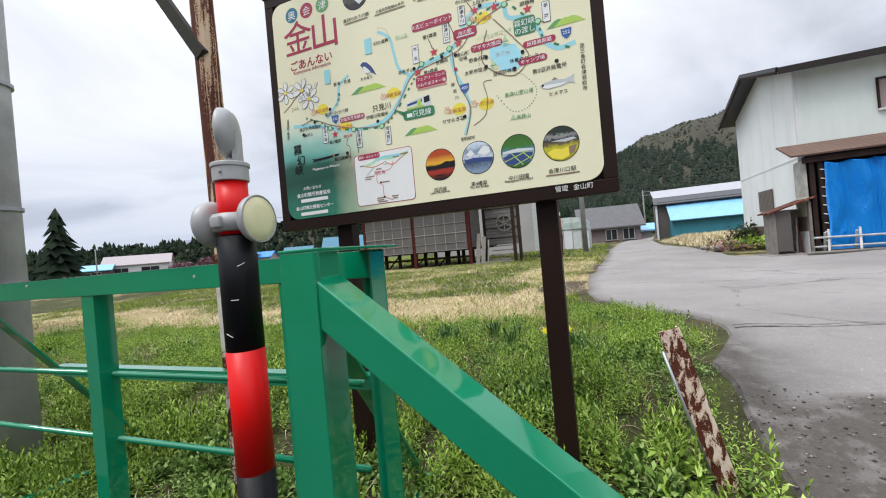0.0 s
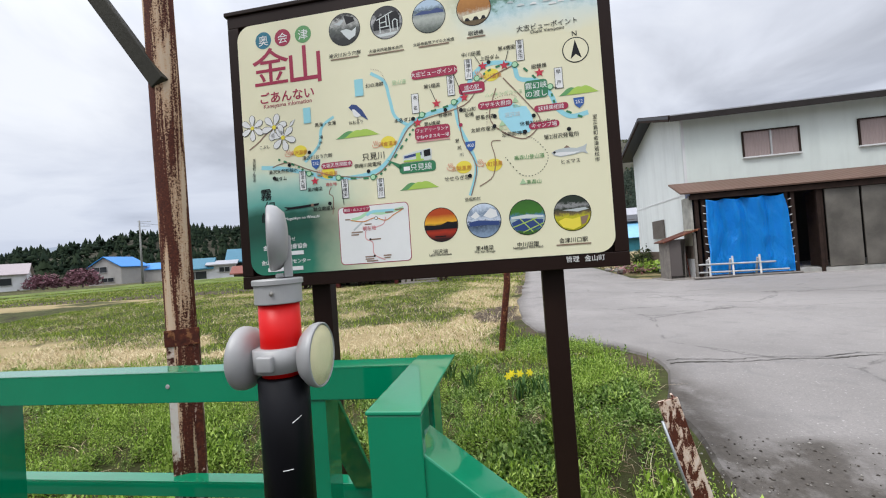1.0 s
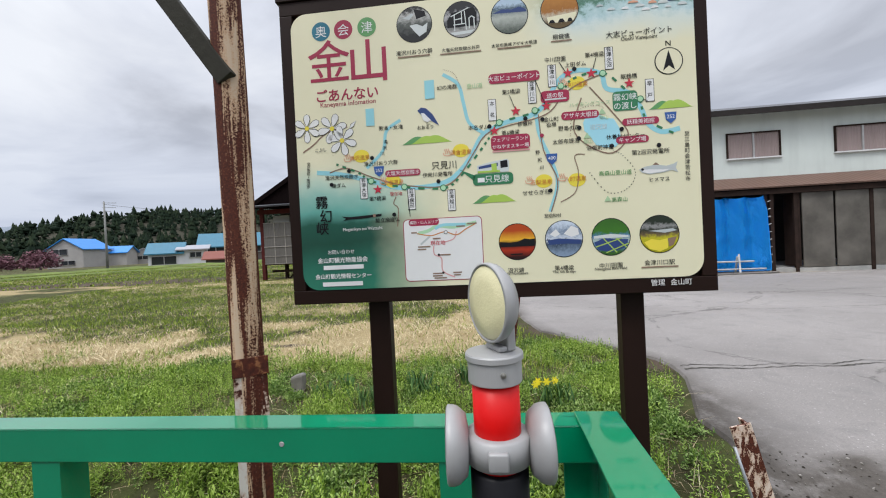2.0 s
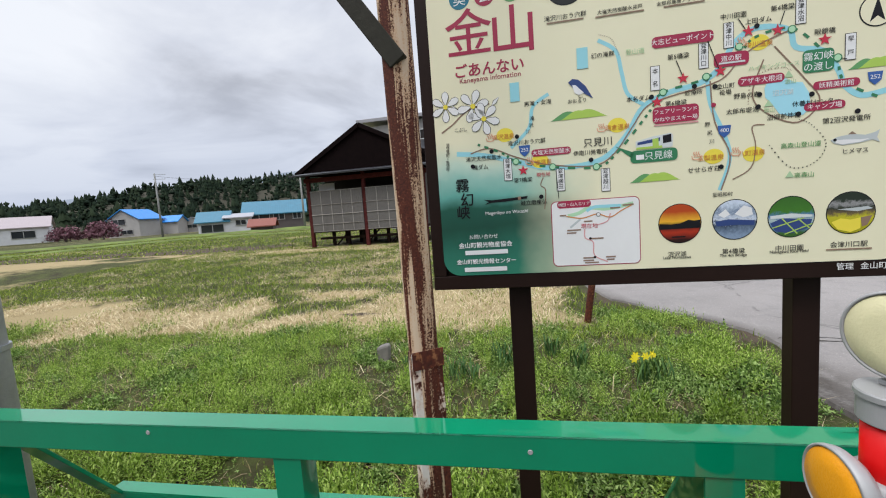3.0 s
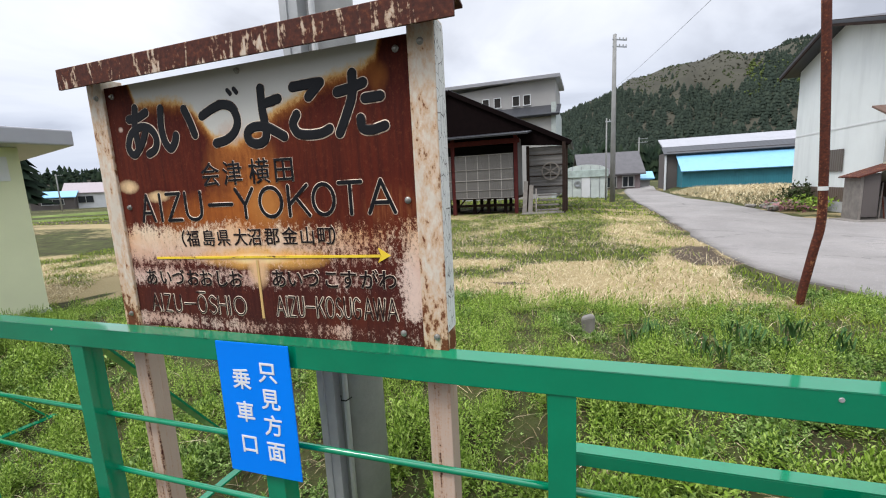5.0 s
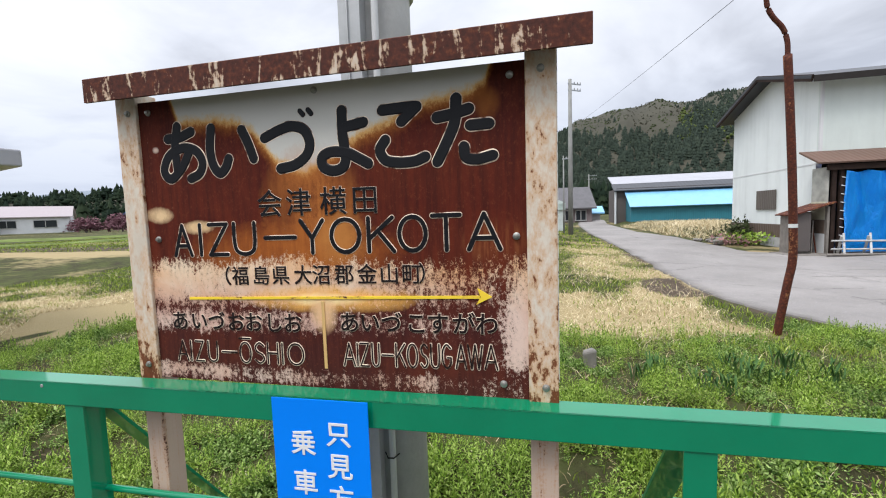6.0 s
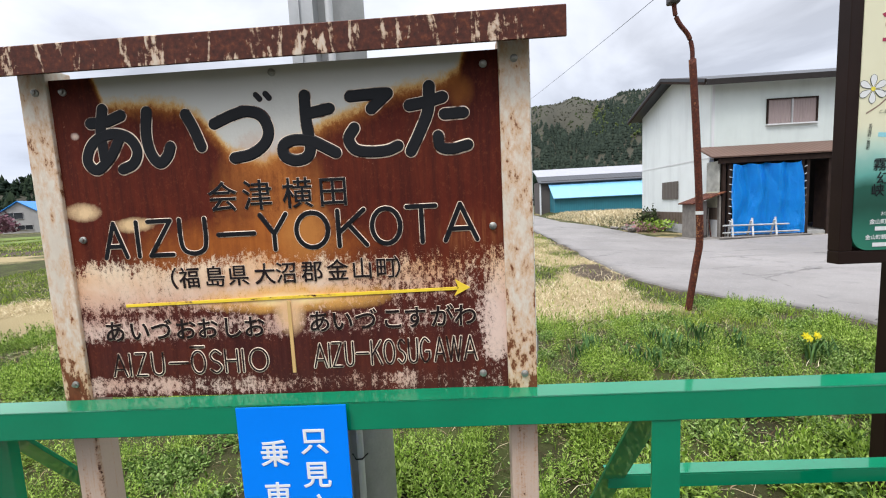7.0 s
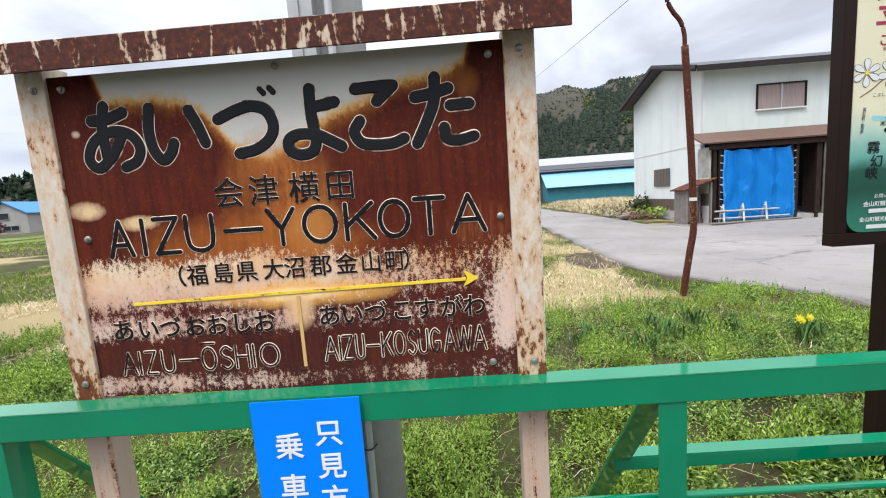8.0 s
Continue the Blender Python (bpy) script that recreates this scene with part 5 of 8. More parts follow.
def bar(u, w, hw, hh, mat):
    shape([(u - hw, w - hh), (u + hw, w - hh), (u + hw, w + hh), (u - hw, w + hh)], mat, 5)


def words(body, u, w, size, mat, layer=4, fat=0.0):
    lettering(body, size, mat, board, x=u, z=w, y=-0.0036 - 0.0003 * layer, depth=0.0002, fat=fat)


def smooth_path(pts, k=5):
    out = []
    for i in range(len(pts) - 1):
        p0, p1, p2, p3 = (Vector(pts[max(0, min(len(pts) - 1, i + d))]) for d in (-1, 0, 1, 2))
        for s in range(k):
            t = s / k
            out.append(0.5 * ((2 * p1) + (p2 - p0) * t + (2 * p0 - 5 * p1 + 4 * p2 - p3) * t * t + (3 * p1 - p0 - 3 * p2 + p3) * t ** 3))
    return out + [Vector(pts[-1])]


def strip(pts, width, mat, layer, name):
    b_ = bmesh.new()
    prev_ = None
    for i, p in enumerate(pts):
        d_ = (pts[min(i + 1, len(pts) - 1)] - pts[max(i - 1, 0)]).normalized()
        q = Vector((-d_.y, d_.x)) * width / 2
        cur_ = (b_.verts.new((p.x + q.x, 0, p.y + q.y)), b_.verts.new((p.x - q.x, 0, p.y - q.y)))
        if prev_:
            b_.faces.new((prev_[0], prev_[1], cur_[1], cur_[0]))
        prev_ = cur_
    flat(name, b_, mat, layer)


def ribbon(pts, width, mat, layer):
    strip(smooth_path(pts), width, mat, layer, "map_line")


def dashes(pts, width, mat, layer):
    fine_ = smooth_path(pts, 6 if width > 0.0045 else 12)
    for i in range(0, len(fine_) - 1, 2):
        strip([fine_[i], fine_[i].lerp(fine_[i + 1], 0.9 if width > 0.0045 else 0.55)], width, mat, layer, "map_dash")


def star(u, w):
    shape([(u + (0.021 if k % 2 == 0 else 0.0085) * math.sin(k * math.pi / 5), w + (0.021 if k % 2 == 0 else 0.0085) * math.cos(k * math.pi / 5)) for k in range(10)], M_RED, 6)


def station(u, w, body):
    hh = 0.044
    shape([(u - 0.0165, w - hh), (u + 0.0165, w - hh), (u + 0.0165, w + hh), (u - 0.0165, w + hh)], BLACKINK, 3)
    shape([(u - 0.0145, w - hh + 0.002), (u + 0.0145, w - hh + 0.002), (u + 0.0145, w + hh - 0.002), (u - 0.0145, w + hh - 0.002)], M_WHITE, 4)
    n_ = len(body)
    for k, ch in enumerate(body):
        words(ch, u, w + hh - 0.016 - (0.0205 if n_ == 4 else 0.045) * k - (0 if n_ == 4 else 0.01), 0.0205, BLACKINK, 6)


def knoll(u, w, hw):
    for du, k, m_, ly in ((0.35, 0.55, M_LIME, 0), (-0.4, 0.5, M_LEAF, 1), (0.0, 0.5, M_LIME, 2)):
        shape([(u + du * hw + k * hw * 1.4 * (s / 8 - 1), w - 0.012 + 0.036 * math.sin(math.pi * s / 16) ** 1.4 * (0.6 + k * 0.5)) for s in range(17)], m_, ly)



def panel(u0, u1, w0, w1):
    flat("inset", prism(round_rect(u0, u1, w0, w1, 0.02), -0.0002, 0.0003), M_CRIMSON, 1, "white inset map with a crimson border")
    flat("inset_face", prism(round_rect(u0 + 0.003, u1 - 0.003, w0 + 0.003, w1 - 0.003, 0.018), -0.0002, 0.0003), M_WHITE, 2)


def ink(name, col):
    return plain(name, col, 0.42, 0.0, 4, 0.05, 0.01, 0.4)


M_CRIMSON, M_TEAL, M_LEAF, M_CREAM = ink("crimson_ink", (0.36, 0.025, 0.07)), ink("teal_ink", (0.02, 0.17, 0.25)), ink("leaf_ink", (0.12, 0.33, 0.12)), ink("cream_ink", (0.80, 0.76, 0.55))
M_RIVER, M_ROAD, M_DARKGREEN, M_RED = ink("river_ink", (0.30, 0.64, 0.72)), ink("road_ink", (0.26, 0.17, 0.12)), ink("deep_green_ink", (0.035, 0.20, 0.09)), ink("red_ink", (0.55, 0.03, 0.06))
M_YELLOW, M_ORANGE, M_LIME, M_BLUE = ink("yellow_ink", (0.82, 0.68, 0.07)), ink("orange_ink", (0.62, 0.24, 0.05)), ink("lime_ink", (0.40, 0.58, 0.10)), ink("blue_ink", (0.035, 0.11, 0.36))
M_WHITE, M_MINT, M_GREY, M_PINK = ink("white_ink", (0.78, 0.78, 0.78)), ink("mint_ink", (0.42, 0.68, 0.44)), ink("grey_ink", (0.5, 0.54, 0.55)), ink("pink_ink", (0.7, 0.35, 0.35))


def photo(name, stops, scale, z_mid, amp=0.05):
    """A small printed view: bands of colour by height, broken by noise."""
    g = G(name)
    x_, y_, z_ = g.xyz()
    f = g.math("ADD", g.math("DIVIDE", g.math("SUBTRACT", z_, z_mid), 0.15), g.math("ADD", 0.5, g.math("MULTIPLY", g.math("SUBTRACT", g.noise(scale * 1.7, 6, 0.72), 0.5), amp * 11)))
    return g.done(g.ramp(f, *stops), 0.42, 0.0, 0.4)


PHOTO = []
PHOTO.append(photo("printed_view", ((0.2, (0.01, 0.012, 0.012)), (0.5, (0.09, 0.10, 0.09)), (0.75, (0.5, 0.5, 0.48)), (0.9, (0.03, 0.03, 0.03))), 30, 1.147, 0.06))
PHOTO.append(photo("printed_view", ((0.2, (0.35, 0.35, 0.34)), (0.4, (0.03, 0.035, 0.04)), (0.6, (0.45, 0.45, 0.46)), (0.75, (0.02, 0.02, 0.025))), 26, 1.146, 0.06))
PHOTO.append(photo("printed_view", ((0.1, (0.10, 0.12, 0.10)), (0.45, (0.45, 0.48, 0.44)), (0.68, (0.07, 0.12, 0.16)), (0.8, (0.45, 0.58, 0.72))), 45, 1.142, 0.03))
PHOTO.append(photo("printed_view", ((0.15, (0.12, 0.08, 0.03)), (0.35, (0.55, 0.48, 0.36)), (0.5, (0.36, 0.14, 0.02)), (0.9, (0.5, 0.22, 0.04))), 40, 1.142, 0.04))
PHOTO.append(photo("printed_view", ((0.1, (0.02, 0.004, 0.004)), (0.28, (0.4, 0.03, 0.01)), (0.45, (0.01, 0.004, 0.004)), (0.56, (0.8, 0.42, 0.03)), (0.8, (0.45, 0.06, 0.01))), 9, 0.227, 0.012))
PHOTO.append(photo("printed_view", ((0.1, (0.22, 0.30, 0.42)), (0.4, (0.03, 0.05, 0.09)), (0.5, (0.6, 0.66, 0.76)), (0.7, (0.18, 0.24, 0.34)), (0.9, (0.6, 0.68, 0.8))), 40, 0.23, 0.05))
PHOTO.append(photo("printed_view", ((0.1, (0.04, 0.12, 0.02)), (0.3, (0.1, 0.22, 0.42)), (0.42, (0.45, 0.55, 0.5)), (0.52, (0.08, 0.2, 0.4)), (0.62, (0.05, 0.18, 0.02)), (0.9, (0.04, 0.14, 0.02))), 34, 0.228, 0.035))
PHOTO.append(photo("printed_view", ((0.1, (0.35, 0.33, 0.01)), (0.4, (0.5, 0.46, 0.02)), (0.5, (0.14, 0.10, 0.05)), (0.62, (0.02, 0.03, 0.02)), (0.72, (0.3, 0.3, 0.3)), (0.8, (0.02, 0.03, 0.02))), 40, 0.23, 0.03))
disc(-0.679, 1.159, 0.040, M_TEAL)
words("奥", -0.679, 1.138, 0.052, WHITEINK, 2)
disc(-0.581, 1.158, 0.040, M_CRIMSON)
words("会", -0.581, 1.137, 0.052, WHITEINK, 2)
disc(-0.479, 1.158, 0.040, M_LEAF)
words("津", -0.479, 1.137, 0.052, WHITEINK, 2)
words("金", -0.651, 0.957, 0.192, M_CRIMSON, 1, 0.0008)
words("山", -0.479, 0.946, 0.192, M_CRIMSON, 1, 0.0018)
words("ごあんない", -0.58, 0.865, 0.056, M_CRIMSON, 1, 0.001)
words("Kaneyama infomation", -0.577, 0.839, 0.028, M_CRIMSON, 1)
disc(-0.277, 1.147, 0.075, BLACKINK)
disc(-0.277, 1.147, 0.072, PHOTO[0], 1, "small round printed photograph")
disc(-0.08, 1.146, 0.075, BLACKINK)
disc(-0.08, 1.146, 0.072, PHOTO[1], 1, "small round printed photograph")
disc(0.113, 1.142, 0.075, BLACKINK)
disc(0.113, 1.142, 0.072, PHOTO[2], 1, "small round printed photograph")
disc(0.31, 1.142, 0.075, BLACKINK)
disc(0.31, 1.142, 0.072, PHOTO[3], 1, "small round printed photograph")
disc(0.102, 0.227, 0.075, BLACKINK)
disc(0.102, 0.227, 0.072, PHOTO[4], 1, "small round printed photograph")
disc(0.287, 0.23, 0.075, BLACKINK)
disc(0.287, 0.23, 0.072, PHOTO[5], 1, "small round printed photograph")
disc(0.469, 0.228, 0.075, BLACKINK)
disc(0.469, 0.228, 0.072, PHOTO[6], 1, "small round printed photograph")
disc(0.652, 0.23, 0.075, BLACKINK)
disc(0.652, 0.23, 0.072, PHOTO[7], 1, "small round printed photograph")
disc(0.714, 0.9, 0.053, BLACKINK)
disc(0.714, 0.9, 0.049, M_CREAM, 1)
shape([(0.714, 0.942), (0.692, 0.864), (0.714, 0.882), (0.736, 0.864)], BLACKINK, 2)
words("N", 0.714, 0.958, 0.03, BLACKINK, 2)
ribbon([(-0.729, 0.563), (-0.619, 0.548), (-0.488, 0.511), (-0.383, 0.479), (-0.265, 0.474), (-0.172, 0.491), (-0.113, 0.533), (-0.065, 0.592), (-0.016, 0.67), (0.074, 0.712), (0.174, 0.731), (0.24, 0.776), (0.29, 0.859), (0.361, 0.896), (0.455, 0.876), (0.478, 0.814), (0.56, 0.791), (0.605, 0.723), (0.625, 0.668), (0.675, 0.629), (0.745, 0.637)], 0.019, M_RIVER, 0)
ribbon([(-0.169, 0.93), (-0.108, 0.884), (-0.089, 0.804), (-0.07, 0.724), (-0.016, 0.679)], 0.014, M_RIVER, 0)
ribbon([(-0.356, 0.758), (-0.417, 0.717), (-0.436, 0.637), (-0.509, 0.567)], 0.013, M_RIVER, 0)
ribbon([(0.2, 0.742), (0.21, 0.652), (0.254, 0.542), (0.272, 0.452), (0.238, 0.341)], 0.014, M_RIVER, 0)
ribbon([(-0.672, 0.559), (-0.593, 0.573), (-0.487, 0.528), (-0.359, 0.487), (-0.196, 0.47), (-0.121, 0.511), (-0.058, 0.598), (-0.005, 0.669), (0.074, 0.696), (0.239, 0.732), (0.309, 0.803), (0.37, 0.841), (0.465, 0.875)], 0.005, M_ROAD, 2)
ribbon([(0.209, 0.734), (0.223, 0.589), (0.273, 0.463), (0.243, 0.341)], 0.005, M_ROAD, 2)
ribbon([(0.412, 0.826), (0.502, 0.71), (0.552, 0.626), (0.488, 0.559), (0.394, 0.598), (0.344, 0.668), (0.379, 0.786)], 0.005, M_ROAD, 2)
ribbon([(0.383, 0.562), (0.344, 0.558), (0.355, 0.491), (0.34, 0.414), (0.281, 0.377)], 0.004, M_ROAD, 2)
dashes([(-0.641, 0.593), (-0.546, 0.551), (-0.488, 0.511), (-0.352, 0.479), (-0.185, 0.464), (-0.114, 0.51), (-0.03, 0.607), (0.017, 0.667), (0.052, 0.714), (0.196, 0.746), (0.301, 0.814), (0.35, 0.864), (0.465, 0.879), (0.56, 0.791), (0.6, 0.756), (0.625, 0.678), (0.735, 0.612)], 0.009, M_DARKGREEN, 3)
dashes([(0.398, 0.488), (0.463, 0.406), (0.536, 0.413), (0.573, 0.476), (0.529, 0.545), (0.488, 0.57)], 0.004, BLACKINK, 3)
pill(0.119, 0.892, 0.102, 0.020, M_CRIMSON)
words("大志ビューポイント", 0.119, 0.884, 0.0235, WHITEINK, 4)
pill(-0.356, 0.538, 0.075, 0.014, M_CRIMSON)
words("大塩天然炭酸水", -0.356, 0.531, 0.0205, WHITEINK, 4)
pill(0.277, 0.801, 0.056, 0.024, M_CRIMSON)
words("道の駅", 0.277, 0.797, 0.022, WHITEINK, 4)
pill(0.093, 0.632, 0.078, 0.030, M_CRIMSON)
words("フェアリーランド", 0.093, 0.638, 0.0185, WHITEINK, 4)
pill(0.371, 0.719, 0.073, 0.016, M_CRIMSON)
words("アザキ大根畑", 0.371, 0.711, 0.022, WHITEINK, 4)
pill(0.6, 0.676, 0.069, 0.014, M_CRIMSON)
words("妖精美術館", 0.6, 0.668, 0.021, WHITEINK, 4)
pill(0.566, 0.607, 0.062, 0.014, M_CRIMSON)
words("キャンプ場", 0.566, 0.599, 0.021, WHITEINK, 4)
pill(0.545, 0.76, 0.047, 0.038, M_DARKGREEN)
words("霧幻峡", 0.545, 0.764, 0.03, WHITEINK, 4)
pill(0.016, 0.488, 0.082, 0.023, M_DARKGREEN)
words("只見線", 0.032, 0.476, 0.033, WHITEINK, 4)
words("かねやまスキー場", 0.093, 0.610, 0.0185, WHITEINK, 4)
words("の渡し", 0.545, 0.730, 0.030, WHITEINK, 4)
station(0.026, 0.767, "本名")
station(0.188, 0.824, "会津川口")
station(0.269, 0.883, "会津中川")
station(0.491, 0.932, "会津水沼")
station(0.639, 0.793, "早戸")
station(-0.526, 0.483, "会津大塩")
station(-0.324, 0.426, "会津横田")
station(-0.157, 0.412, "会津越川")
star(-0.466, 0.475)
star(0.031, 0.682)
star(0.12, 0.755)
star(0.242, 0.765)
star(0.331, 0.888)
star(0.421, 0.879)
star(0.563, 0.827)
disc(-0.493, 0.512, 0.0135, M_DARKGREEN, 4)
disc(-0.493, 0.512, 0.010, M_MINT, 5)
disc(-0.352, 0.479, 0.0135, M_DARKGREEN, 4)
disc(-0.352, 0.479, 0.010, M_MINT, 5)
disc(-0.189, 0.465, 0.0135, M_DARKGREEN, 4)
disc(-0.189, 0.465, 0.010, M_MINT, 5)
disc(0.052, 0.714, 0.0135, M_DARKGREEN, 4)
disc(0.052, 0.714, 0.010, M_MINT, 5)
disc(0.196, 0.751, 0.0135, M_DARKGREEN, 4)
disc(0.196, 0.751, 0.010, M_MINT, 5)
disc(0.302, 0.84, 0.0135, M_DARKGREEN, 4)
disc(0.302, 0.84, 0.010, M_MINT, 5)
disc(0.465, 0.875, 0.0135, M_DARKGREEN, 4)
disc(0.465, 0.875, 0.010, M_MINT, 5)
disc(0.602, 0.762, 0.0135, M_DARKGREEN, 4)
disc(0.602, 0.762, 0.010, M_MINT, 5)
disc(-0.53, 0.62, 0.027, M_YELLOW, 0, "", 1.25)
disc(-0.4, 0.506, 0.027, M_YELLOW, 0, "", 1.25)
disc(-0.109, 0.613, 0.027, M_YELLOW, 0, "", 1.25)
disc(0.364, 0.846, 0.027, M_YELLOW, 0, "", 1.25)
disc(0.219, 0.466, 0.027, M_YELLOW, 0, "", 1.25)
disc(0.348, 0.462, 0.027, M_YELLOW, 0, "", 1.25)
words("滝沢温泉", -0.537, 0.606, 0.022, M_ORANGE, 4)
words("大塩温泉", -0.398, 0.493, 0.022, M_ORANGE, 4)
words("湯倉温泉", -0.109, 0.598, 0.022, M_ORANGE, 4)
words("中川温泉", 0.364, 0.833, 0.022, M_ORANGE, 4)
words("玉梨温泉", 0.208, 0.454, 0.022, M_ORANGE, 4)
words("八町温泉", 0.342, 0.459, 0.022, M_ORANGE, 4)
knoll(-0.249, 0.665, 0.095)
knoll(0.017, 0.404, 0.080)
knoll(0.713, 0.729, 0.073)
shape([(-0.479, 0.572), (-0.435, 0.572), (-0.439, 0.544), (-0.457, 0.528), (-0.475, 0.544)], M_BLUE, 4)
words("252", -0.457, 0.548, 0.02, WHITEINK, 6)
shape([(0.690, 0.702), (0.734, 0.702), (0.730, 0.674), (0.712, 0.658), (0.694, 0.674)], M_BLUE, 4)
words("252", 0.712, 0.678, 0.02, WHITEINK, 6)
shape([(0.232, 0.573), (0.276, 0.573), (0.272, 0.545), (0.254, 0.529), (0.236, 0.545)], M_BLUE, 4)
words("400", 0.254, 0.549, 0.02, WHITEINK, 6)
words("只見川", -0.181, 0.545, 0.036, BLACKINK, 4)
words("幻の滝群", -0.154, 0.868, 0.021, BLACKINK, 4)
words("男滝・女滝", -0.398, 0.722, 0.021, BLACKINK, 4)
words("本名ダム", -0.033, 0.694, 0.021, BLACKINK, 4)
words("第5橋梁", 0.105, 0.827, 0.021, BLACKINK, 4)
words("中川田園", 0.284, 0.94, 0.021, BLACKINK, 4)
words("上田ダム", 0.362, 0.913, 0.021, BLACKINK, 4)
words("第4橋梁", 0.436, 0.944, 0.021, BLACKINK, 4)
words("眼鏡橋", 0.563, 0.847, 0.021, BLACKINK, 4)
words("診療所", 0.155, 0.694, 0.02, BLACKINK, 4)
words("金山町", 0.259, 0.704, 0.02, BLACKINK, 4)
words("役場", 0.258, 0.682, 0.02, BLACKINK, 4)
words("野島の森", 0.326, 0.663, 0.021, BLACKINK, 4)
words("太郎布堤池", 0.312, 0.611, 0.021, BLACKINK, 4)
words("休養村センター", 0.541, 0.614, 0.021, BLACKINK, 4)
words("沼御前神社", 0.442, 0.577, 0.021, BLACKINK, 4)
words("第2沼沢発電所", 0.632, 0.546, 0.022, BLACKINK, 4)
words("滝沢川おう穴群", -0.448, 0.577, 0.021, BLACKINK, 4)
words("伊南川発電所", -0.21, 0.514, 0.021, BLACKINK, 4)
words("滝沢天然炭酸水", -0.62, 0.529, 0.021, BLACKINK, 4)
words("滝ダム", -0.635, 0.495, 0.021, BLACKINK, 4)
words("せせらぎ荘", 0.186, 0.414, 0.022, BLACKINK, 4)
words("大志ビューポイント", 0.608, 1.012, 0.028, BLACKINK, 4)
words("第7橋梁", -0.469, 0.43, 0.021, BLACKINK, 4)
words("第6橋梁", 0.095, 0.663, 0.021, BLACKINK, 4)
words("鮭立磨崖仏", -0.431, 0.338, 0.021, BLACKINK, 4)
words("滝沢川おう穴群", -0.283, 1.025, 0.022, BLACKINK, 4)
words("大塩天然炭酸水井戸", -0.09, 1.021, 0.0175, BLACKINK, 4)
words("太郎布高原アザキ大根畑", 0.126, 1.019, 0.0165, BLACKINK, 4)
words("眼鏡橋", 0.312, 1.028, 0.022, BLACKINK, 4)
words("沼沢湖", 0.091, 0.103, 0.022, BLACKINK, 4)
words("第4橋梁", 0.283, 0.105, 0.022, BLACKINK, 4)
words("中川田園", 0.464, 0.107, 0.023, BLACKINK, 4)
words("会津川口駅", 0.648, 0.111, 0.023, BLACKINK, 4)
words("Ooshi Viewpoint", 0.607, 0.995, 0.02, BLACKINK, 4)
words("Lake Numazawa", 0.09, 0.094, 0.015, BLACKINK, 4)
words("The 4th Bridge", 0.282, 0.093, 0.015, BLACKINK, 4)
words("Nakagawa Rice Field", 0.463, 0.098, 0.015, BLACKINK, 4)
bar(-0.284, 1.016, 0.067, 0.0025, M_ROAD)
bar(-0.091, 1.012, 0.084, 0.0025, M_ROAD)
bar(0.126, 1.012, 0.067, 0.0025, M_ROAD)
bar(0.312, 1.019, 0.040, 0.0025, M_ROAD)
bar(0.648, 0.102, 0.069, 0.0025, M_ROAD)
words("高森山登山道", 0.496, 0.473, 0.021, M_LEAF, 4)
words("高森山", 0.508, 0.367, 0.021, M_LEAF, 4)
words("霧", -0.714, 0.413, 0.058, BLACKINK, 4, 0.0006)
words("幻", -0.698, 0.354, 0.058, BLACKINK, 4, 0.0006)
words("峡", -0.717, 0.302, 0.058, BLACKINK, 4, 0.0006)
words("Mugenkyo no Watashi", -0.541, 0.308, 0.019, WHITEINK, 4)
words("お問い合わせ", -0.64, 0.213, 0.020, WHITEINK, 4)
words("金山町観光物産協会", -0.635, 0.177, 0.0245, WHITEINK, 4, 0.0004)
words("金山町観光情報センター", -0.635, 0.109, 0.0225, WHITEINK, 4, 0.0004)
bar(-0.632, 0.155, 0.088, 0.009, WHITEINK)
bar(-0.639, 0.084, 0.088, 0.009, WHITEINK)
panel(-0.366, -0.037, 0.082, 0.342)
pill(-0.278, 0.327, 0.064, 0.014, M_CRIMSON)
words("横田・山入エリア", -0.278, 0.3215, 0.0150, WHITEINK, 5)
words("至", 0.769, 0.607, 0.020, BLACKINK, 4)
words("三", 0.768, 0.585, 0.020, BLACKINK, 4)
words("島", 0.768, 0.563, 0.020, BLACKINK, 4)
words("町", 0.768, 0.542, 0.020, BLACKINK, 4)
words("会", 0.767, 0.52, 0.020, BLACKINK, 4)
words("津", 0.767, 0.498, 0.020, BLACKINK, 4)
words("若", 0.767, 0.476, 0.020, BLACKINK, 4)
words("松", 0.766, 0.454, 0.020, BLACKINK, 4)
words("市", 0.766, 0.432, 0.020, BLACKINK, 4)
bar(-0.484, 0.78, 0.018, 0.036, M_RIVER)
bar(-0.227, 0.873, 0.020, 0.038, M_RIVER)
M_HIKE, M_LAKE, M_PALE, M_NAVY, M_STEAM = ink("pale_green_ink", (0.42, 0.60, 0.36)), ink("lake_ink", (0.36, 0.70, 0.82)), ink("pale_print", (0.62, 0.66, 0.66)), ink("navy_print", (0.03, 0.06, 0.20)), ink("salmon_ink", (0.72, 0.36, 0.24))


def onsen(u, w):
    """Three curls of steam over a small bowl."""
    for k in (-1, 0, 1):
        ribbon([(u + 0.008 * k, w), (u + 0.008 * k + 0.003, w + 0.007), (u + 0.008 * k - 0.002, w + 0.013), (u + 0.008 * k, w + 0.02)], 0.003, M_STEAM, 5)
    ribbon([(u - 0.016, w + 0.005), (u - 0.013, w - 0.006), (u, w - 0.009), (u + 0.013, w - 0.006), (u + 0.016, w + 0.005)], 0.003, M_STEAM, 5)


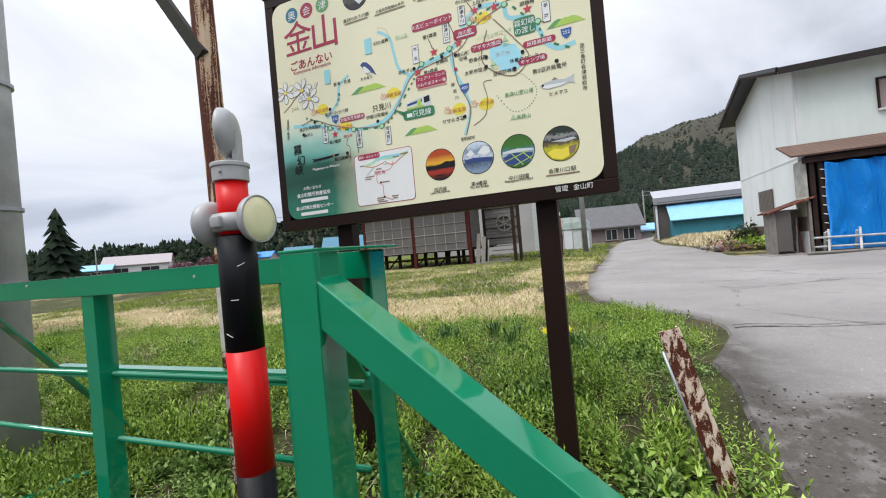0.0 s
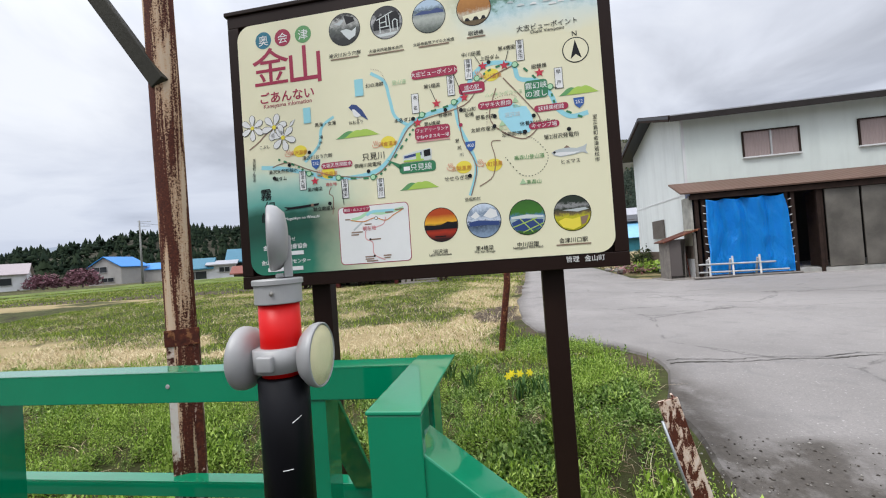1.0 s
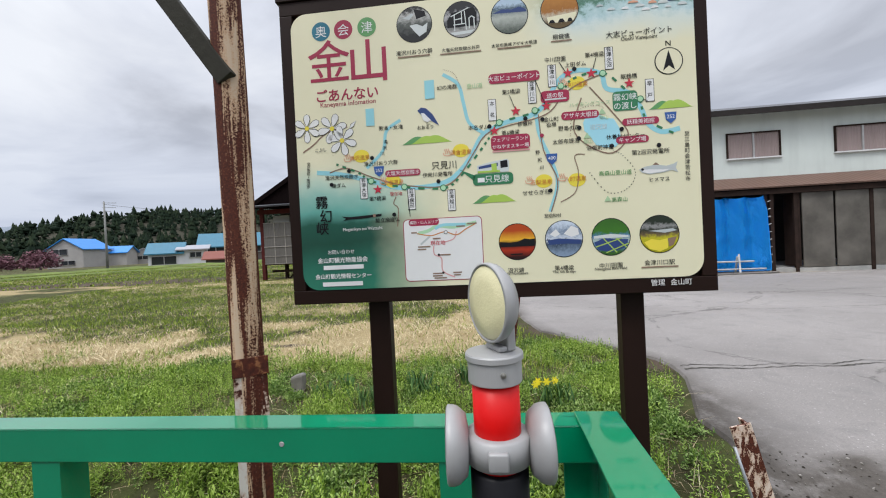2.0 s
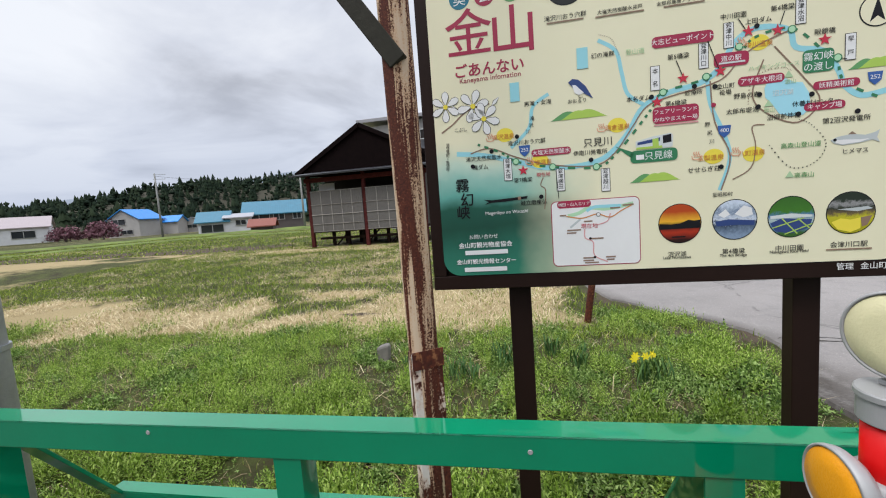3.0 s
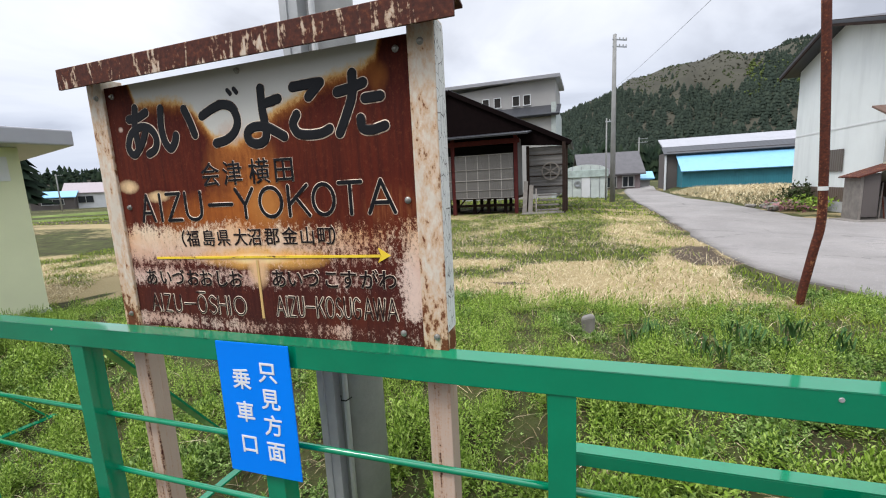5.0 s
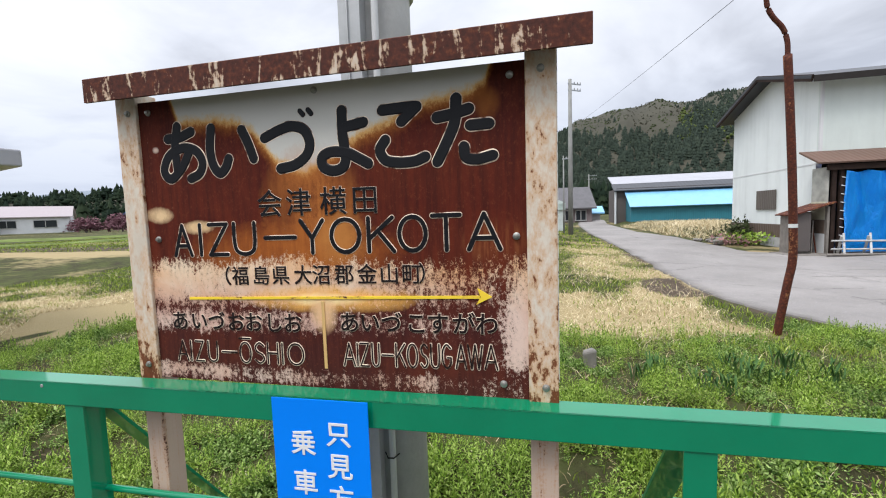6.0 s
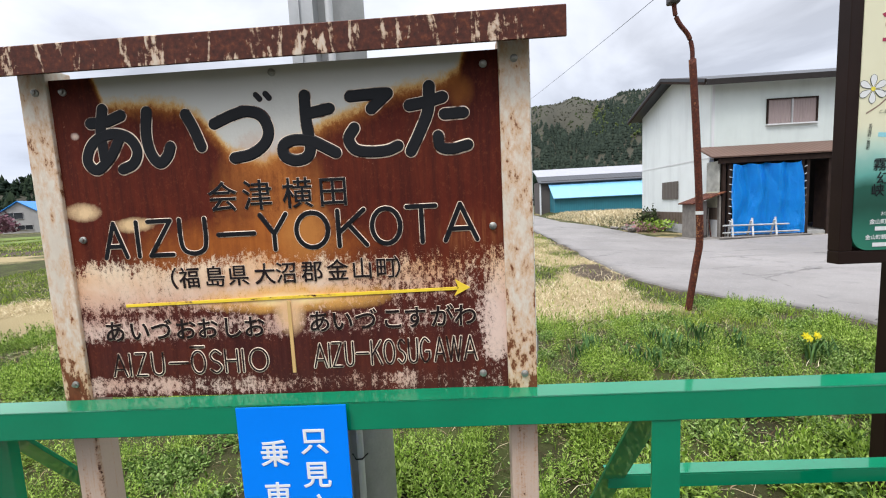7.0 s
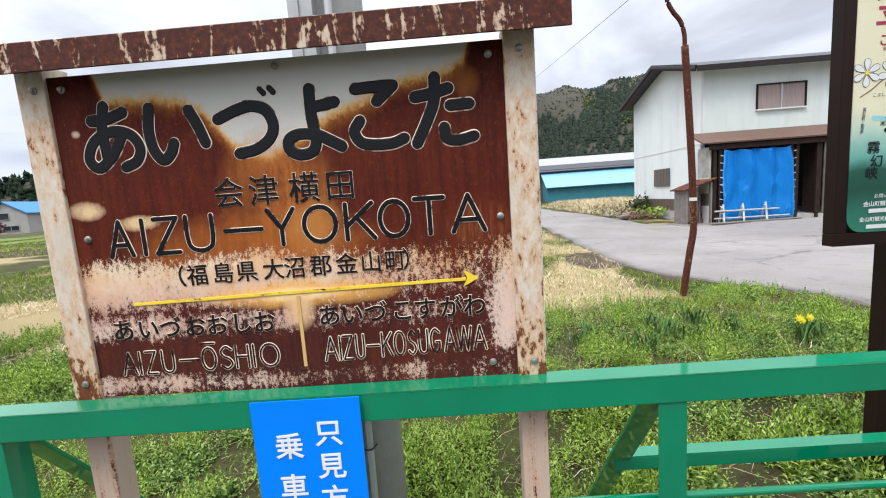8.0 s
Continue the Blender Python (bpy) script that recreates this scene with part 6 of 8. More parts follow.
def blossom(u, w, s, turn):
    """A large white magnolia flower with a dark outline and a yellow eye."""
    for k in range(6):
        a = k * math.pi / 3 + turn
        c, n_ = Vector((math.cos(a), math.sin(a))), Vector((-math.sin(a), math.cos(a)))
        for inset, m_, ly in ((0.0, BLACKINK, 2), (0.0022, M_WHITE, 3)):
            ps = [c * (s * r_ + (inset if r_ < 0.2 else -inset if r_ > 0.95 else 0)) + n_ * (s * ww - inset * (1 if ww > 0 else -1 if ww < 0 else 0)) for r_, ww in ((0.08, 0.0), (0.35, 0.16), (0.65, 0.25), (0.88, 0.19), (1.0, 0.0), (0.88, -0.19), (0.65, -0.25), (0.35, -0.16))]
            shape([(u + p.x, w + p.y) for p in ps], m_, ly + 2 * (k % 2))
    disc(u, w, s * 0.15, M_YELLOW, 8)


def leaf_sprig(u, w, s, turn):
    c, n_ = Vector((math.cos(turn), math.sin(turn))), Vector((-math.sin(turn), math.cos(turn)))
    for k, m_, ly in ((1.0, BLACKINK, 2), (0.72, M_WHITE, 3)):
        shape([(u + (c * s * r_ + n_ * s * ww * k).x, w + (c * s * r_ + n_ * s * ww * k).y) for r_, ww in ((0, 0), (0.4, 0.2), (1, 0), (0.4, -0.2))], m_, ly)



shape([(0.382, 0.687), (0.393, 0.711), (0.422, 0.703), (0.447, 0.714), (0.473, 0.698), (0.499, 0.694), (0.521, 0.653), (0.523, 0.607), (0.503, 0.583), (0.464, 0.582), (0.428, 0.595), (0.407, 0.63), (0.385, 0.655)], M_LAKE, 1)
words("沼沢湖", 0.439, 0.658, 0.022, M_PALE, 4)
disc(0.357, 0.902, 0.0085, BLACKINK, 6)
disc(0.366, 0.668, 0.0085, BLACKINK, 6)
disc(0.527, 0.65, 0.0085, BLACKINK, 6)
disc(0.362, 0.626, 0.0085, BLACKINK, 6)
disc(0.157, 0.722, 0.0085, BLACKINK, 6)
disc(0.224, 0.713, 0.0085, BLACKINK, 6)
disc(0.012, 0.702, 0.0085, BLACKINK, 6)
disc(0.219, 0.649, 0.008, M_CRIMSON, 6)
disc(-0.484, 0.609, 0.0085, BLACKINK, 6)
disc(-0.587, 0.561, 0.0085, BLACKINK, 6)
disc(-0.666, 0.508, 0.0085, BLACKINK, 6)
disc(-0.208, 0.493, 0.0085, BLACKINK, 6)
disc(-0.401, 0.366, 0.0085, BLACKINK, 6)
disc(0.243, 0.426, 0.0085, BLACKINK, 6)
disc(0.664, 0.577, 0.0085, BLACKINK, 6)
disc(0.487, 0.587, 0.0085, BLACKINK, 6)
ribbon([(0.098, 0.82), (0.119, 0.762)], 0.0028, BLACKINK, 5)
ribbon([(0.202, 0.874), (0.237, 0.773)], 0.0028, BLACKINK, 5)
ribbon([(0.299, 0.935), (0.324, 0.891)], 0.0028, BLACKINK, 5)
ribbon([(0.442, 0.939), (0.428, 0.895)], 0.0028, BLACKINK, 5)
ribbon([(-0.34, 0.464), (-0.334, 0.354)], 0.0028, BLACKINK, 5)
ribbon([(0.595, 0.764), (0.629, 0.754)], 0.0028, BLACKINK, 5)
shape([(-0.118, 0.534), (-0.052, 0.505), (-0.06, 0.484)], M_DARKGREEN, 3)
shape([(-0.282, 0.79), (-0.266, 0.802), (-0.245, 0.797), (-0.219, 0.771), (-0.193, 0.722), (-0.225, 0.744), (-0.254, 0.751), (-0.269, 0.775)], M_NAVY, 3)
shape([(-0.267, 0.779), (-0.255, 0.778), (-0.225, 0.746), (-0.242, 0.74), (-0.259, 0.748)], M_WHITE, 4)
ribbon([(-0.242, 0.742), (-0.244, 0.732), (-0.23, 0.731)], 0.002, BLACKINK, 4)
words("おおるり", -0.251, 0.713, 0.018, BLACKINK, 5)
words("こぶし", -0.706, 0.652, 0.018, BLACKINK, 5)
words("ヒメマス", 0.66, 0.437, 0.02, BLACKINK, 5)
shape([(0.586, 0.486), (0.607, 0.496), (0.65, 0.502), (0.689, 0.495), (0.715, 0.501), (0.73, 0.509), (0.723, 0.484), (0.732, 0.467), (0.71, 0.477), (0.675, 0.47), (0.623, 0.466), (0.597, 0.474)], M_GREY, 2)
shape([(0.598, 0.484), (0.624, 0.485), (0.676, 0.481), (0.702, 0.482), (0.676, 0.473), (0.623, 0.469), (0.602, 0.475)], M_WHITE, 3)
shape([(0.637, 0.501), (0.65, 0.511), (0.663, 0.5)], M_ROAD, 3)
disc(0.599, 0.486, 0.005, BLACKINK, 5)
shape([(-0.047, 0.545), (0.012, 0.558), (0.077, 0.566), (0.084, 0.556), (0.081, 0.515), (0.047, 0.513), (-0.045, 0.515)], M_PALE, 3)
shape([(-0.04, 0.541), (0.039, 0.553), (0.038, 0.539), (-0.04, 0.531)], M_NAVY, 4)
shape([(0.048, 0.558), (0.077, 0.562), (0.078, 0.533), (0.049, 0.53)], BLACKINK, 4)
shape([(-0.044, 0.523), (0.045, 0.523), (0.047, 0.514), (-0.045, 0.515)], M_LIME, 4)
shape([(0.012, 0.549), (0.033, 0.551), (0.034, 0.52), (0.013, 0.52)], M_LIME, 5)
bar(-0.032, 0.486, 0.014, 0.009, WHITEINK)
shape([(-0.629, 0.37), (-0.594, 0.366), (-0.454, 0.373), (-0.457, 0.363), (-0.542, 0.357), (-0.599, 0.356), (-0.626, 0.35), (-0.61, 0.36)], BLACKINK, 4)
ribbon([(-0.487, 0.373), (-0.486, 0.36)], 0.012, M_ROAD, 5)
words("登山道", -0.041, 0.864, 0.022, M_HIKE, 5)
words("ハイキングコース", 0.41, 0.753, 0.02, M_HIKE, 5)
words("惣山", 0.462, 0.695, 0.018, M_HIKE, 5)
words("惣山", 0.397, 0.605, 0.018, M_HIKE, 5)
shape([(0.442, 0.716), (0.47, 0.716), (0.456, 0.739)], M_HIKE, 4)
shape([(0.381, 0.624), (0.409, 0.624), (0.395, 0.647)], M_HIKE, 4)
shape([(0.449, 0.369), (0.477, 0.369), (0.463, 0.392)], M_HIKE, 4)
dashes([(0.331, 0.638), (0.339, 0.709), (0.383, 0.746), (0.441, 0.75), (0.465, 0.736)], 0.004, M_ROAD, 3)
dashes([(-0.166, 0.949), (-0.124, 0.931), (-0.106, 0.893), (-0.096, 0.864)], 0.004, M_ROAD, 3)
words("至昭和村", 0.247, 0.319, 0.017, BLACKINK, 5)
words("現在地", -0.389, 0.446, 0.018, M_RED, 5)
ribbon([(-0.39, 0.44), (-0.401, 0.411), (-0.383, 0.39), (-0.39, 0.315)], 0.004, M_ROAD, 2)
words("滝", -0.422, 0.666, 0.018, BLACKINK, 5)
words("沢", -0.427, 0.641, 0.018, BLACKINK, 5)
words("川", -0.439, 0.618, 0.018, BLACKINK, 5)
words("野", 0.199, 0.576, 0.018, BLACKINK, 5)
words("尻", 0.206, 0.545, 0.018, BLACKINK, 5)
words("川", 0.213, 0.514, 0.018, BLACKINK, 5)
words("至", -0.763, 0.596, 0.016, BLACKINK, 5)
words("只", -0.764, 0.583, 0.016, BLACKINK, 5)
words("見", -0.765, 0.569, 0.016, BLACKINK, 5)
words("町", -0.766, 0.555, 0.016, BLACKINK, 5)
words("・", -0.767, 0.541, 0.016, BLACKINK, 5)
words("魚", -0.768, 0.528, 0.016, BLACKINK, 5)
words("沼", -0.769, 0.514, 0.016, BLACKINK, 5)
words("市", -0.77, 0.5, 0.016, BLACKINK, 5)
onsen(-0.589, 0.61)
onsen(-0.439, 0.505)
onsen(-0.166, 0.604)
onsen(0.162, 0.468)
onsen(0.291, 0.471)
onsen(0.308, 0.851)
blossom(-0.762, 0.754, 0.062, 0.5)
blossom(-0.651, 0.745, 0.066, 0.2)
blossom(-0.61, 0.692, 0.066, 0.75)
leaf_sprig(-0.576, 0.739, 0.045, 0.8)
leaf_sprig(-0.707, 0.719, 0.05, 2.2)
ribbon([(-0.785, 0.653), (-0.735, 0.684), (-0.702, 0.712), (-0.664, 0.734), (-0.585, 0.748)], 0.006, M_ROAD, 1)
ribbon([(-0.303, 0.282), (-0.262, 0.29), (-0.222, 0.308), (-0.163, 0.301), (-0.114, 0.306), (-0.06, 0.316)], 0.014, M_MINT, 3)
ribbon([(-0.232, 0.297), (-0.202, 0.311), (-0.153, 0.311), (-0.104, 0.31)], 0.012, M_RIVER, 4)
ribbon([(-0.308, 0.281), (-0.249, 0.27), (-0.193, 0.283), (-0.145, 0.268), (-0.105, 0.29), (-0.065, 0.31)], 0.004, M_ORANGE, 5)
ribbon([(-0.241, 0.227), (-0.24, 0.192), (-0.211, 0.174), (-0.207, 0.121), (-0.158, 0.094)], 0.0045, M_PINK, 5)
ribbon([(-0.196, 0.24), (-0.156, 0.253), (-0.144, 0.283)], 0.004, M_PINK, 5)
ribbon([(-0.295, 0.235), (-0.254, 0.268)], 0.008, M_GREY, 4)
words("現在地", -0.223, 0.231, 0.021, M_RED, 6)
bar(-0.321, 0.285, 0.012, 0.0028, M_ROAD)
bar(-0.281, 0.225, 0.026, 0.0028, M_ROAD)
bar(-0.291, 0.214, 0.018, 0.0028, M_ROAD)
bar(-0.227, 0.257, 0.016, 0.0028, M_ROAD)
bar(-0.196, 0.188, 0.024, 0.0028, M_ROAD)
bar(-0.23, 0.112, 0.02, 0.0028, M_ROAD)
bar(-0.23, 0.102, 0.02, 0.0028, M_ROAD)
bar(-0.218, 0.093, 0.026, 0.0028, M_ROAD)
bar(-0.147, 0.113, 0.018, 0.0028, M_ROAD)
bar(-0.148, 0.103, 0.014, 0.0028, M_ROAD)
bar(-0.126, 0.303, 0.018, 0.0028, M_ROAD)
bar(-0.089, 0.311, 0.01, 0.0028, M_ROAD)
bar(-0.069, 0.312, 0.01, 0.0028, M_ROAD)
disc(-0.221, 0.189, 0.005, BLACKINK, 6)
disc(-0.206, 0.114, 0.005, BLACKINK, 6)
disc(-0.188, 0.281, 0.008, BLACKINK, 5)
disc(-0.188, 0.281, 0.006, M_WHITE, 6)
bar(0.279, 0.79, 0.042, 0.003, M_PALE)
bar(0.094, 0.597, 0.075, 0.0025, M_PINK)
words("管理", 0.639, 0.030, 0.027, WHITEINK, 0)
words("金山町", 0.726, 0.030, 0.027, WHITEINK, 0)
shape([(-0.297, 1.143), (-0.267, 1.147), (-0.242, 1.135), (-0.221, 1.149), (-0.227, 1.112), (-0.257, 1.095), (-0.277, 1.117), (-0.289, 1.133)], M_PALE, 2)
shape([(-0.327, 1.177), (-0.297, 1.167), (-0.277, 1.187), (-0.287, 1.193), (-0.307, 1.181)], M_GREY, 2)
shape([(-0.267, 1.167), (-0.227, 1.177), (-0.232, 1.197), (-0.277, 1.209)], BLACKINK, 2)
shape([(-0.13, 1.096), (-0.03, 1.1), (-0.045, 1.088), (-0.11, 1.084)], M_PALE, 2)
shape([(-0.14, 1.146), (-0.14, 1.116), (-0.02, 1.116), (-0.018, 1.166), (-0.03, 1.191), (-0.12, 1.176)], BLACKINK, 2)
ribbon([(-0.125, 1.161), (-0.05, 1.191)], 0.004, M_PALE, 4)
ribbon([(-0.11, 1.166), (-0.11, 1.101)], 0.004, M_PALE, 4)
ribbon([(-0.08, 1.176), (-0.08, 1.126)], 0.004, M_PALE, 4)
ribbon([(-0.068, 1.18), (-0.062, 1.101)], 0.004, M_PALE, 4)
ribbon([(-0.115, 1.126), (-0.068, 1.128)], 0.004, M_PALE, 4)
ribbon([(-0.112, 1.146), (-0.08, 1.15)], 0.004, M_PALE, 4)
ribbon([(-0.05, 1.146), (-0.05, 1.106)], 0.004, M_PALE, 4)
ribbon([(-0.03, 1.146), (-0.03, 1.106)], 0.004, M_PALE, 4)
ribbon([(-0.052, 1.146), (-0.04, 1.156)], 0.004, M_PALE, 4)
ribbon([(-0.04, 1.156), (-0.026, 1.146)], 0.004, M_PALE, 4)
shape([(0.045, 1.154), (0.083, 1.168), (0.123, 1.164), (0.153, 1.172), (0.179, 1.16), (0.181, 1.15)], M_NAVY, 2)
shape([(0.26, 1.116), (0.374, 1.128), (0.372, 1.112), (0.36, 1.092), (0.265, 1.092)], M_CREAM, 2)
shape([(0.266, 1.092), (0.274, 1.104), (0.284, 1.104), (0.292, 1.092)], BLACKINK, 4)
shape([(0.302, 1.092), (0.31, 1.106), (0.322, 1.106), (0.33, 1.092)], BLACKINK, 4)
shape([(0.338, 1.092), (0.344, 1.106), (0.354, 1.106), (0.36, 1.092)], BLACKINK, 4)
shape([(0.031, 0.229), (0.072, 0.225), (0.102, 0.227), (0.132, 0.239), (0.152, 0.235), (0.173, 0.237), (0.171, 0.207), (0.033, 0.207)], BLACKINK, 2)
shape([(0.072, 0.179), (0.122, 0.179), (0.12, 0.174), (0.074, 0.174)], BLACKINK, 3)
shape([(0.222, 0.226), (0.267, 0.232), (0.327, 0.226), (0.353, 0.224), (0.351, 0.206), (0.297, 0.21), (0.227, 0.208)], M_NAVY, 2)
shape([(0.287, 0.25), (0.317, 0.28), (0.342, 0.27), (0.347, 0.245), (0.317, 0.236)], M_WHITE, 3)
shape([(0.232, 0.25), (0.257, 0.27), (0.272, 0.25), (0.252, 0.238)], M_WHITE, 3)
shape([(0.403, 0.208), (0.439, 0.224), (0.535, 0.216), (0.527, 0.186), (0.469, 0.168), (0.419, 0.178)], M_NAVY, 2)
shape([(0.403, 0.234), (0.469, 0.24), (0.535, 0.232), (0.535, 0.224), (0.403, 0.224)], M_PALE, 3)
ribbon([(0.409, 0.19), (0.509, 0.222)], 0.004, M_LIME, 4)
ribbon([(0.449, 0.166), (0.535, 0.2)], 0.004, M_LIME, 4)
ribbon([(0.439, 0.224), (0.489, 0.166)], 0.004, M_LIME, 4)
ribbon([(0.489, 0.222), (0.527, 0.184)], 0.004, M_LIME, 4)
shape([(0.594, 0.2), (0.622, 0.212), (0.652, 0.206), (0.682, 0.212), (0.682, 0.174), (0.652, 0.162), (0.612, 0.174)], M_YELLOW, 2)
shape([(0.612, 0.244), (0.702, 0.25), (0.718, 0.242), (0.672, 0.234)], M_GREY, 2)
shape([(0.682, 0.212), (0.716, 0.218), (0.702, 0.185), (0.686, 0.18)], M_ROAD, 3)
shape([(0.598, 1.121), (0.634, 1.121), (0.6304, 1.1282), (0.616, 1.133), (0.6016, 1.1288)], M_PALE, 3)
shape([(0.647, 1.129), (0.679, 1.129), (0.6758, 1.1362), (0.663, 1.141), (0.6502, 1.1368)], M_STEAM, 3)
shape([(0.681, 1.125), (0.721, 1.125), (0.717, 1.1334), (0.701, 1.139), (0.685, 1.1341)], M_PALE, 3)
shape([(0.571, 1.138), (0.611, 1.138), (0.607, 1.144), (0.591, 1.148), (0.575, 1.1445)], M_STEAM, 3)
shape([(0.621, 1.105), (0.653, 1.105), (0.6498, 1.111), (0.637, 1.115), (0.6242, 1.1115)], M_WHITE, 3)
shape([(0.546, 1.117), (0.574, 1.117), (0.5712, 1.123), (0.56, 1.127), (0.5488, 1.1235)], M_WHITE, 3)
shape([(0.719, 1.131), (0.759, 1.131), (0.755, 1.1382), (0.739, 1.143), (0.723, 1.1388)], M_NAVY, 3)
shape([(0.754, 1.112), (0.79, 1.112), (0.7864, 1.1192), (0.772, 1.124), (0.7576, 1.1198)], M_PALE, 3)
shape([(0.492, 1.119), (0.524, 1.119), (0.5208, 1.125), (0.508, 1.129), (0.4952, 1.1255)], M_PALE, 3)
shape([(0.657, 1.11), (0.685, 1.11), (0.6822, 1.116), (0.671, 1.12), (0.6598, 1.1165)], M_WHITE, 3)
shape([(0.451, 1.138), (0.479, 1.138), (0.4762, 1.1428), (0.465, 1.146), (0.4538, 1.1432)], M_GREY, 3)
shape([(0.709, 1.107), (0.733, 1.107), (0.7306, 1.1118), (0.721, 1.115), (0.7114, 1.1122)], M_PALE, 3)
shape([(0.746, 1.138), (0.774, 1.138), (0.7712, 1.144), (0.76, 1.148), (0.7488, 1.1445)], M_STEAM, 3)


# ---- black and red marker post ----
mp = thing("marker_post", 0.224, 0.9, -0.35, 0, "black and red banded marker post with round reflectors", "marker post")
zz = 0.35
part("lower_black_band", lathe([(0.042, 0.0), (0.042, 0.455 + zz)], 28), BLACKBAND, mp, "", True)
part("red_sleeve", lathe([(0.0421, 0.4555 + zz), (0.0425, 0.7365 + zz)], 28), REDBAND, mp, "glossy red sleeve", True)
part("black_sleeve", lathe([(0.042, 0.737 + zz), (0.0425, 1.0 + zz), (0.036, 1.004 + zz)], 28), BLACKBAND, mp, "black sleeve with white scratches", True)
part("upper_red_band", lathe([(0.0345, 1.0045 + zz), (0.0345, 1.128 + zz)], 28), REDBAND, mp, "", True)
b = lathe([(0.0385, 1.1285 + zz), (0.0395, 1.130 + zz), (0.0395, 1.160 + zz), (0.0425, 1.162 + zz), (0.0425, 1.169 + zz), (0.041, 1.171 + zz), (0.001, 1.172 + zz)], 64)
part("cap", b, CASTGREY, mp, "grey ring cap with a flat flange")
b = box(-0.026, -0.012, -0.02, 0.02, 1.1725 + zz, 1.245 + zz, 0.002, None, Matrix.Rotation(radians(-150), 4, "Z"))
box(-0.0115, 0.002, -0.02, 0.02, 1.1725 + zz, 1.180 + zz, 0.002, b, Matrix.Rotation(radians(-150), 4, "Z"))
part("bracket", b, CASTGREY, mp, "grey bracket plate behind the lens")
part("rivet", lathe([(0.004, 0), (0.004, 0.002), (0.001, 0.003)], 10, None, Matrix.Translation((0.012, -0.0385, 1.147 + zz)) @ Matrix.Rotation(math.pi / 2, 4, "X")), STEEL, mp)
b = lathe([(0.037, 1.012 + zz), (0.0475, 1.014 + zz), (0.0475, 1.052 + zz), (0.037, 1.054 + zz)], 28)
box(-0.058, 0.058, -0.014, 0.014, 1.018 + zz, 1.048 + zz, 0.003, b)
box(-0.014, 0.014, -0.056, -0.044, 1.02 + zz, 1.046 + zz, 0.003, b)
part("clamp", b, CASTGREY, mp, "grey clamp ring", True)


def reflector(cx, cy, cz, az, r, lens):
    """A round reflector whose lens faces the azimuth az (degrees from +x)."""
    m = Matrix.Translation((cx, cy, cz)) @ Matrix.Rotation(radians(az), 4, "Z") @ Matrix.Rotation(math.pi / 2, 4, "Y")
    h = part("reflector", lathe([(r * 0.35, -0.022), (r * 0.8, -0.018), (r, -0.006), (r * 1.04, 0.002), (r * 1.04, 0.009), (r * 0.985, 0.011), (r * 0.975, 0.007)], 36, None, m), CASTGREY, mp, "round grey reflector housing", True)
    part("lens", lathe([(r * 0.975, 0.0065), (r * 0.94, 0.0095), (r * 0.5, 0.0125), (0.002, 0.0135)], 36, None, m), lens, h, "", True)


reflector(0.0, 0.0, 1.243 + zz, -150, 0.056, LENSCREAM)
reflector(0.064, 0.004, 1.035 + zz, 4, 0.053, LENSCREAM)
reflector(-0.064, -0.004, 1.035 + zz, 184, 0.053, LENSORANGE)
for k in range(3):
    a = -1.7 + k * 0.45
    part("scratch", tube([(0.0426 * math.cos(a + q * 0.2), 0.0426 * math.sin(a + q * 0.2), zz + 0.78 + 0.075 * k + 0.004 * q * (k - 1)) for q in range(3)], 0.0007, 5), WHITEINK, mp)

# ---- leaning rusted lamp pole beside the map ----
lp = thing("lamp_pole", -0.584, 1.552, -0.35, 0, "rusted angle-steel pole with flaking cream paint and a leaning strut", "pole")
b = tube([(0.0, 0, 0), (0.0, 0, 1.0), (-0.012, 0, 2.2), (-0.03, 0, 3.4), (-0.05, 0, 4.6)], 0.050, 14)
b.transform(Matrix.Rotation(radians(35), 4, "Z") @ Matrix.Diagonal((1, 0.62, 1, 1)))
part("shaft", b, POLERUST, lp, "", True)
b = prism([(-0.05, -0.026), (0.05, -0.026), (0.05, 0.026), (0.044, 0.026), (0.044, -0.02), (-0.044, -0.02), (-0.044, 0.026), (-0.05, 0.026)], 0.0, 1.335)
b.transform(Matrix.Rotation(radians(35), 4, "Z") @ Matrix.Rotation(math.pi / 2, 4, "X") @ Matrix.Diagonal((1, 1, -1, 1)))
part("socket", b, rusty_paint("socket_flaking_white", (0.72, 0.66, 0.6), 0.5, (1, 1, 0.35), 14), lp, "flaking square socket")
b = box(-0.054, 0.054, -0.031, -0.0265, 1.285, 1.345, 0.001)
b.transform(Matrix.Rotation(radians(35), 4, "Z"))
part("socket_lip", b, BARERUST, lp, "rusted lip of the socket")
part("strut", beam((0.0, -0.036, 2.24), (-0.60, -0.036, 3.10), 0.03, 0.058, 0.003, None, (0.82, 0, 0.57)), plain("grey_olive_strut", (0.036, 0.034, 0.026), 0.7, 0, 12, 0.35, 0.3, 0.15), lp, "grey-painted slanting strut")

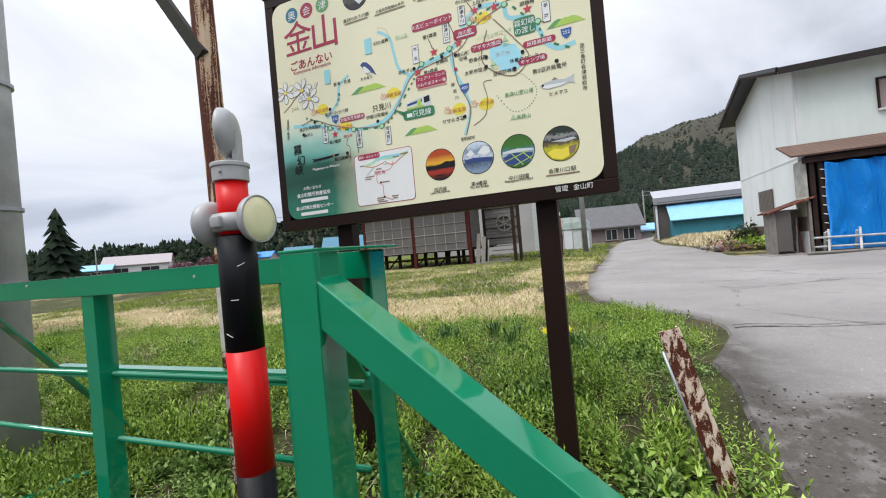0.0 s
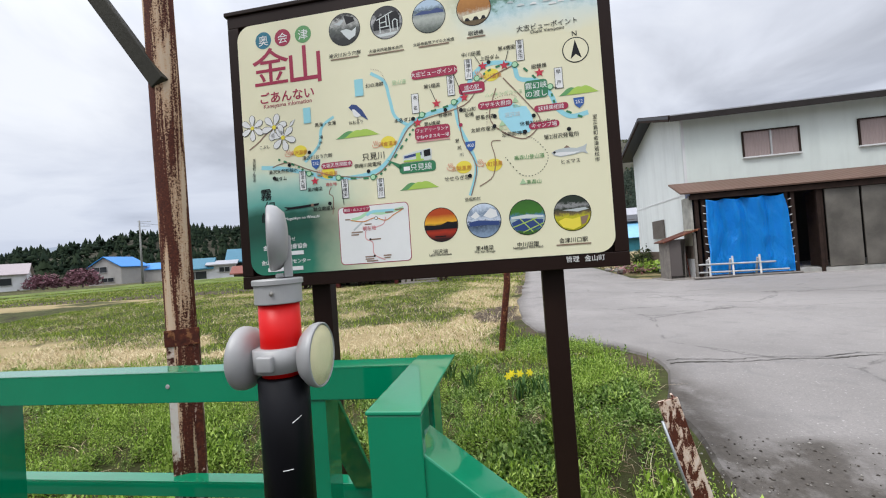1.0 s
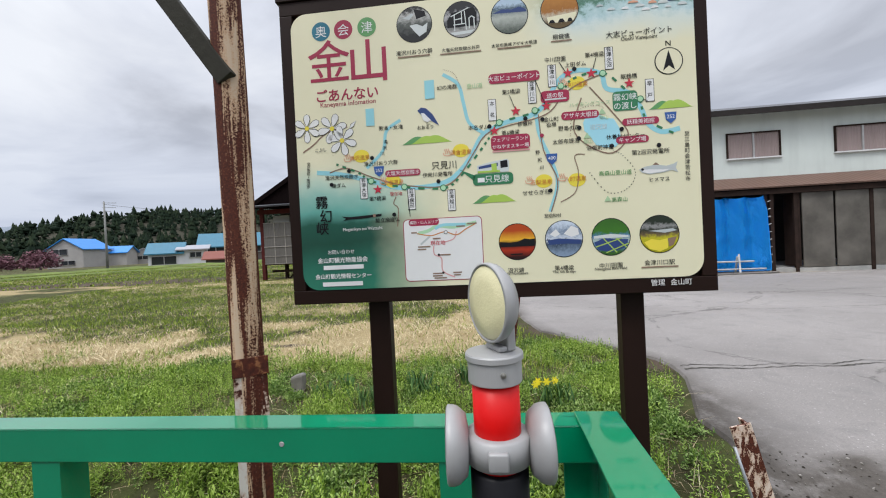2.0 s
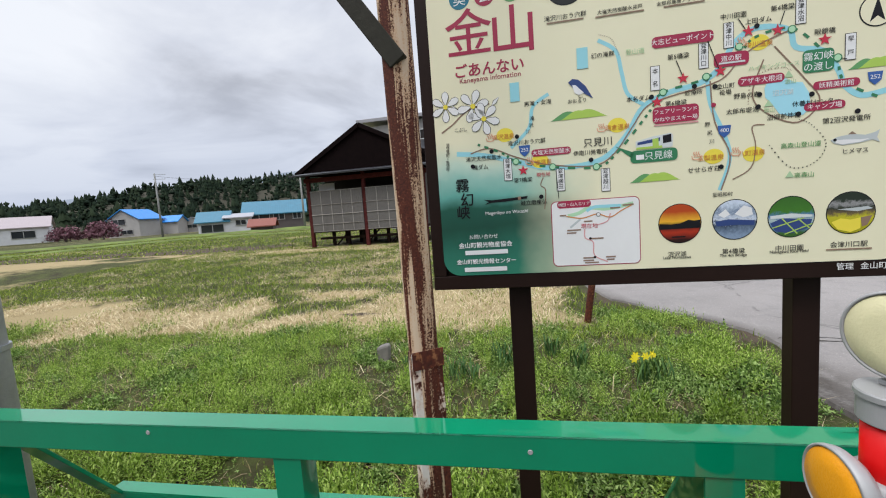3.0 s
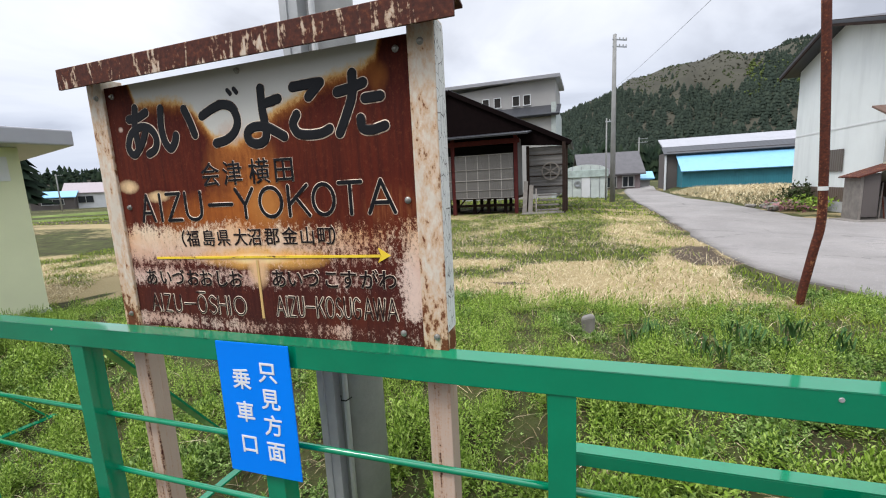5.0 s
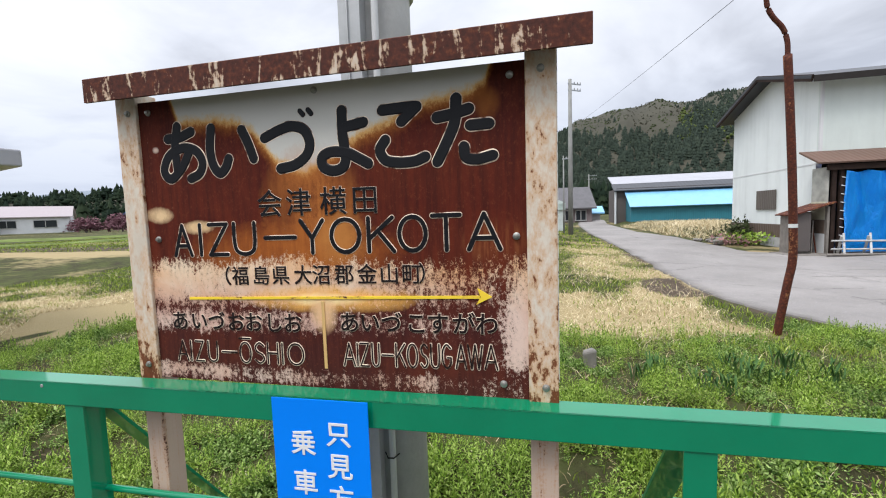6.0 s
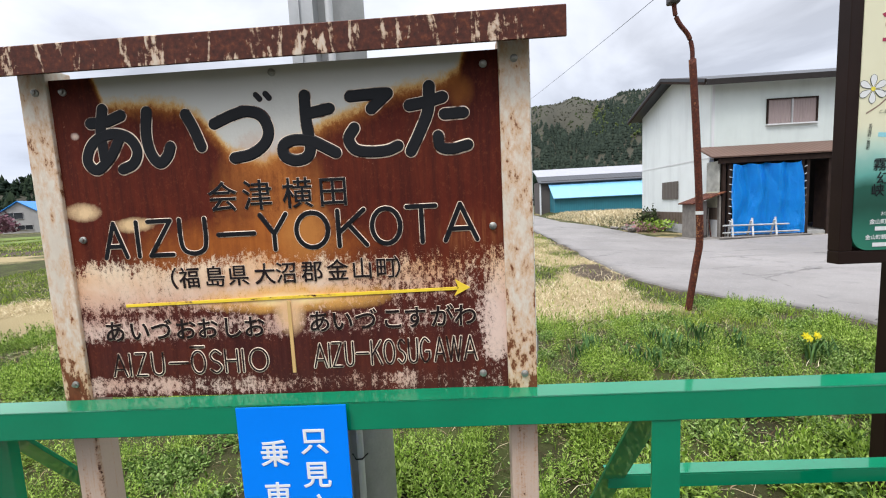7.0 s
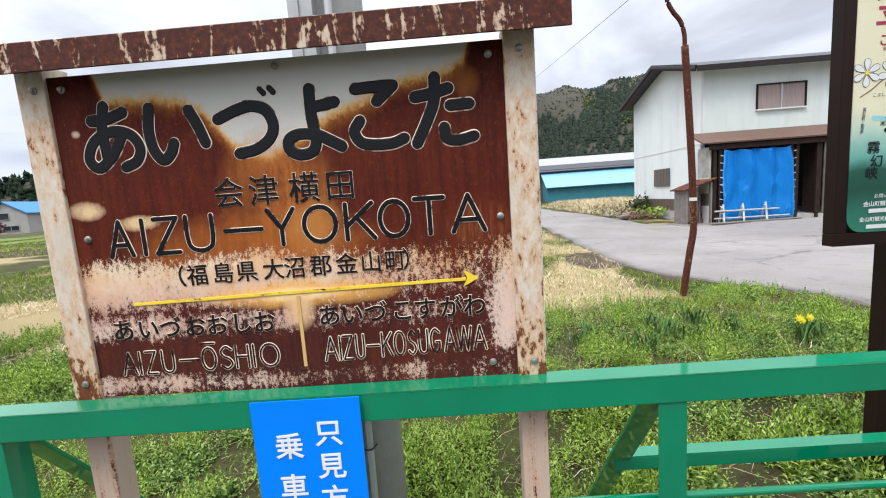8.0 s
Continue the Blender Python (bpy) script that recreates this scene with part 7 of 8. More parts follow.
# ---- concrete pole with steel channels behind the station sign ----
cp = thing("concrete_pole", -2.739, 1.63, -0.6, 0, "grey concrete pole with steel bands and a white conduit", "utility pole")
part("shaft", tube([(0, 0, 0), (0, 0, 3), (0, 0, 7.5)], 0.116, 24, None, 0.095), CONCRETE, cp, "", True)
for z in (1.55, 2.05, 2.9, 3.6):
    part("band", lathe([(0.122, z - 0.012), (0.122, z + 0.012)], 24), GALV, cp)
CHANNELGREY = plain("dull_zinc_channel", (0.42, 0.43, 0.44), 0.55, 0.3, 5, 0.2, 0.15)
b = prism([(-0.112, -0.155), (-0.030, -0.155), (-0.030, -0.100), (-0.036, -0.100), (-0.036, -0.149), (-0.106, -0.149), (-0.106, -0.075), (-0.112, -0.075)], 0.2, 6.8)
b.transform(Matrix(((1, 0, 0, 0), (0, 0, 1, 0), (0, 1, 0, 0), (0, 0, 0, 1))))
part("channel", b, CHANNELGREY, cp, "galvanised cable channel")
part("channel_lip", box(-0.080, -0.074, -0.162, -0.1555, 0.2, 6.8), CHANNELGREY, cp)
part("conduit", tube([(0.012, -0.131, 0.2), (0.018, -0.131, 3), (0.012, -0.131, 6.8)], 0.0125, 10), WALLWHITE, cp, "white cable conduit", True)
part("tie", tube([(-0.02, -0.120, 1.125), (0.0, -0.147, 1.12), (0.024, -0.148, 1.122), (0.040, -0.125, 1.13)], 0.003, 6), BLACKBAND, cp, "black wire tie")

# ---- bent rusty pole at the roadside ----
bp = thing("bent_pole", 0.40, 5.12, -0.03, 0, "thin bent rust-brown steel pole with a crooked lamp arm", "pole")
part("shaft", tube(curve_through([(-0.02, 0, -0.2), (0.0, 0, 0.1), (0.075, 0, 0.62), (0.115, 0, 0.9), (0.105, 0, 1.3), (0.075, 0, 1.9), (0.03, 0, 2.6), (0.0, 0, 3.02)]), 0.039, 12), BARERUST, bp, "", True)
part("arm", tube(curve_through([(0.0, 0, 2.95), (-0.005, 0, 3.14), (-0.05, 0, 3.29), (-0.14, 0, 3.41), (-0.195, 0, 3.52), (-0.215, 0, 3.66)]), 0.024, 10), BARERUST, bp, "", True)
b = box(-0.28, -0.16, -0.06, 0.06, 3.64, 3.86, 0.02)
part("lamp_box", b, plain("dark_lamp_box", (0.05, 0.045, 0.045), 0.6), bp)
part("ring", lathe([(0.041, -0.02), (0.041, 0.02)], 14, None, Matrix.Translation((0.107, 0, 1.25))), WALLWHITE, bp, "white tape ring")

# ---- leaning stub of rusted angle steel ----
st = thing("rusted_stub", 1.24, 2.16, 0.5, 0, "leaning stub of rusted angle steel with flaking white paint", "post")
b = beam((0.0, 0, 0.0), (0.245, 0.0, -0.95), 0.012, 0.085, 0.002, None, (1, 0, 0.2))
join(b, beam((0.038, 0.04, 0.0), (0.283, 0.04, -0.95), 0.08, 0.010, 0.002, None, (1, 0, 0.2)))
part("angle", b, rusty_paint("stub_flaking_white", (0.7, 0.58, 0.5), 0.50, (1, 1, 0.4), 34), st)
part("pin", tube([(-0.030, -0.012, -0.09), (0.115, -0.012, -0.62)], 0.006, 8), GALV, st, "", True)

# ---- small stone marker ----
b = box(-0.055, 0.055, -0.05, 0.05, -0.2, 0.12, 0.02)
for v in b.verts:
    v.co += Vector(noise.noise_vector(v.co * 9)) * 0.03
solo("stone_marker", b, STONE, "small grey boundary stone in the grass", "stone", loc=(-1.69, 4.02, 0.02), rz=12)

# ---- storehouse ----
sh = thing("storehouse", 6.36, 14.96, 0.0, 0, "pale grey-green clad storehouse with a dark roof", "storehouse")
L, D = 16.0, 5.6
part("front_wall", box(0.0, L, 0.0, 0.15, 2.9, 5.2), CLAD, sh, "ribbed pale cladding")
b = prism([(0.151, 0.75), (D, 0.75), (D, 5.15), (D - 0.05, 5.25), (2.65, 6.0), (0.151, 5.25)], 0.0, 0.15)
b.transform(Matrix.Rotation(math.pi / 2, 4, "Z") @ Matrix.Diagonal((1, -1, 1, 1)))
part("gable_wall", b, CLADSIDE, sh, "white gable cladding with a flashing strip")
part("flashing", box(-0.012, -0.001, 0.1, D, 2.66, 2.70), WALLWHITE, sh)
part("skirt", box(-0.012, 0.10, 0.152, D, 0.28, 0.748), slatted("brown_skirt", (0.14, 0.10, 0.08), 8, "Y", 0.6), sh, "brown slatted skirt board")
part("plinth", box(-0.02, 0.12, 0.152, D, -0.4, 0.278), CONCRETE, sh)
part("corner_trim", box(-0.02, 0.05, -0.02, 0.05, 2.75, 5.2), WALLWHITE, sh)
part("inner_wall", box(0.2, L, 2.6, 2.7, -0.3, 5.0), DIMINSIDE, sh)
part("back_wall", box(0.16, L, D - 0.1, D, -0.3, 5.1), CLAD, sh)
for s, y0, z0, y1, z1 in ((0, -0.45, 5.16, 2.65, 6.08), (1, D + 0.4, 5.08, 2.65, 6.08)):
    b = beam((L / 2 - 0.2, y0, z0), (L / 2 - 0.2, y1, z1), L + 0.7, 0.10, 0.01)
    part("roof_slope", b, ROOFDARK, sh, "dark standing-seam roof slope")
b = beam((-0.52, -0.45, 5.13), (-0.52, 2.65, 6.05), 0.05, 0.2, 0.004)
join(b, beam((-0.52, D + 0.4, 5.05), (-0.52, 2.65, 6.05), 0.05, 0.2, 0.004))
part("bargeboard", b, DARKWOOD, sh)
part("eaves_board", box(-0.5, L, -0.50, -0.46, 5.02, 5.2), plain("dark_fascia", (0.03, 0.026, 0.025), 0.7, 0, 6, 0.2, 0.1, 0.15), sh)
for x0, x1 in ((1.80, 3.37), (5.05, 6.6), (8.4, 10.0)):
    w_ = thing("window", 0, 0, 0)
    w_.parent = sh
    f = box(x0 - 0.04, x1 + 0.04, -0.06, 0.02, 4.50, 4.54)
    box(x0 - 0.04, x0, -0.06, 0.02, 3.70, 4.4995, 0, f), box(x1, x1 + 0.04, -0.06, 0.02, 3.70, 4.4995, 0, f)
    part("frame", f, DARKWOOD, w_)
    part("sill", box(x0 - 0.05, x1 + 0.05, -0.09, 0.02, 3.655, 3.699), WALLWHITE, w_)
    part("mullion", box((x0 + x1) / 2 - 0.025, (x0 + x1) / 2 + 0.025, -0.05, -0.012, 3.70, 4.4995), ALU, w_)
    part("curtain", box(x0, x1, -0.011, -0.002, 3.70, 4.4995), CURTAIN, w_, "drawn mauve curtains")
# canopy and its front
b = beam((L / 2 - 0.3, -0.95, 2.60), (L / 2 - 0.3, -0.003, 3.02), L + 0.5, 0.05, 0.004)
part("canopy", b, ROOFBROWN, sh, "brown corrugated canopy")
part("canopy_beam", box(-0.25, L, -0.86, -0.76, 2.40, 2.555), DARKWOOD, sh)
for x in (-0.05, 0.14, 2.42, 2.6, 3.28, 5.4, 7.8):
    part("canopy_post", box(x - 0.05, x + 0.05, -0.78, -0.70, -0.3, 2.4), DARKWOOD, sh)
part("side_screen", box(-0.20, -0.15, -0.72, -0.05, 0.55, 2.5), plain("grey_patched_board", (0.40, 0.40, 0.36), 0.7, 0, 3, 0.4), sh, "patched grey side screen")
part("side_patch", box(-0.215, -0.201, -0.70, -0.08, 0.56, 0.95), plain("brown_patch", (0.15, 0.11, 0.085), 0.8), sh, "brown patch board")
part("side_patch", box(-0.215, -0.201, -0.70, -0.08, 0.96, 1.5), plain("yellowed_patch", (0.55, 0.53, 0.40), 0.7), sh, "yellowed patch sheet")
part("side_board", box(-0.22, -0.16, -0.72, -0.05, -0.2, 0.548), WALLWHITE, sh)
b = bmesh.new()
NX, NZ = 40, 36
vg = [[b.verts.new((0.19 + 2.22 * i / NX + 0.05 * (1 - k / NZ) * (i / NX), -0.82 - 0.05 * math.sin(i * 0.55 + 0.5 * math.sin(k * 0.21)) * 1.7 * (0.35 + 0.65 * k / NZ) - 0.05 * noise.noise((i * 0.16, k * 0.13, 2.0)) - 0.10 * (1 - k / NZ) * (i / NX),
                    0.03 + 2.34 * k / NZ - (0.06 * abs(math.sin(i * 0.32)) if k == NZ else 0))) for i in range(NX + 1)] for k in range(NZ + 1)]
for k in range(NZ):
    for i in range(NX):
        b.faces.new((vg[k][i], vg[k][i + 1], vg[k + 1][i + 1], vg[k + 1][i]))
bmesh.ops.solidify(b, geom=b.faces[:], thickness=0.006)
tp = thing("tarpaulin", 6.36, 14.96, 0.0, 0, "creased blue tarpaulin hung across the store's open bay", "tarpaulin")
part("sheet", b, TARP, tp, "", True)
for k in range(9):
    part("tie", tube([(2.47, -0.80, 0.25 + 0.24 * k), (2.60, -0.76, 0.29 + 0.24 * k)], 0.012, 6), WALLWHITE, tp)
    part("tie", tube([(0.19, -0.82, 0.25 + 0.24 * k), (0.10, -0.76, 0.28 + 0.24 * k)], 0.012, 6), WALLWHITE, tp)
part("door_leaf", box(3.36, 3.42, -0.74, -0.1, 0.1, 2.38), DARKWOOD, sh, "dark open door leaf")
part("bay_floor", box(0.1, L, -0.75, 2.6, -0.3, 0.06), CONCRETE, sh)
for x0, x1 in ((3.47, 4.35), (4.42, 5.34), (5.46, 6.5), (6.56, 7.74)):
    part("sliding_panel", box(x0, x1, -0.76, -0.73, 0.08, 2.39), plain("dull_glazed_panel", (0.13, 0.12, 0.105), 0.3, 0, 1.5, 0.5, 0.2), sh, "dull translucent sliding panel")
part("shutter", box(-0.05, -0.021, 2.2, 3.5, 1.28, 2.0), slatted("old_shutter_boards", (0.13, 0.11, 0.095), 8, "Y", 0.8), sh, "weathered slatted shutter")
# lean-to cupboard beside the store
cb = thing("tool_cupboard", 5.35, 14.15, 0.0, 0, "low weathered board cupboard with a rusty lean-to roof", "cupboard")
b = box(0.0, 0.06, 0, 0.75, -0.1, 1.12), 
part("side", b[0], GREYWOOD, cb)
part("side", box(0.80, 0.86, 0, 0.75, -0.1, 1.35), GREYWOOD, cb)
part("back", box(0.06, 0.80, 0.70, 0.75, -0.1, 1.2), GREYWOOD, cb)
part("door", box(0.065, 0.40, 0.0, 0.03, 0.05, 1.18), WALLDARK, cb, "brown board door")
part("tool", tube([(0.55, 0.2, -0.05), (0.62, 0.3, 0.95)], 0.018, 8), GREYWOOD, cb)
part("tool", tube([(0.70, 0.25, -0.05), (0.66, 0.4, 0.8)], 0.018, 8), BARERUST, cb)
part("roof", beam((-0.12, 0.35, 1.12), (0.95, 0.35, 1.48), 0.95, 0.04, 0.003), BARERUST, cb, "rusty sheet roof")
part("floor_board", box(-0.3, 1.1, -0.45, 0.7, -0.12, -0.03), GREYWOOD, cb)
# low white barrier of pipes before the tarpaulin
RACKPIPE = plain("dull_white_pipe", (0.45, 0.45, 0.44), 0.6, 0, 6, 0.3)
rk = thing("pipe_rack", 6.25, 13.72, -0.05, 2, "low rack of weathered white pipes lying before the tarpaulin", "rack")
for x in (0.1, 0.75, 1.5):
    part("upright", beam((x, 0.0, 0.0), (x + 0.12, 0.25, 0.62), 0.05, 0.05), RACKPIPE, rk)
    part("upright", beam((x + 0.05, 0.35, 0.0), (x - 0.02, 0.1, 0.55), 0.05, 0.05), RACKPIPE, rk)
for z, x1 in ((0.42, 2.0), (0.18, 2.35)):
    part("pipe", tube([(-0.15, 0.12, z), (x1, 0.16, z - 0.03)], 0.028, 8), RACKPIPE, rk)
part("pipe", tube([(-0.4, -0.1, 0.04), (2.6, 0.0, 0.04)], 0.035, 8), GREYWOOD, rk)

# ---- old hut on stilts ----
hut = thing("stilt_hut", -9.1, 15.96, 0.2, 0, "old timber stilt hut with grey screens and dark gable roof", "hut")
W = 4.95
for x in (0.0, 2.45, W):
    part("front_post", box(x - 0.07, x + 0.07, 0.0, 0.14, -0.3, 3.0, 0.006), REDWOOD, hut)
for x in (0.6, 1.3, 2.0, 3.1, 3.7, 4.4):
    for y in (0.7, 2.0):
        part("stilt", box(x - 0.06, x + 0.06, y, y + 0.12, -0.3, 0.62), DARKWOOD, hut)
for x in (0.6, 2.0, 3.1):
    part("stilt_brace", beam((x, 0.76, -0.1), (x + 0.7, 0.76, 0.6), 0.06, 0.05), DARKWOOD, hut)
part("floor", box(-0.1, W + 0.05, 0.16, 4.2, 0.62, 0.72), DARKWOOD, hut)
part("ledger", box(0.08, W - 0.08, 0.5, 0.62, 0.30, 0.40), DARKWOOD, hut)
for x0, x1 in ((0.09, 2.37), (2.53, W - 0.09)):
    sc = part("screen", box(x0, x1, -0.02, 0.02, 0.66, 2.36), SCREEN, hut, "grey translucent board screen")
    for k in range(1, 5):
        xx = x0 + (x1 - x0) * k / 5
        part("batten", box(xx - 0.012, xx + 0.012, -0.035, -0.021, 0.67, 2.35), plain("pale_batten", (0.32, 0.3, 0.28), 0.7), sc)
    for zz_ in (0.675, 0.98, 1.78, 2.33):
        part("batten", box(x0, x1, -0.05, -0.036, zz_, zz_ + 0.018), plain("pale_batten_thin", (0.28, 0.26, 0.24), 0.7), sc)
    part("batten", box(x0, x1, -0.05, -0.036, 1.36, 1.39), plain("pale_batten_low", (0.32, 0.3, 0.28), 0.7), sc)
part("lintel", box(-0.15, W + 0.15, -0.03, 0.11, 2.72, 2.9, 0.006), REDWOOD, hut)
part("porch_roof", beam((W / 2, -0.55, 2.98), (W / 2, 1.6, 3.30), W + 1.0, 0.06, 0.004), ROOFDARK, hut)
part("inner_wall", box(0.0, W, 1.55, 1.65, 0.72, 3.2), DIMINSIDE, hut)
part("hung_sheet", box(0.12, 0.85, 0.7, 0.74, 1.2, 2.7), WALLWHITE, hut, "pale sheet hung inside")
b = prism([(-1.1, 3.12), (W + 1.9, 2.58), (W + 1.95, 2.68), (2.0, 5.06), (-1.12, 3.22)], 1.2, 1.3)
part("gable", b, GABLEWOOD, hut, "dark red-brown gable boards")
for x1_, z1_ in ((-1.15, 3.28), (W + 2.0, 2.72)):
    part("roof_slope", beam((2.0, 3.6, 5.16), (x1_, 3.6, z1_), 4.9, 0.09, 0.006, None, (0, 0, 1)), ROOFDARK, hut)
    part("bargeboard", beam((2.0, 1.12, 5.10), (x1_, 1.12, z1_ - 0.06), 0.05, 0.18, 0.004, None, (0, 0, 1)), GABLEWOOD, hut)
part("side_wall", box(W - 0.05, W + 0.05, 0.2, 1.5, 0.72, 2.95), SCREEN, hut)
part("wing_wall", box(W + 0.35, W + 1.75, 1.35, 1.42, 0.72, 2.6), slatted("grey_wing_boards", (0.15, 0.142, 0.135), 7, "Z", 0.6), hut, "grey board wing wall")
for x, y in ((W + 0.3, 1.3), (W + 1.8, 1.3), (W + 1.75, 0.4)):
    part("wing_post", box(x - 0.06, x + 0.06, y, y + 0.12, -0.3, 2.66), DARKWOOD, hut)
for k in range(4):
    part("wing_batten", box(W + 0.36, W + 1.74, 1.32, 1.345, 1.0 + 0.42 * k, 1.03 + 0.42 * k), DARKWOOD, hut)
    part("step", box(W + 0.72, W + 1.55, 0.35 + 0.22 * k, 0.62 + 0.22 * k, 0.10 + 0.18 * k, 0.15 + 0.18 * k), GREYWOOD, hut)
b = bmesh.new()
bmesh.ops.create_cone(b, segments=20, radius1=0.36, radius2=0.36, depth=0.05)
bmesh.ops.delete(b, geom=[f for f in b.faces if len(f.verts) > 4], context="FACES_ONLY")
bmesh.ops.solidify(b, geom=b.faces[:], thickness=0.05)
b.transform(Matrix.Translation((W + 1.2, 1.28, 1.62)) @ Matrix.Rotation(math.pi / 2, 4, "X"))
for k in range(3):
    a = radians(30 + 60 * k)
    beam((W + 1.2 - 0.33 * math.cos(a), 1.28, 1.62 - 0.33 * math.sin(a)), (W + 1.2 + 0.33 * math.cos(a), 1.28, 1.62 + 0.33 * math.sin(a)), 0.04, 0.035, 0, b, (0, 1, 0))
wheel = solo("cart_wheel", b, GREYWOOD, "old grey spoked cart wheel hung on the hut's wing wall", "wheel", loc=(-9.1, 15.96, 0.2))
part("plank", beam((W + 0.3, -0.1, -0.2), (W + 0.34, 0.3, 1.25), 0.16, 0.04, 0.004, None, (0, -1, 0.2)), GREYWOOD, hut)
part("plank", beam((W + 0.52, -0.1, -0.2), (W + 0.55, 0.3, 1.1), 0.16, 0.04, 0.004, None, (0, -1, 0.2)), GREYWOOD, hut)
part("ladder_rail", beam((W + 0.78, -0.3, -0.2), (W + 0.72, 0.35, 0.95), 0.05, 0.05), GREYWOOD, hut)
for k in range(7):
    a = rng.uniform(-0.1, 0.1)
    solo("old_board", box(0, 0.9 + 0.2 * (k % 3), 0, 0.15, 0, 0.04, 0.003), GREYWOOD, "weathered loose board lying by the hut", "board", group="boards by the hut", loc=(-3.9 + 0.12 * (k % 4), 15.4 + 0.13 * k, float(ground_z(-3.5, 15.6)) + 0.01 + 0.012 * (k % 2)), rz=-8 + 7 * (k % 3))

# ---- grey house behind the hut ----
gh = thing("grey_house", -7.7, 32, 0.1, 0, "grey two-storey house with a shed roof and white-framed windows", "house")
part("wall", prism([(-4.8, -0.6), (4.1, -0.6), (4.1, 8.75), (-4.8, 8.25)], 0.0, 6.5), WALLGREY, gh)
part("roof", beam((-0.5, -0.5, 8.72), (-0.5, 7.0, 9.2), 9.9, 0.26, 0.02), ROOFGREY, gh)
b = beam((0.8, -2.6, 5.75), (0.8, 0.0, 6.75), 7.4, 0.14, 0.01)
part("lower_roof", b, ROOFDARK, gh)
part("lower_wall", box(-2.6, 4.0, -2.2, -0.01, -0.6, 5.7), WALLGREY, gh)
part("corner_panel", box(3.95, 4.25, -2.3, 6.4, 0, 6.6), plain("pale_green_corner", (0.42, 0.46, 0.44), 0.7), gh)
for x in (-1.35, -0.45, 0.95, 1.75):
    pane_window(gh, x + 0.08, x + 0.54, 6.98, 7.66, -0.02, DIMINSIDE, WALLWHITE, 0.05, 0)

# ---- vinyl greenhouse ----
vt = thing("vinyl_greenhouse", -1.5, 30.5, 0.1, 0, "low vinyl greenhouse with milky walls", "greenhouse")
pts = [(-1.4, -0.3), (1.4, -0.3), (1.4, 1.9)] + [(1.4 * math.cos(radians(a)), 1.9 + 0.42 * math.sin(radians(a))) for a in range(15, 180, 15)] + [(-1.4, 1.9)]
part("cover", prism(pts, 0, 5), VINYL, vt)
for x in (-0.9, -0.3, 0.3, 0.9):
    part("hoop", box(x - 0.02, x + 0.02, -0.03, -0.001, -0.2, 2.2), GALV, vt)
part("door", box(-0.28, 0.28, -0.05, -0.031, 0.0, 1.5), WALLWHITE, vt)
part("vent", lathe([(0.24, 0.0), (0.24, 0.03), (0.16, 0.03), (0.05, 0.01)], 16, None, Matrix.Translation((-0.55, -0.032, 1.0)) @ Matrix.Rotation(math.pi / 2, 4, "X")), GALV, vt, "round wall vent")
part("cover_sheet", box(-1.46, 1.46, -0.10, -0.052, 1.45, 1.95, 0.02), plain("faded_cover_sheet", (0.42, 0.5, 0.47), 0.5, 0, 2.5, 0.4, 0.4), vt, "drooping cover sheet")

# ---- houses and sheds along the road ----
rh = house(1.2, 58, -0.4, 8, 6.8, 6, 2.5, 2.4, plain("mauve_wall", (0.2, 0.16, 0.16), 0.8, 0, 1, 0.15), plain("dark_tile_roof", (0.1, 0.095, 0.1), 0.6, 0, 2, 0.2), "dark-roofed house at the end of the road", "x", ((-0.6, 0.6, 0.7, 1.9), (1.4, 2.6, 0.7, 1.9)))
house(4.6, 62, -0.3, 0, 4.2, 3.5, 1.5, 0.7, WALLGREY, ROOFPALEBLUE, "small shed with a pale blue roof", "x")
bs = thing("blue_shed", 6.2, 40, 0.2, -2, "long teal sheet-metal shed with a pale blue lean-to roof", "shed")
part("wall", box(0.3, 15, 0, 0.2, -0.3, 1.6), WALLTEAL, bs, "teal corrugated wall")
part("lean_to_roof", beam((7.6, -0.35, 1.45), (7.6, 2.6, 2.95), 15.2, 0.08, 0.006), ROOFPALEBLUE, bs, "pale blue metal roof")
part("end_wall", prism([(0.0, -0.3), (2.8, -0.3), (2.8, 2.9), (0.0, 1.5)], -0.15, 0.0, None, Matrix.Translation((0.15, 0, 0)) @ Matrix.Rotation(math.pi / 2, 4, "Z") @ Matrix.Diagonal((1, 1, 1, 1))), WALLTEAL, bs)
part("upper_wall", box(-0.7, 15, 2.61, 8.0, -0.3, 3.3), WALLDARK, bs)
part("upper_roof_band", beam((7.2, 2.2, 3.05), (7.2, 4.0, 3.75), 16.4, 0.10, 0.006), ROOFDARK, bs)
part("upper_roof", beam((7.2, 4.02, 3.78), (7.2, 7.5, 4.75), 16.2, 0.10, 0.006), ROOFGREY, bs)
part("gutter_post", box(-0.9, -0.75, 2.4, 2.55, -0.3, 3.1), WALLWHITE, bs)

# ---- pale yellow cabin by the platform ----
cbn = thing("platform_cabin", -8.55, 3.38, 0.0, 0, "pale yellow panelled station cabin with a grey flat eave", "cabin")
cbn.matrix_world = pose(-8.55, 3.38, 0.05, 0, 0, 75)
part("wall", box(-3.2, 0.0, 0.0, 2.6, -0.4, 2.12, 0.01), WALLCREAM, cbn)
part("roof", box(-3.7, 0.45, -0.45, 3.0, 2.12, 2.32, 0.02), ROOFGREY, cbn, "grey flat roof edge")
part("notice", box(-0.45, -0.12, -0.012, -0.001, 1.7, 2.0), WALLWHITE, cbn, "small white notice")
part("skirting", box(-3.22, 0.02, -0.02, 2.62, -0.5, 0.0), CONCRETE, cbn)

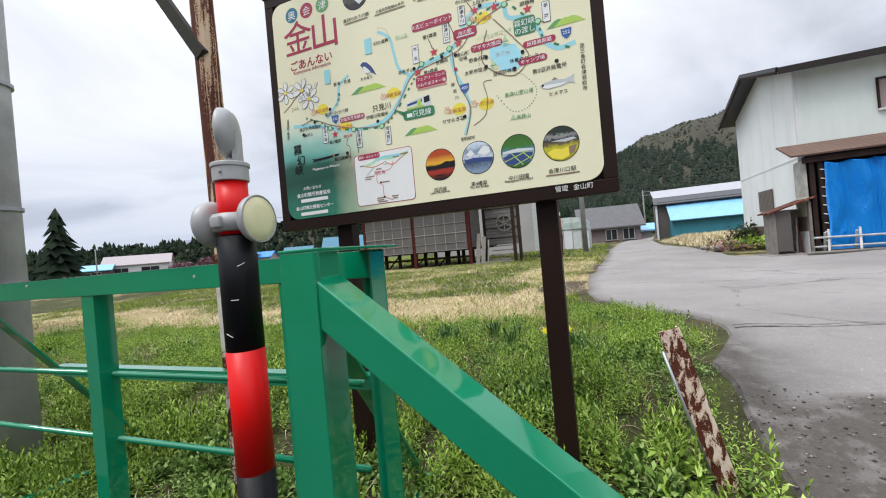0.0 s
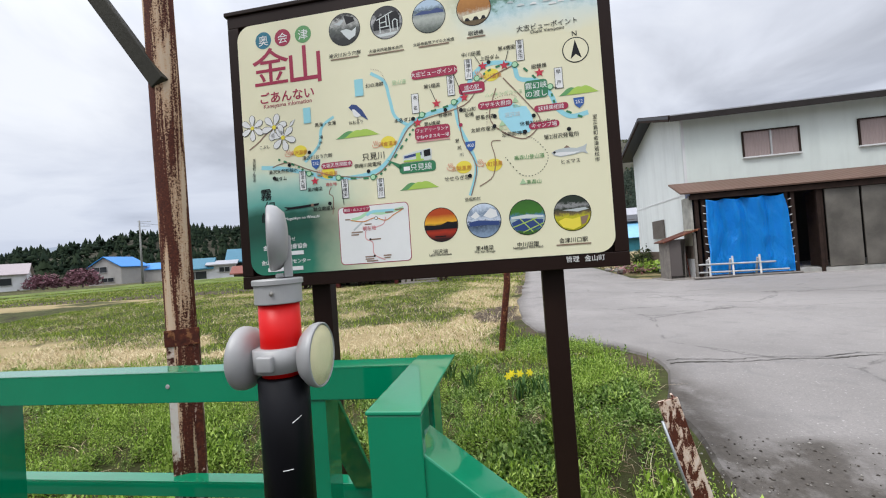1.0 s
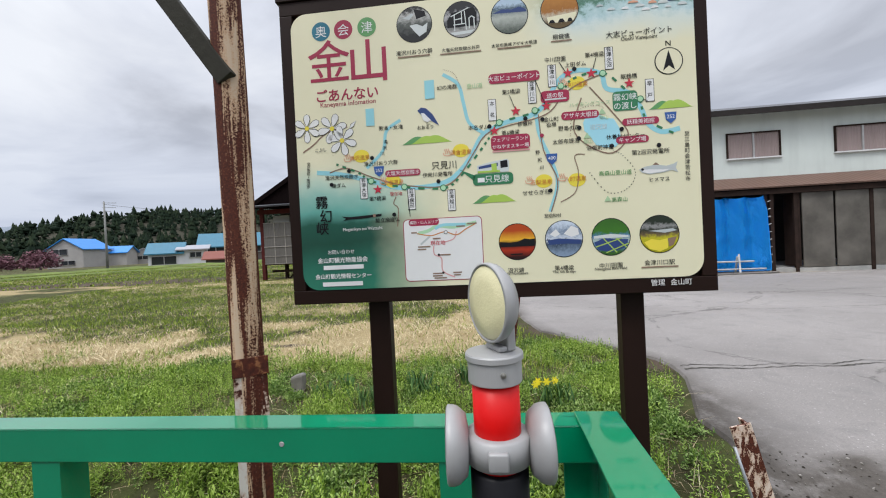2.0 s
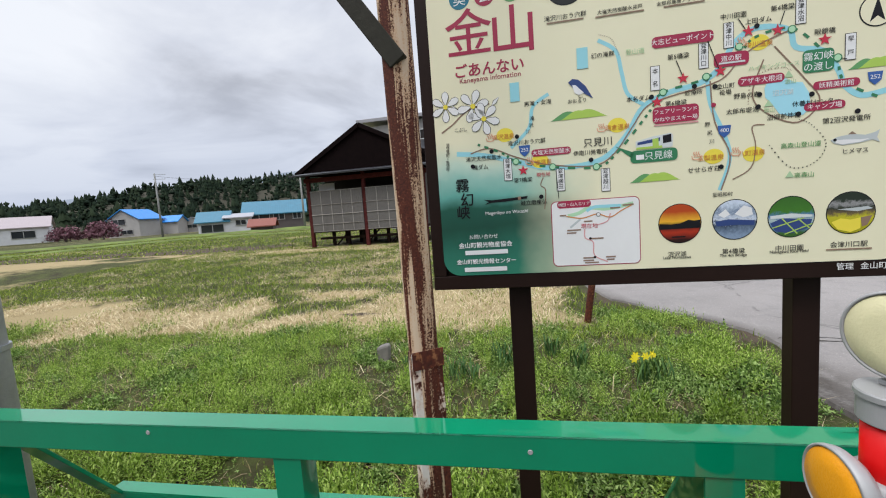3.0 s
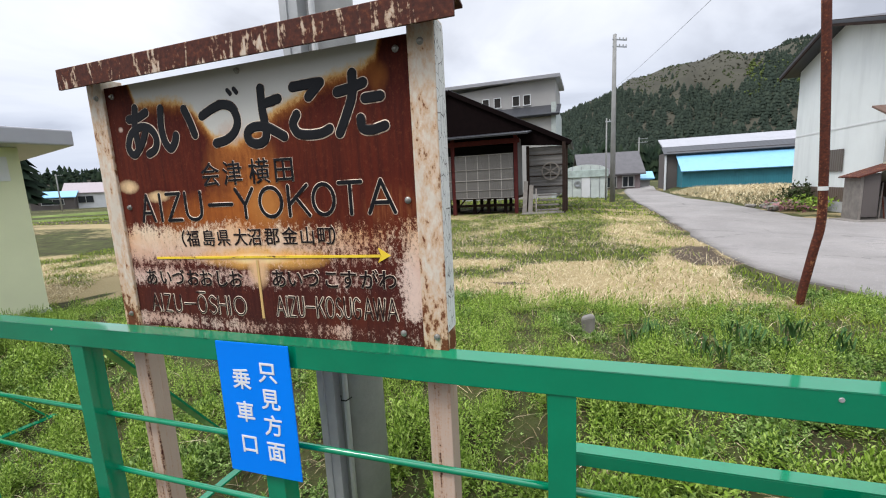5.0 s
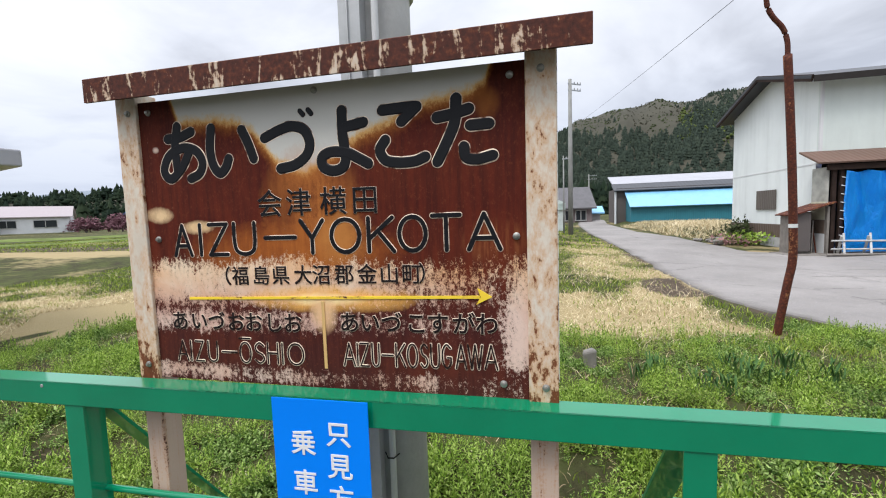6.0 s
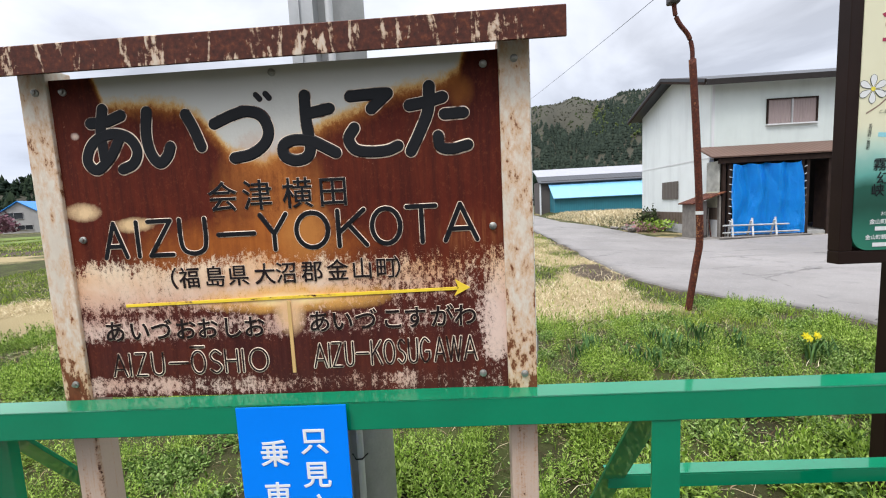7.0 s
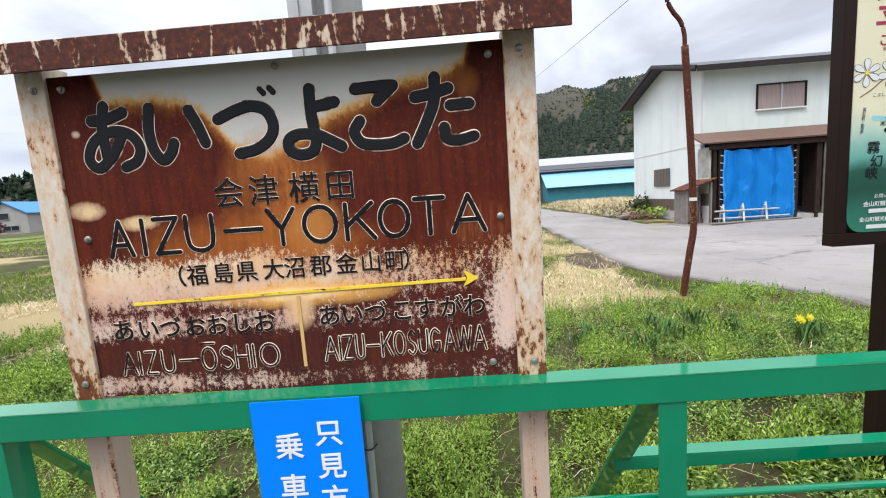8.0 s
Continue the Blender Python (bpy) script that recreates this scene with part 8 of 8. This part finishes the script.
# ---- road-side flower bed by the store ----
fb = thing("flower_bed", 5.4, 18.6, 0.0, 0, "small bed of stones with pink and green plants", "flower bed")
r_ = np.random.default_rng(2)
for k in range(26):
    b = bmesh.new()
    bmesh.ops.create_icosphere(b, subdivisions=1, radius=r_.uniform(0.12, 0.24))
    for v in b.verts:
        v.co.z *= 0.6
        v.co += Vector(noise.noise_vector(v.co * 5 + Vector((k, 0, 0)))) * 0.05
    b.transform(Matrix.Translation((r_.uniform(-0.75, 1.0), r_.uniform(-0.9, 1.6), 0.05)))
    part("stone", b, STONE, fb)


def shrub(x, y, z, h, w, mat, label, k=500, seed=1, parent=None):
    r_ = np.random.default_rng(seed)
    c = r_.normal(size=(k, 3)) * (w / 2.6, w / 2.6, h / 3.6) + (0, 0, h * 0.5)
    c[:, 2] = np.abs(c[:, 2])
    v = (c[:, None] + r_.normal(size=(k, 3, 3)) * 0.05).reshape(-1, 3)
    ob = new("shrub", tri_mesh("shrub", v, np.arange(3 * k).reshape(-1, 3), mat))
    ob.location = (x, y, z)
    return tagged(ob, label, "shrub")


shrub(5.2, 17.6, 0.0, 0.35, 0.9, leafy("pink_flowers", (0.10, 0.14, 0.04), (0.30, 0.16, 0.16), (0.42, 0.22, 0.22)), "low dusky pink flowering plants in the bed", 260, 2)
shrub(6.0, 19.0, 0.05, 0.8, 0.7, BUDGREEN, "fresh green shrub in the flower bed", 600, 3)
shrub(5.9, 18.0, 0.0, 0.4, 1.1, LEAF, "low green plants in the bed", 600, 4)


# ---- meadow growth ----
def blades(name, x, y, h, wid, lean, mat, label, seed, category="grass", segs=2, z=None):
    """Bent tapering blades standing on the ground at x, y."""
    r_ = np.random.default_rng(seed)
    n = len(x)
    z = ground_z(x, y) - 0.01 if z is None else z
    a, tw = r_.uniform(0, 6.283, n), r_.uniform(0, 6.283, n)
    dx, dy = np.cos(a), np.sin(a)
    wx, wy = np.cos(tw) * wid / 2, np.sin(tw) * wid / 2
    lv, ts = [], []
    per = 2 * segs + 1
    for s in range(segs + 1):
        t = s / segs
        ox, oy, oz = dx * lean * h * t ** 1.8, dy * lean * h * t ** 1.8, h * t * (1 - 0.25 * lean * t)
        k = (1 - t) ** 0.6
        if s < segs:
            lv += [np.stack([x + ox - wx * k, y + oy - wy * k, z + oz], -1), np.stack([x + ox + wx * k, y + oy + wy * k, z + oz], -1)]
        else:
            lv += [np.stack([x + ox, y + oy, z + oz], -1)]
    co = np.stack(lv, 1).reshape(-1, 3)
    base = np.arange(n)[:, None] * per
    for s in range(segs - 1):
        q = 2 * s
        ts += [base + (q, q + 1, q + 3), base + (q, q + 3, q + 2)]
    q = 2 * (segs - 1)
    ts += [base + (q, q + 1, q + 2)]
    ob = new(name, tri_mesh(name, co, np.concatenate(ts), mat))
    return tagged(ob, label, category, kind="stuff")


def strewn(n, x0, x1, y0, y1, seed, power=1.0):
    """Random places on the meadow, off the road and out of bare soil."""
    r_ = np.random.default_rng(seed)
    x = r_.uniform(x0, x1, n)
    y = y0 + (y1 - y0) * r_.uniform(0, 1, n) ** power
    ok = (x < road_left(y) - 0.12 + 0.09 * np.clip(r_.normal(size=n), -2, 1.2)) & (bare_soil(x, y) < r_.uniform(0.2, 1.0, n))
    ok &= ~((x > -9.2) & (x < -4.1) & (y > 16.0) & (y < 20))
    ok &= ~((x < -8.2) & (y > 3.1) & (y - 3.3 < (x + 8.38) * 1.0 + 3.9) & (y - 3.3 > -(x + 8.38) - 0.1) & (y < 7.3) & (x > -12.5))
    return x[ok], y[ok], r_


# leafy weeds of the near strip: upright stalks ringed with narrow leaflets
def leaf_sprays(name, x, y, size, mat, label, seed, leaves=14, rise=1.35, width=0.17):
    r_ = np.random.default_rng(seed)
    n = len(x)
    z = ground_z(x, y)
    tilt_a, tilt = r_.uniform(0, 6.28, n), r_.uniform(0, 0.35, n)
    X, Y, Z, S, TA, TI = (np.repeat(v, leaves) for v in (x, y, z, size, tilt_a, tilt))
    k = np.tile(np.arange(leaves), n)
    a = k * 2.4 + np.repeat(r_.uniform(0, 6.28, n), leaves) + r_.normal(size=n * leaves) * 0.3
    t = (k + 0.3) / leaves
    el = 0.25 + 1.15 * t ** 1.3 + r_.normal(size=n * leaves) * 0.2
    ln = S * (0.36 - 0.17 * t) * r_.uniform(0.7, 1.25, n * leaves)
    hgt = S * rise * t
    p0 = np.stack([X + np.cos(TA) * TI * hgt, Y + np.sin(TA) * TI * hgt, Z + hgt], -1)
    U = np.stack([np.cos(a) * np.cos(el), np.sin(a) * np.cos(el), np.sin(el)], -1)
    V = np.stack([-np.sin(a), np.cos(a), 0 * a], -1)
    w = ln * width
    mid = p0 + U * (ln * 0.5)[:, None] + np.stack([0 * w, 0 * w, w * 0.3], -1)
    co = np.stack([p0, mid + V * w[:, None], mid - V * w[:, None], p0 + U * ln[:, None] - np.stack([0 * w, 0 * w, ln * 0.14], -1)], 1).reshape(-1, 3)
    base = np.arange(n * leaves)[:, None] * 4
    ob = new(name, tri_mesh(name, co, np.concatenate([base + (0, 1, 2), base + (1, 3, 2)]), mat))
    return tagged(ob, label, "weeds", kind="stuff")


x, y, r_ = strewn(74000, -8.5, 2.0, 1.15, 5.5, 1, 1.3)
keep = dryness(x, y) < r_.uniform(0.1, 0.75, len(x))
tuft = 0.35 * vnoise(x, y, 2.0, 12) + 0.65 * vnoise(x, y, 6.0, 13)
keep &= tuft > r_.uniform(0.28, 0.53, len(x)) + 0.04 * smooth01(y, 2.4, 1.7)
x, y, tuft = x[keep], y[keep], tuft[keep]
size = r_.uniform(0.10, 0.18, len(x)) * (0.25 + 1.5 * np.clip(tuft - 0.25, 0, 1)) * (0.7 + 0.6 * vnoise(x, y, 0.8, 14)) * (0.8 + 0.35 * smooth01(y, 3.6, 1.8))
up = 0.5 * vnoise(x, y, 1.3, 18) + 0.5 * vnoise(x, y, 5.0, 20) > 0.42
leaf_sprays("weeds", x[up], y[up], size[up], LEAF, "lush green mugwort-like weeds on the bank", 3, 14, 1.45, 0.15)
leaf_sprays("broad_weeds", x[~up], y[~up], size[~up] * 1.15, LEAF2, "low broad-leaved weeds on the bank", 4, 9, 0.55, 0.24)
x, y, r_ = strewn(30000, -9, 2.0, 1.15, 5.5, 5, 1.2)
keep = (dryness(x, y) < r_.uniform(0.05, 0.9, len(x))) & (r_.uniform(0, 1, len(x)) < 0.18 + 0.82 * smooth01(y, 2.4, 3.8))
x, y = x[keep], y[keep]
blades("grass", x, y, r_.uniform(0.03, 0.10, len(x)) * (0.5 + 0.9 * vnoise(x, y, 1.2, 15)), r_.uniform(0.004, 0.010, len(x)), r_.uniform(0.1, 0.9, len(x)), BLADE, "fresh green meadow grass", 6)
x, y, r_ = strewn(90000, -15, 1.9, 4.5, 16, 7, 1.15)
keep = dryness(x, y) < r_.uniform(0.15, 0.95, len(x))
x, y = x[keep], y[keep]
blades("grass", x, y, r_.uniform(0.04, 0.11, len(x)), r_.uniform(0.008, 0.016, len(x)), r_.uniform(0.2, 1.0, len(x)), BLADE, "short green meadow grass further off", 8)
x, y, r_ = strewn(150000, -14, 1.9, 2.2, 15, 9, 1.3)
keep = dryness(x, y) > r_.uniform(0.2, 0.85, len(x))
x, y = x[keep], y[keep]
blades("dead_grass", x, y, r_.uniform(0.04, 0.15, len(x)) * (0.5 + vnoise(x, y, 2.5, 19)), r_.uniform(0.004, 0.010, len(x)), r_.uniform(0.6, 2.8, len(x)), STRAW, "bleached dead grass lying in the meadow", 10)
x, y, r_ = strewn(3600, -8, 1.9, 1.2, 4.8, 21, 1.0)
blades("dead_stalks", x, y, r_.uniform(0.05, 0.15, len(x)), r_.uniform(0.003, 0.006, len(x)), r_.uniform(0.8, 3.0, len(x)), STRAW, "thin dead stalks among the weeds", 22)
# small seedlings and dead leaf litter between the weeds
x, y, r_ = strewn(13000, -8.5, 2.0, 1.15, 4.8, 51, 1.2)
keep = dryness(x, y) < r_.uniform(0.15, 0.8, len(x))
leaf_sprays("seedlings", x[keep], y[keep], r_.uniform(0.03, 0.07, keep.sum()), LEAF2, "small seedlings covering the soil between the weeds", 52, 7, 0.45, 0.26)
x, y, r_ = strewn(16000, -8.5, 2.0, 1.15, 4.6, 53, 1.0)
LITTER = leafy("brown_leaf_litter", (0.05, 0.032, 0.018), (0.16, 0.105, 0.06), (0.42, 0.32, 0.20), 0.9)
blades("leaf_litter", x, y, r_.uniform(0.02, 0.07, len(x)), r_.uniform(0.003, 0.010, len(x)), r_.uniform(2.0, 3.4, len(x)), LITTER, "brown dead stems and leaf litter on the soil", 54, "litter")
# tall grass tufts, far meadow
x, y, r_ = strewn(40000, -45, 1.0, 16, 46, 11, 1.3)
blades("far_grass", x, y, r_.uniform(0.06, 0.16, len(x)), r_.uniform(0.02, 0.05, len(x)), r_.uniform(0.3, 1.2, len(x)), BLADE, "rough grass of the far meadow", 12)
# dry bank beside the blue shed
r_ = np.random.default_rng(31)
x, y = r_.uniform(4.9, 12, 9000), r_.uniform(20.5, 37, 9000)
blades("dead_grass", x, y, r_.uniform(0.12, 0.35, 9000), r_.uniform(0.02, 0.04, 9000), r_.uniform(0.4, 1.6, 9000), STRAW, "tall dry grass on the bank before the shed", 32)


# daffodils
def daffodil(x, y, h, face, n_leaf=16, flowers=1, seed=0):
    t = thing("daffodil", x, y, float(ground_z(x, y)), 0, "clump of yellow daffodils in the grass", "flower", "daffodils in the grass")
    r_ = np.random.default_rng(seed)
    b = bmesh.new()
    for k in range(n_leaf):
        a, hh = r_.uniform(0, 6.28), h * r_.uniform(0.55, 0.95)
        px, py = r_.normal(0, 0.045, 2)
        v = [b.verts.new((px + math.cos(a) * hh * 0.35 * q * q + s * 0.006 * math.sin(a), py + math.sin(a) * hh * 0.35 * q * q - s * 0.006 * math.cos(a), hh * q)) for q in (0, 0.5, 1.0) for s in (-1, 1)]
        b.faces.new((v[0], v[1], v[3], v[2])), b.faces.new((v[2], v[3], v[5], v[4]))
    part("leaves", b, leafy("daffodil_leaf", (0.05, 0.115, 0.04), (0.08, 0.165, 0.055), (0.13, 0.23, 0.07)), t)
    for k in range(flowers):
        fx, fy, fh = r_.normal(0, 0.06), r_.normal(0, 0.04), h * r_.uniform(0.9, 1.08)
        part("stem", tube([(fx * 0.3, fy * 0.3, 0), (fx, fy, fh)], 0.003, 6), LEAF, t)
        m = Matrix.Translation((fx, fy - 0.01, fh)) @ Matrix.Rotation(radians(face + r_.uniform(-30, 30)), 4, "Z") @ Matrix.Rotation(math.pi / 2.2, 4, "X")
        b = bmesh.new()
        c = b.verts.new((0, 0, 0))
        for q in range(6):
            a = q * math.pi / 3
            p = [b.verts.new((0.036 * rr * math.cos(a + da), 0.036 * rr * math.sin(a + da), 0.004)) for rr, da in ((0.6, -0.4), (1.0, 0), (0.6, 0.4))]
            b.faces.new((c, p[0], p[1], p[2]))
        b.transform(m)
        join(b, lathe([(0.008, 0.0), (0.011, 0.018), (0.017, 0.026)], 10, None, m))
        part("bloom", b, PETAL, t)


daffodil(0.60, 3.58, 0.22, 0, 22, 3, 4)
daffodil(0.72, 3.64, 0.2, 0, 18, 1, 2)
for k, (x, y) in enumerate(((-0.3, 3.7), (-0.42, 3.82), (-0.75, 3.5), (-0.88, 3.62), (-0.05, 4.05), (-1.15, 3.9), (-1.3, 3.72), (0.15, 3.85), (-0.55, 3.95))):
    daffodil(x, y, 0.185, 0, 30, 0, 5 + k)
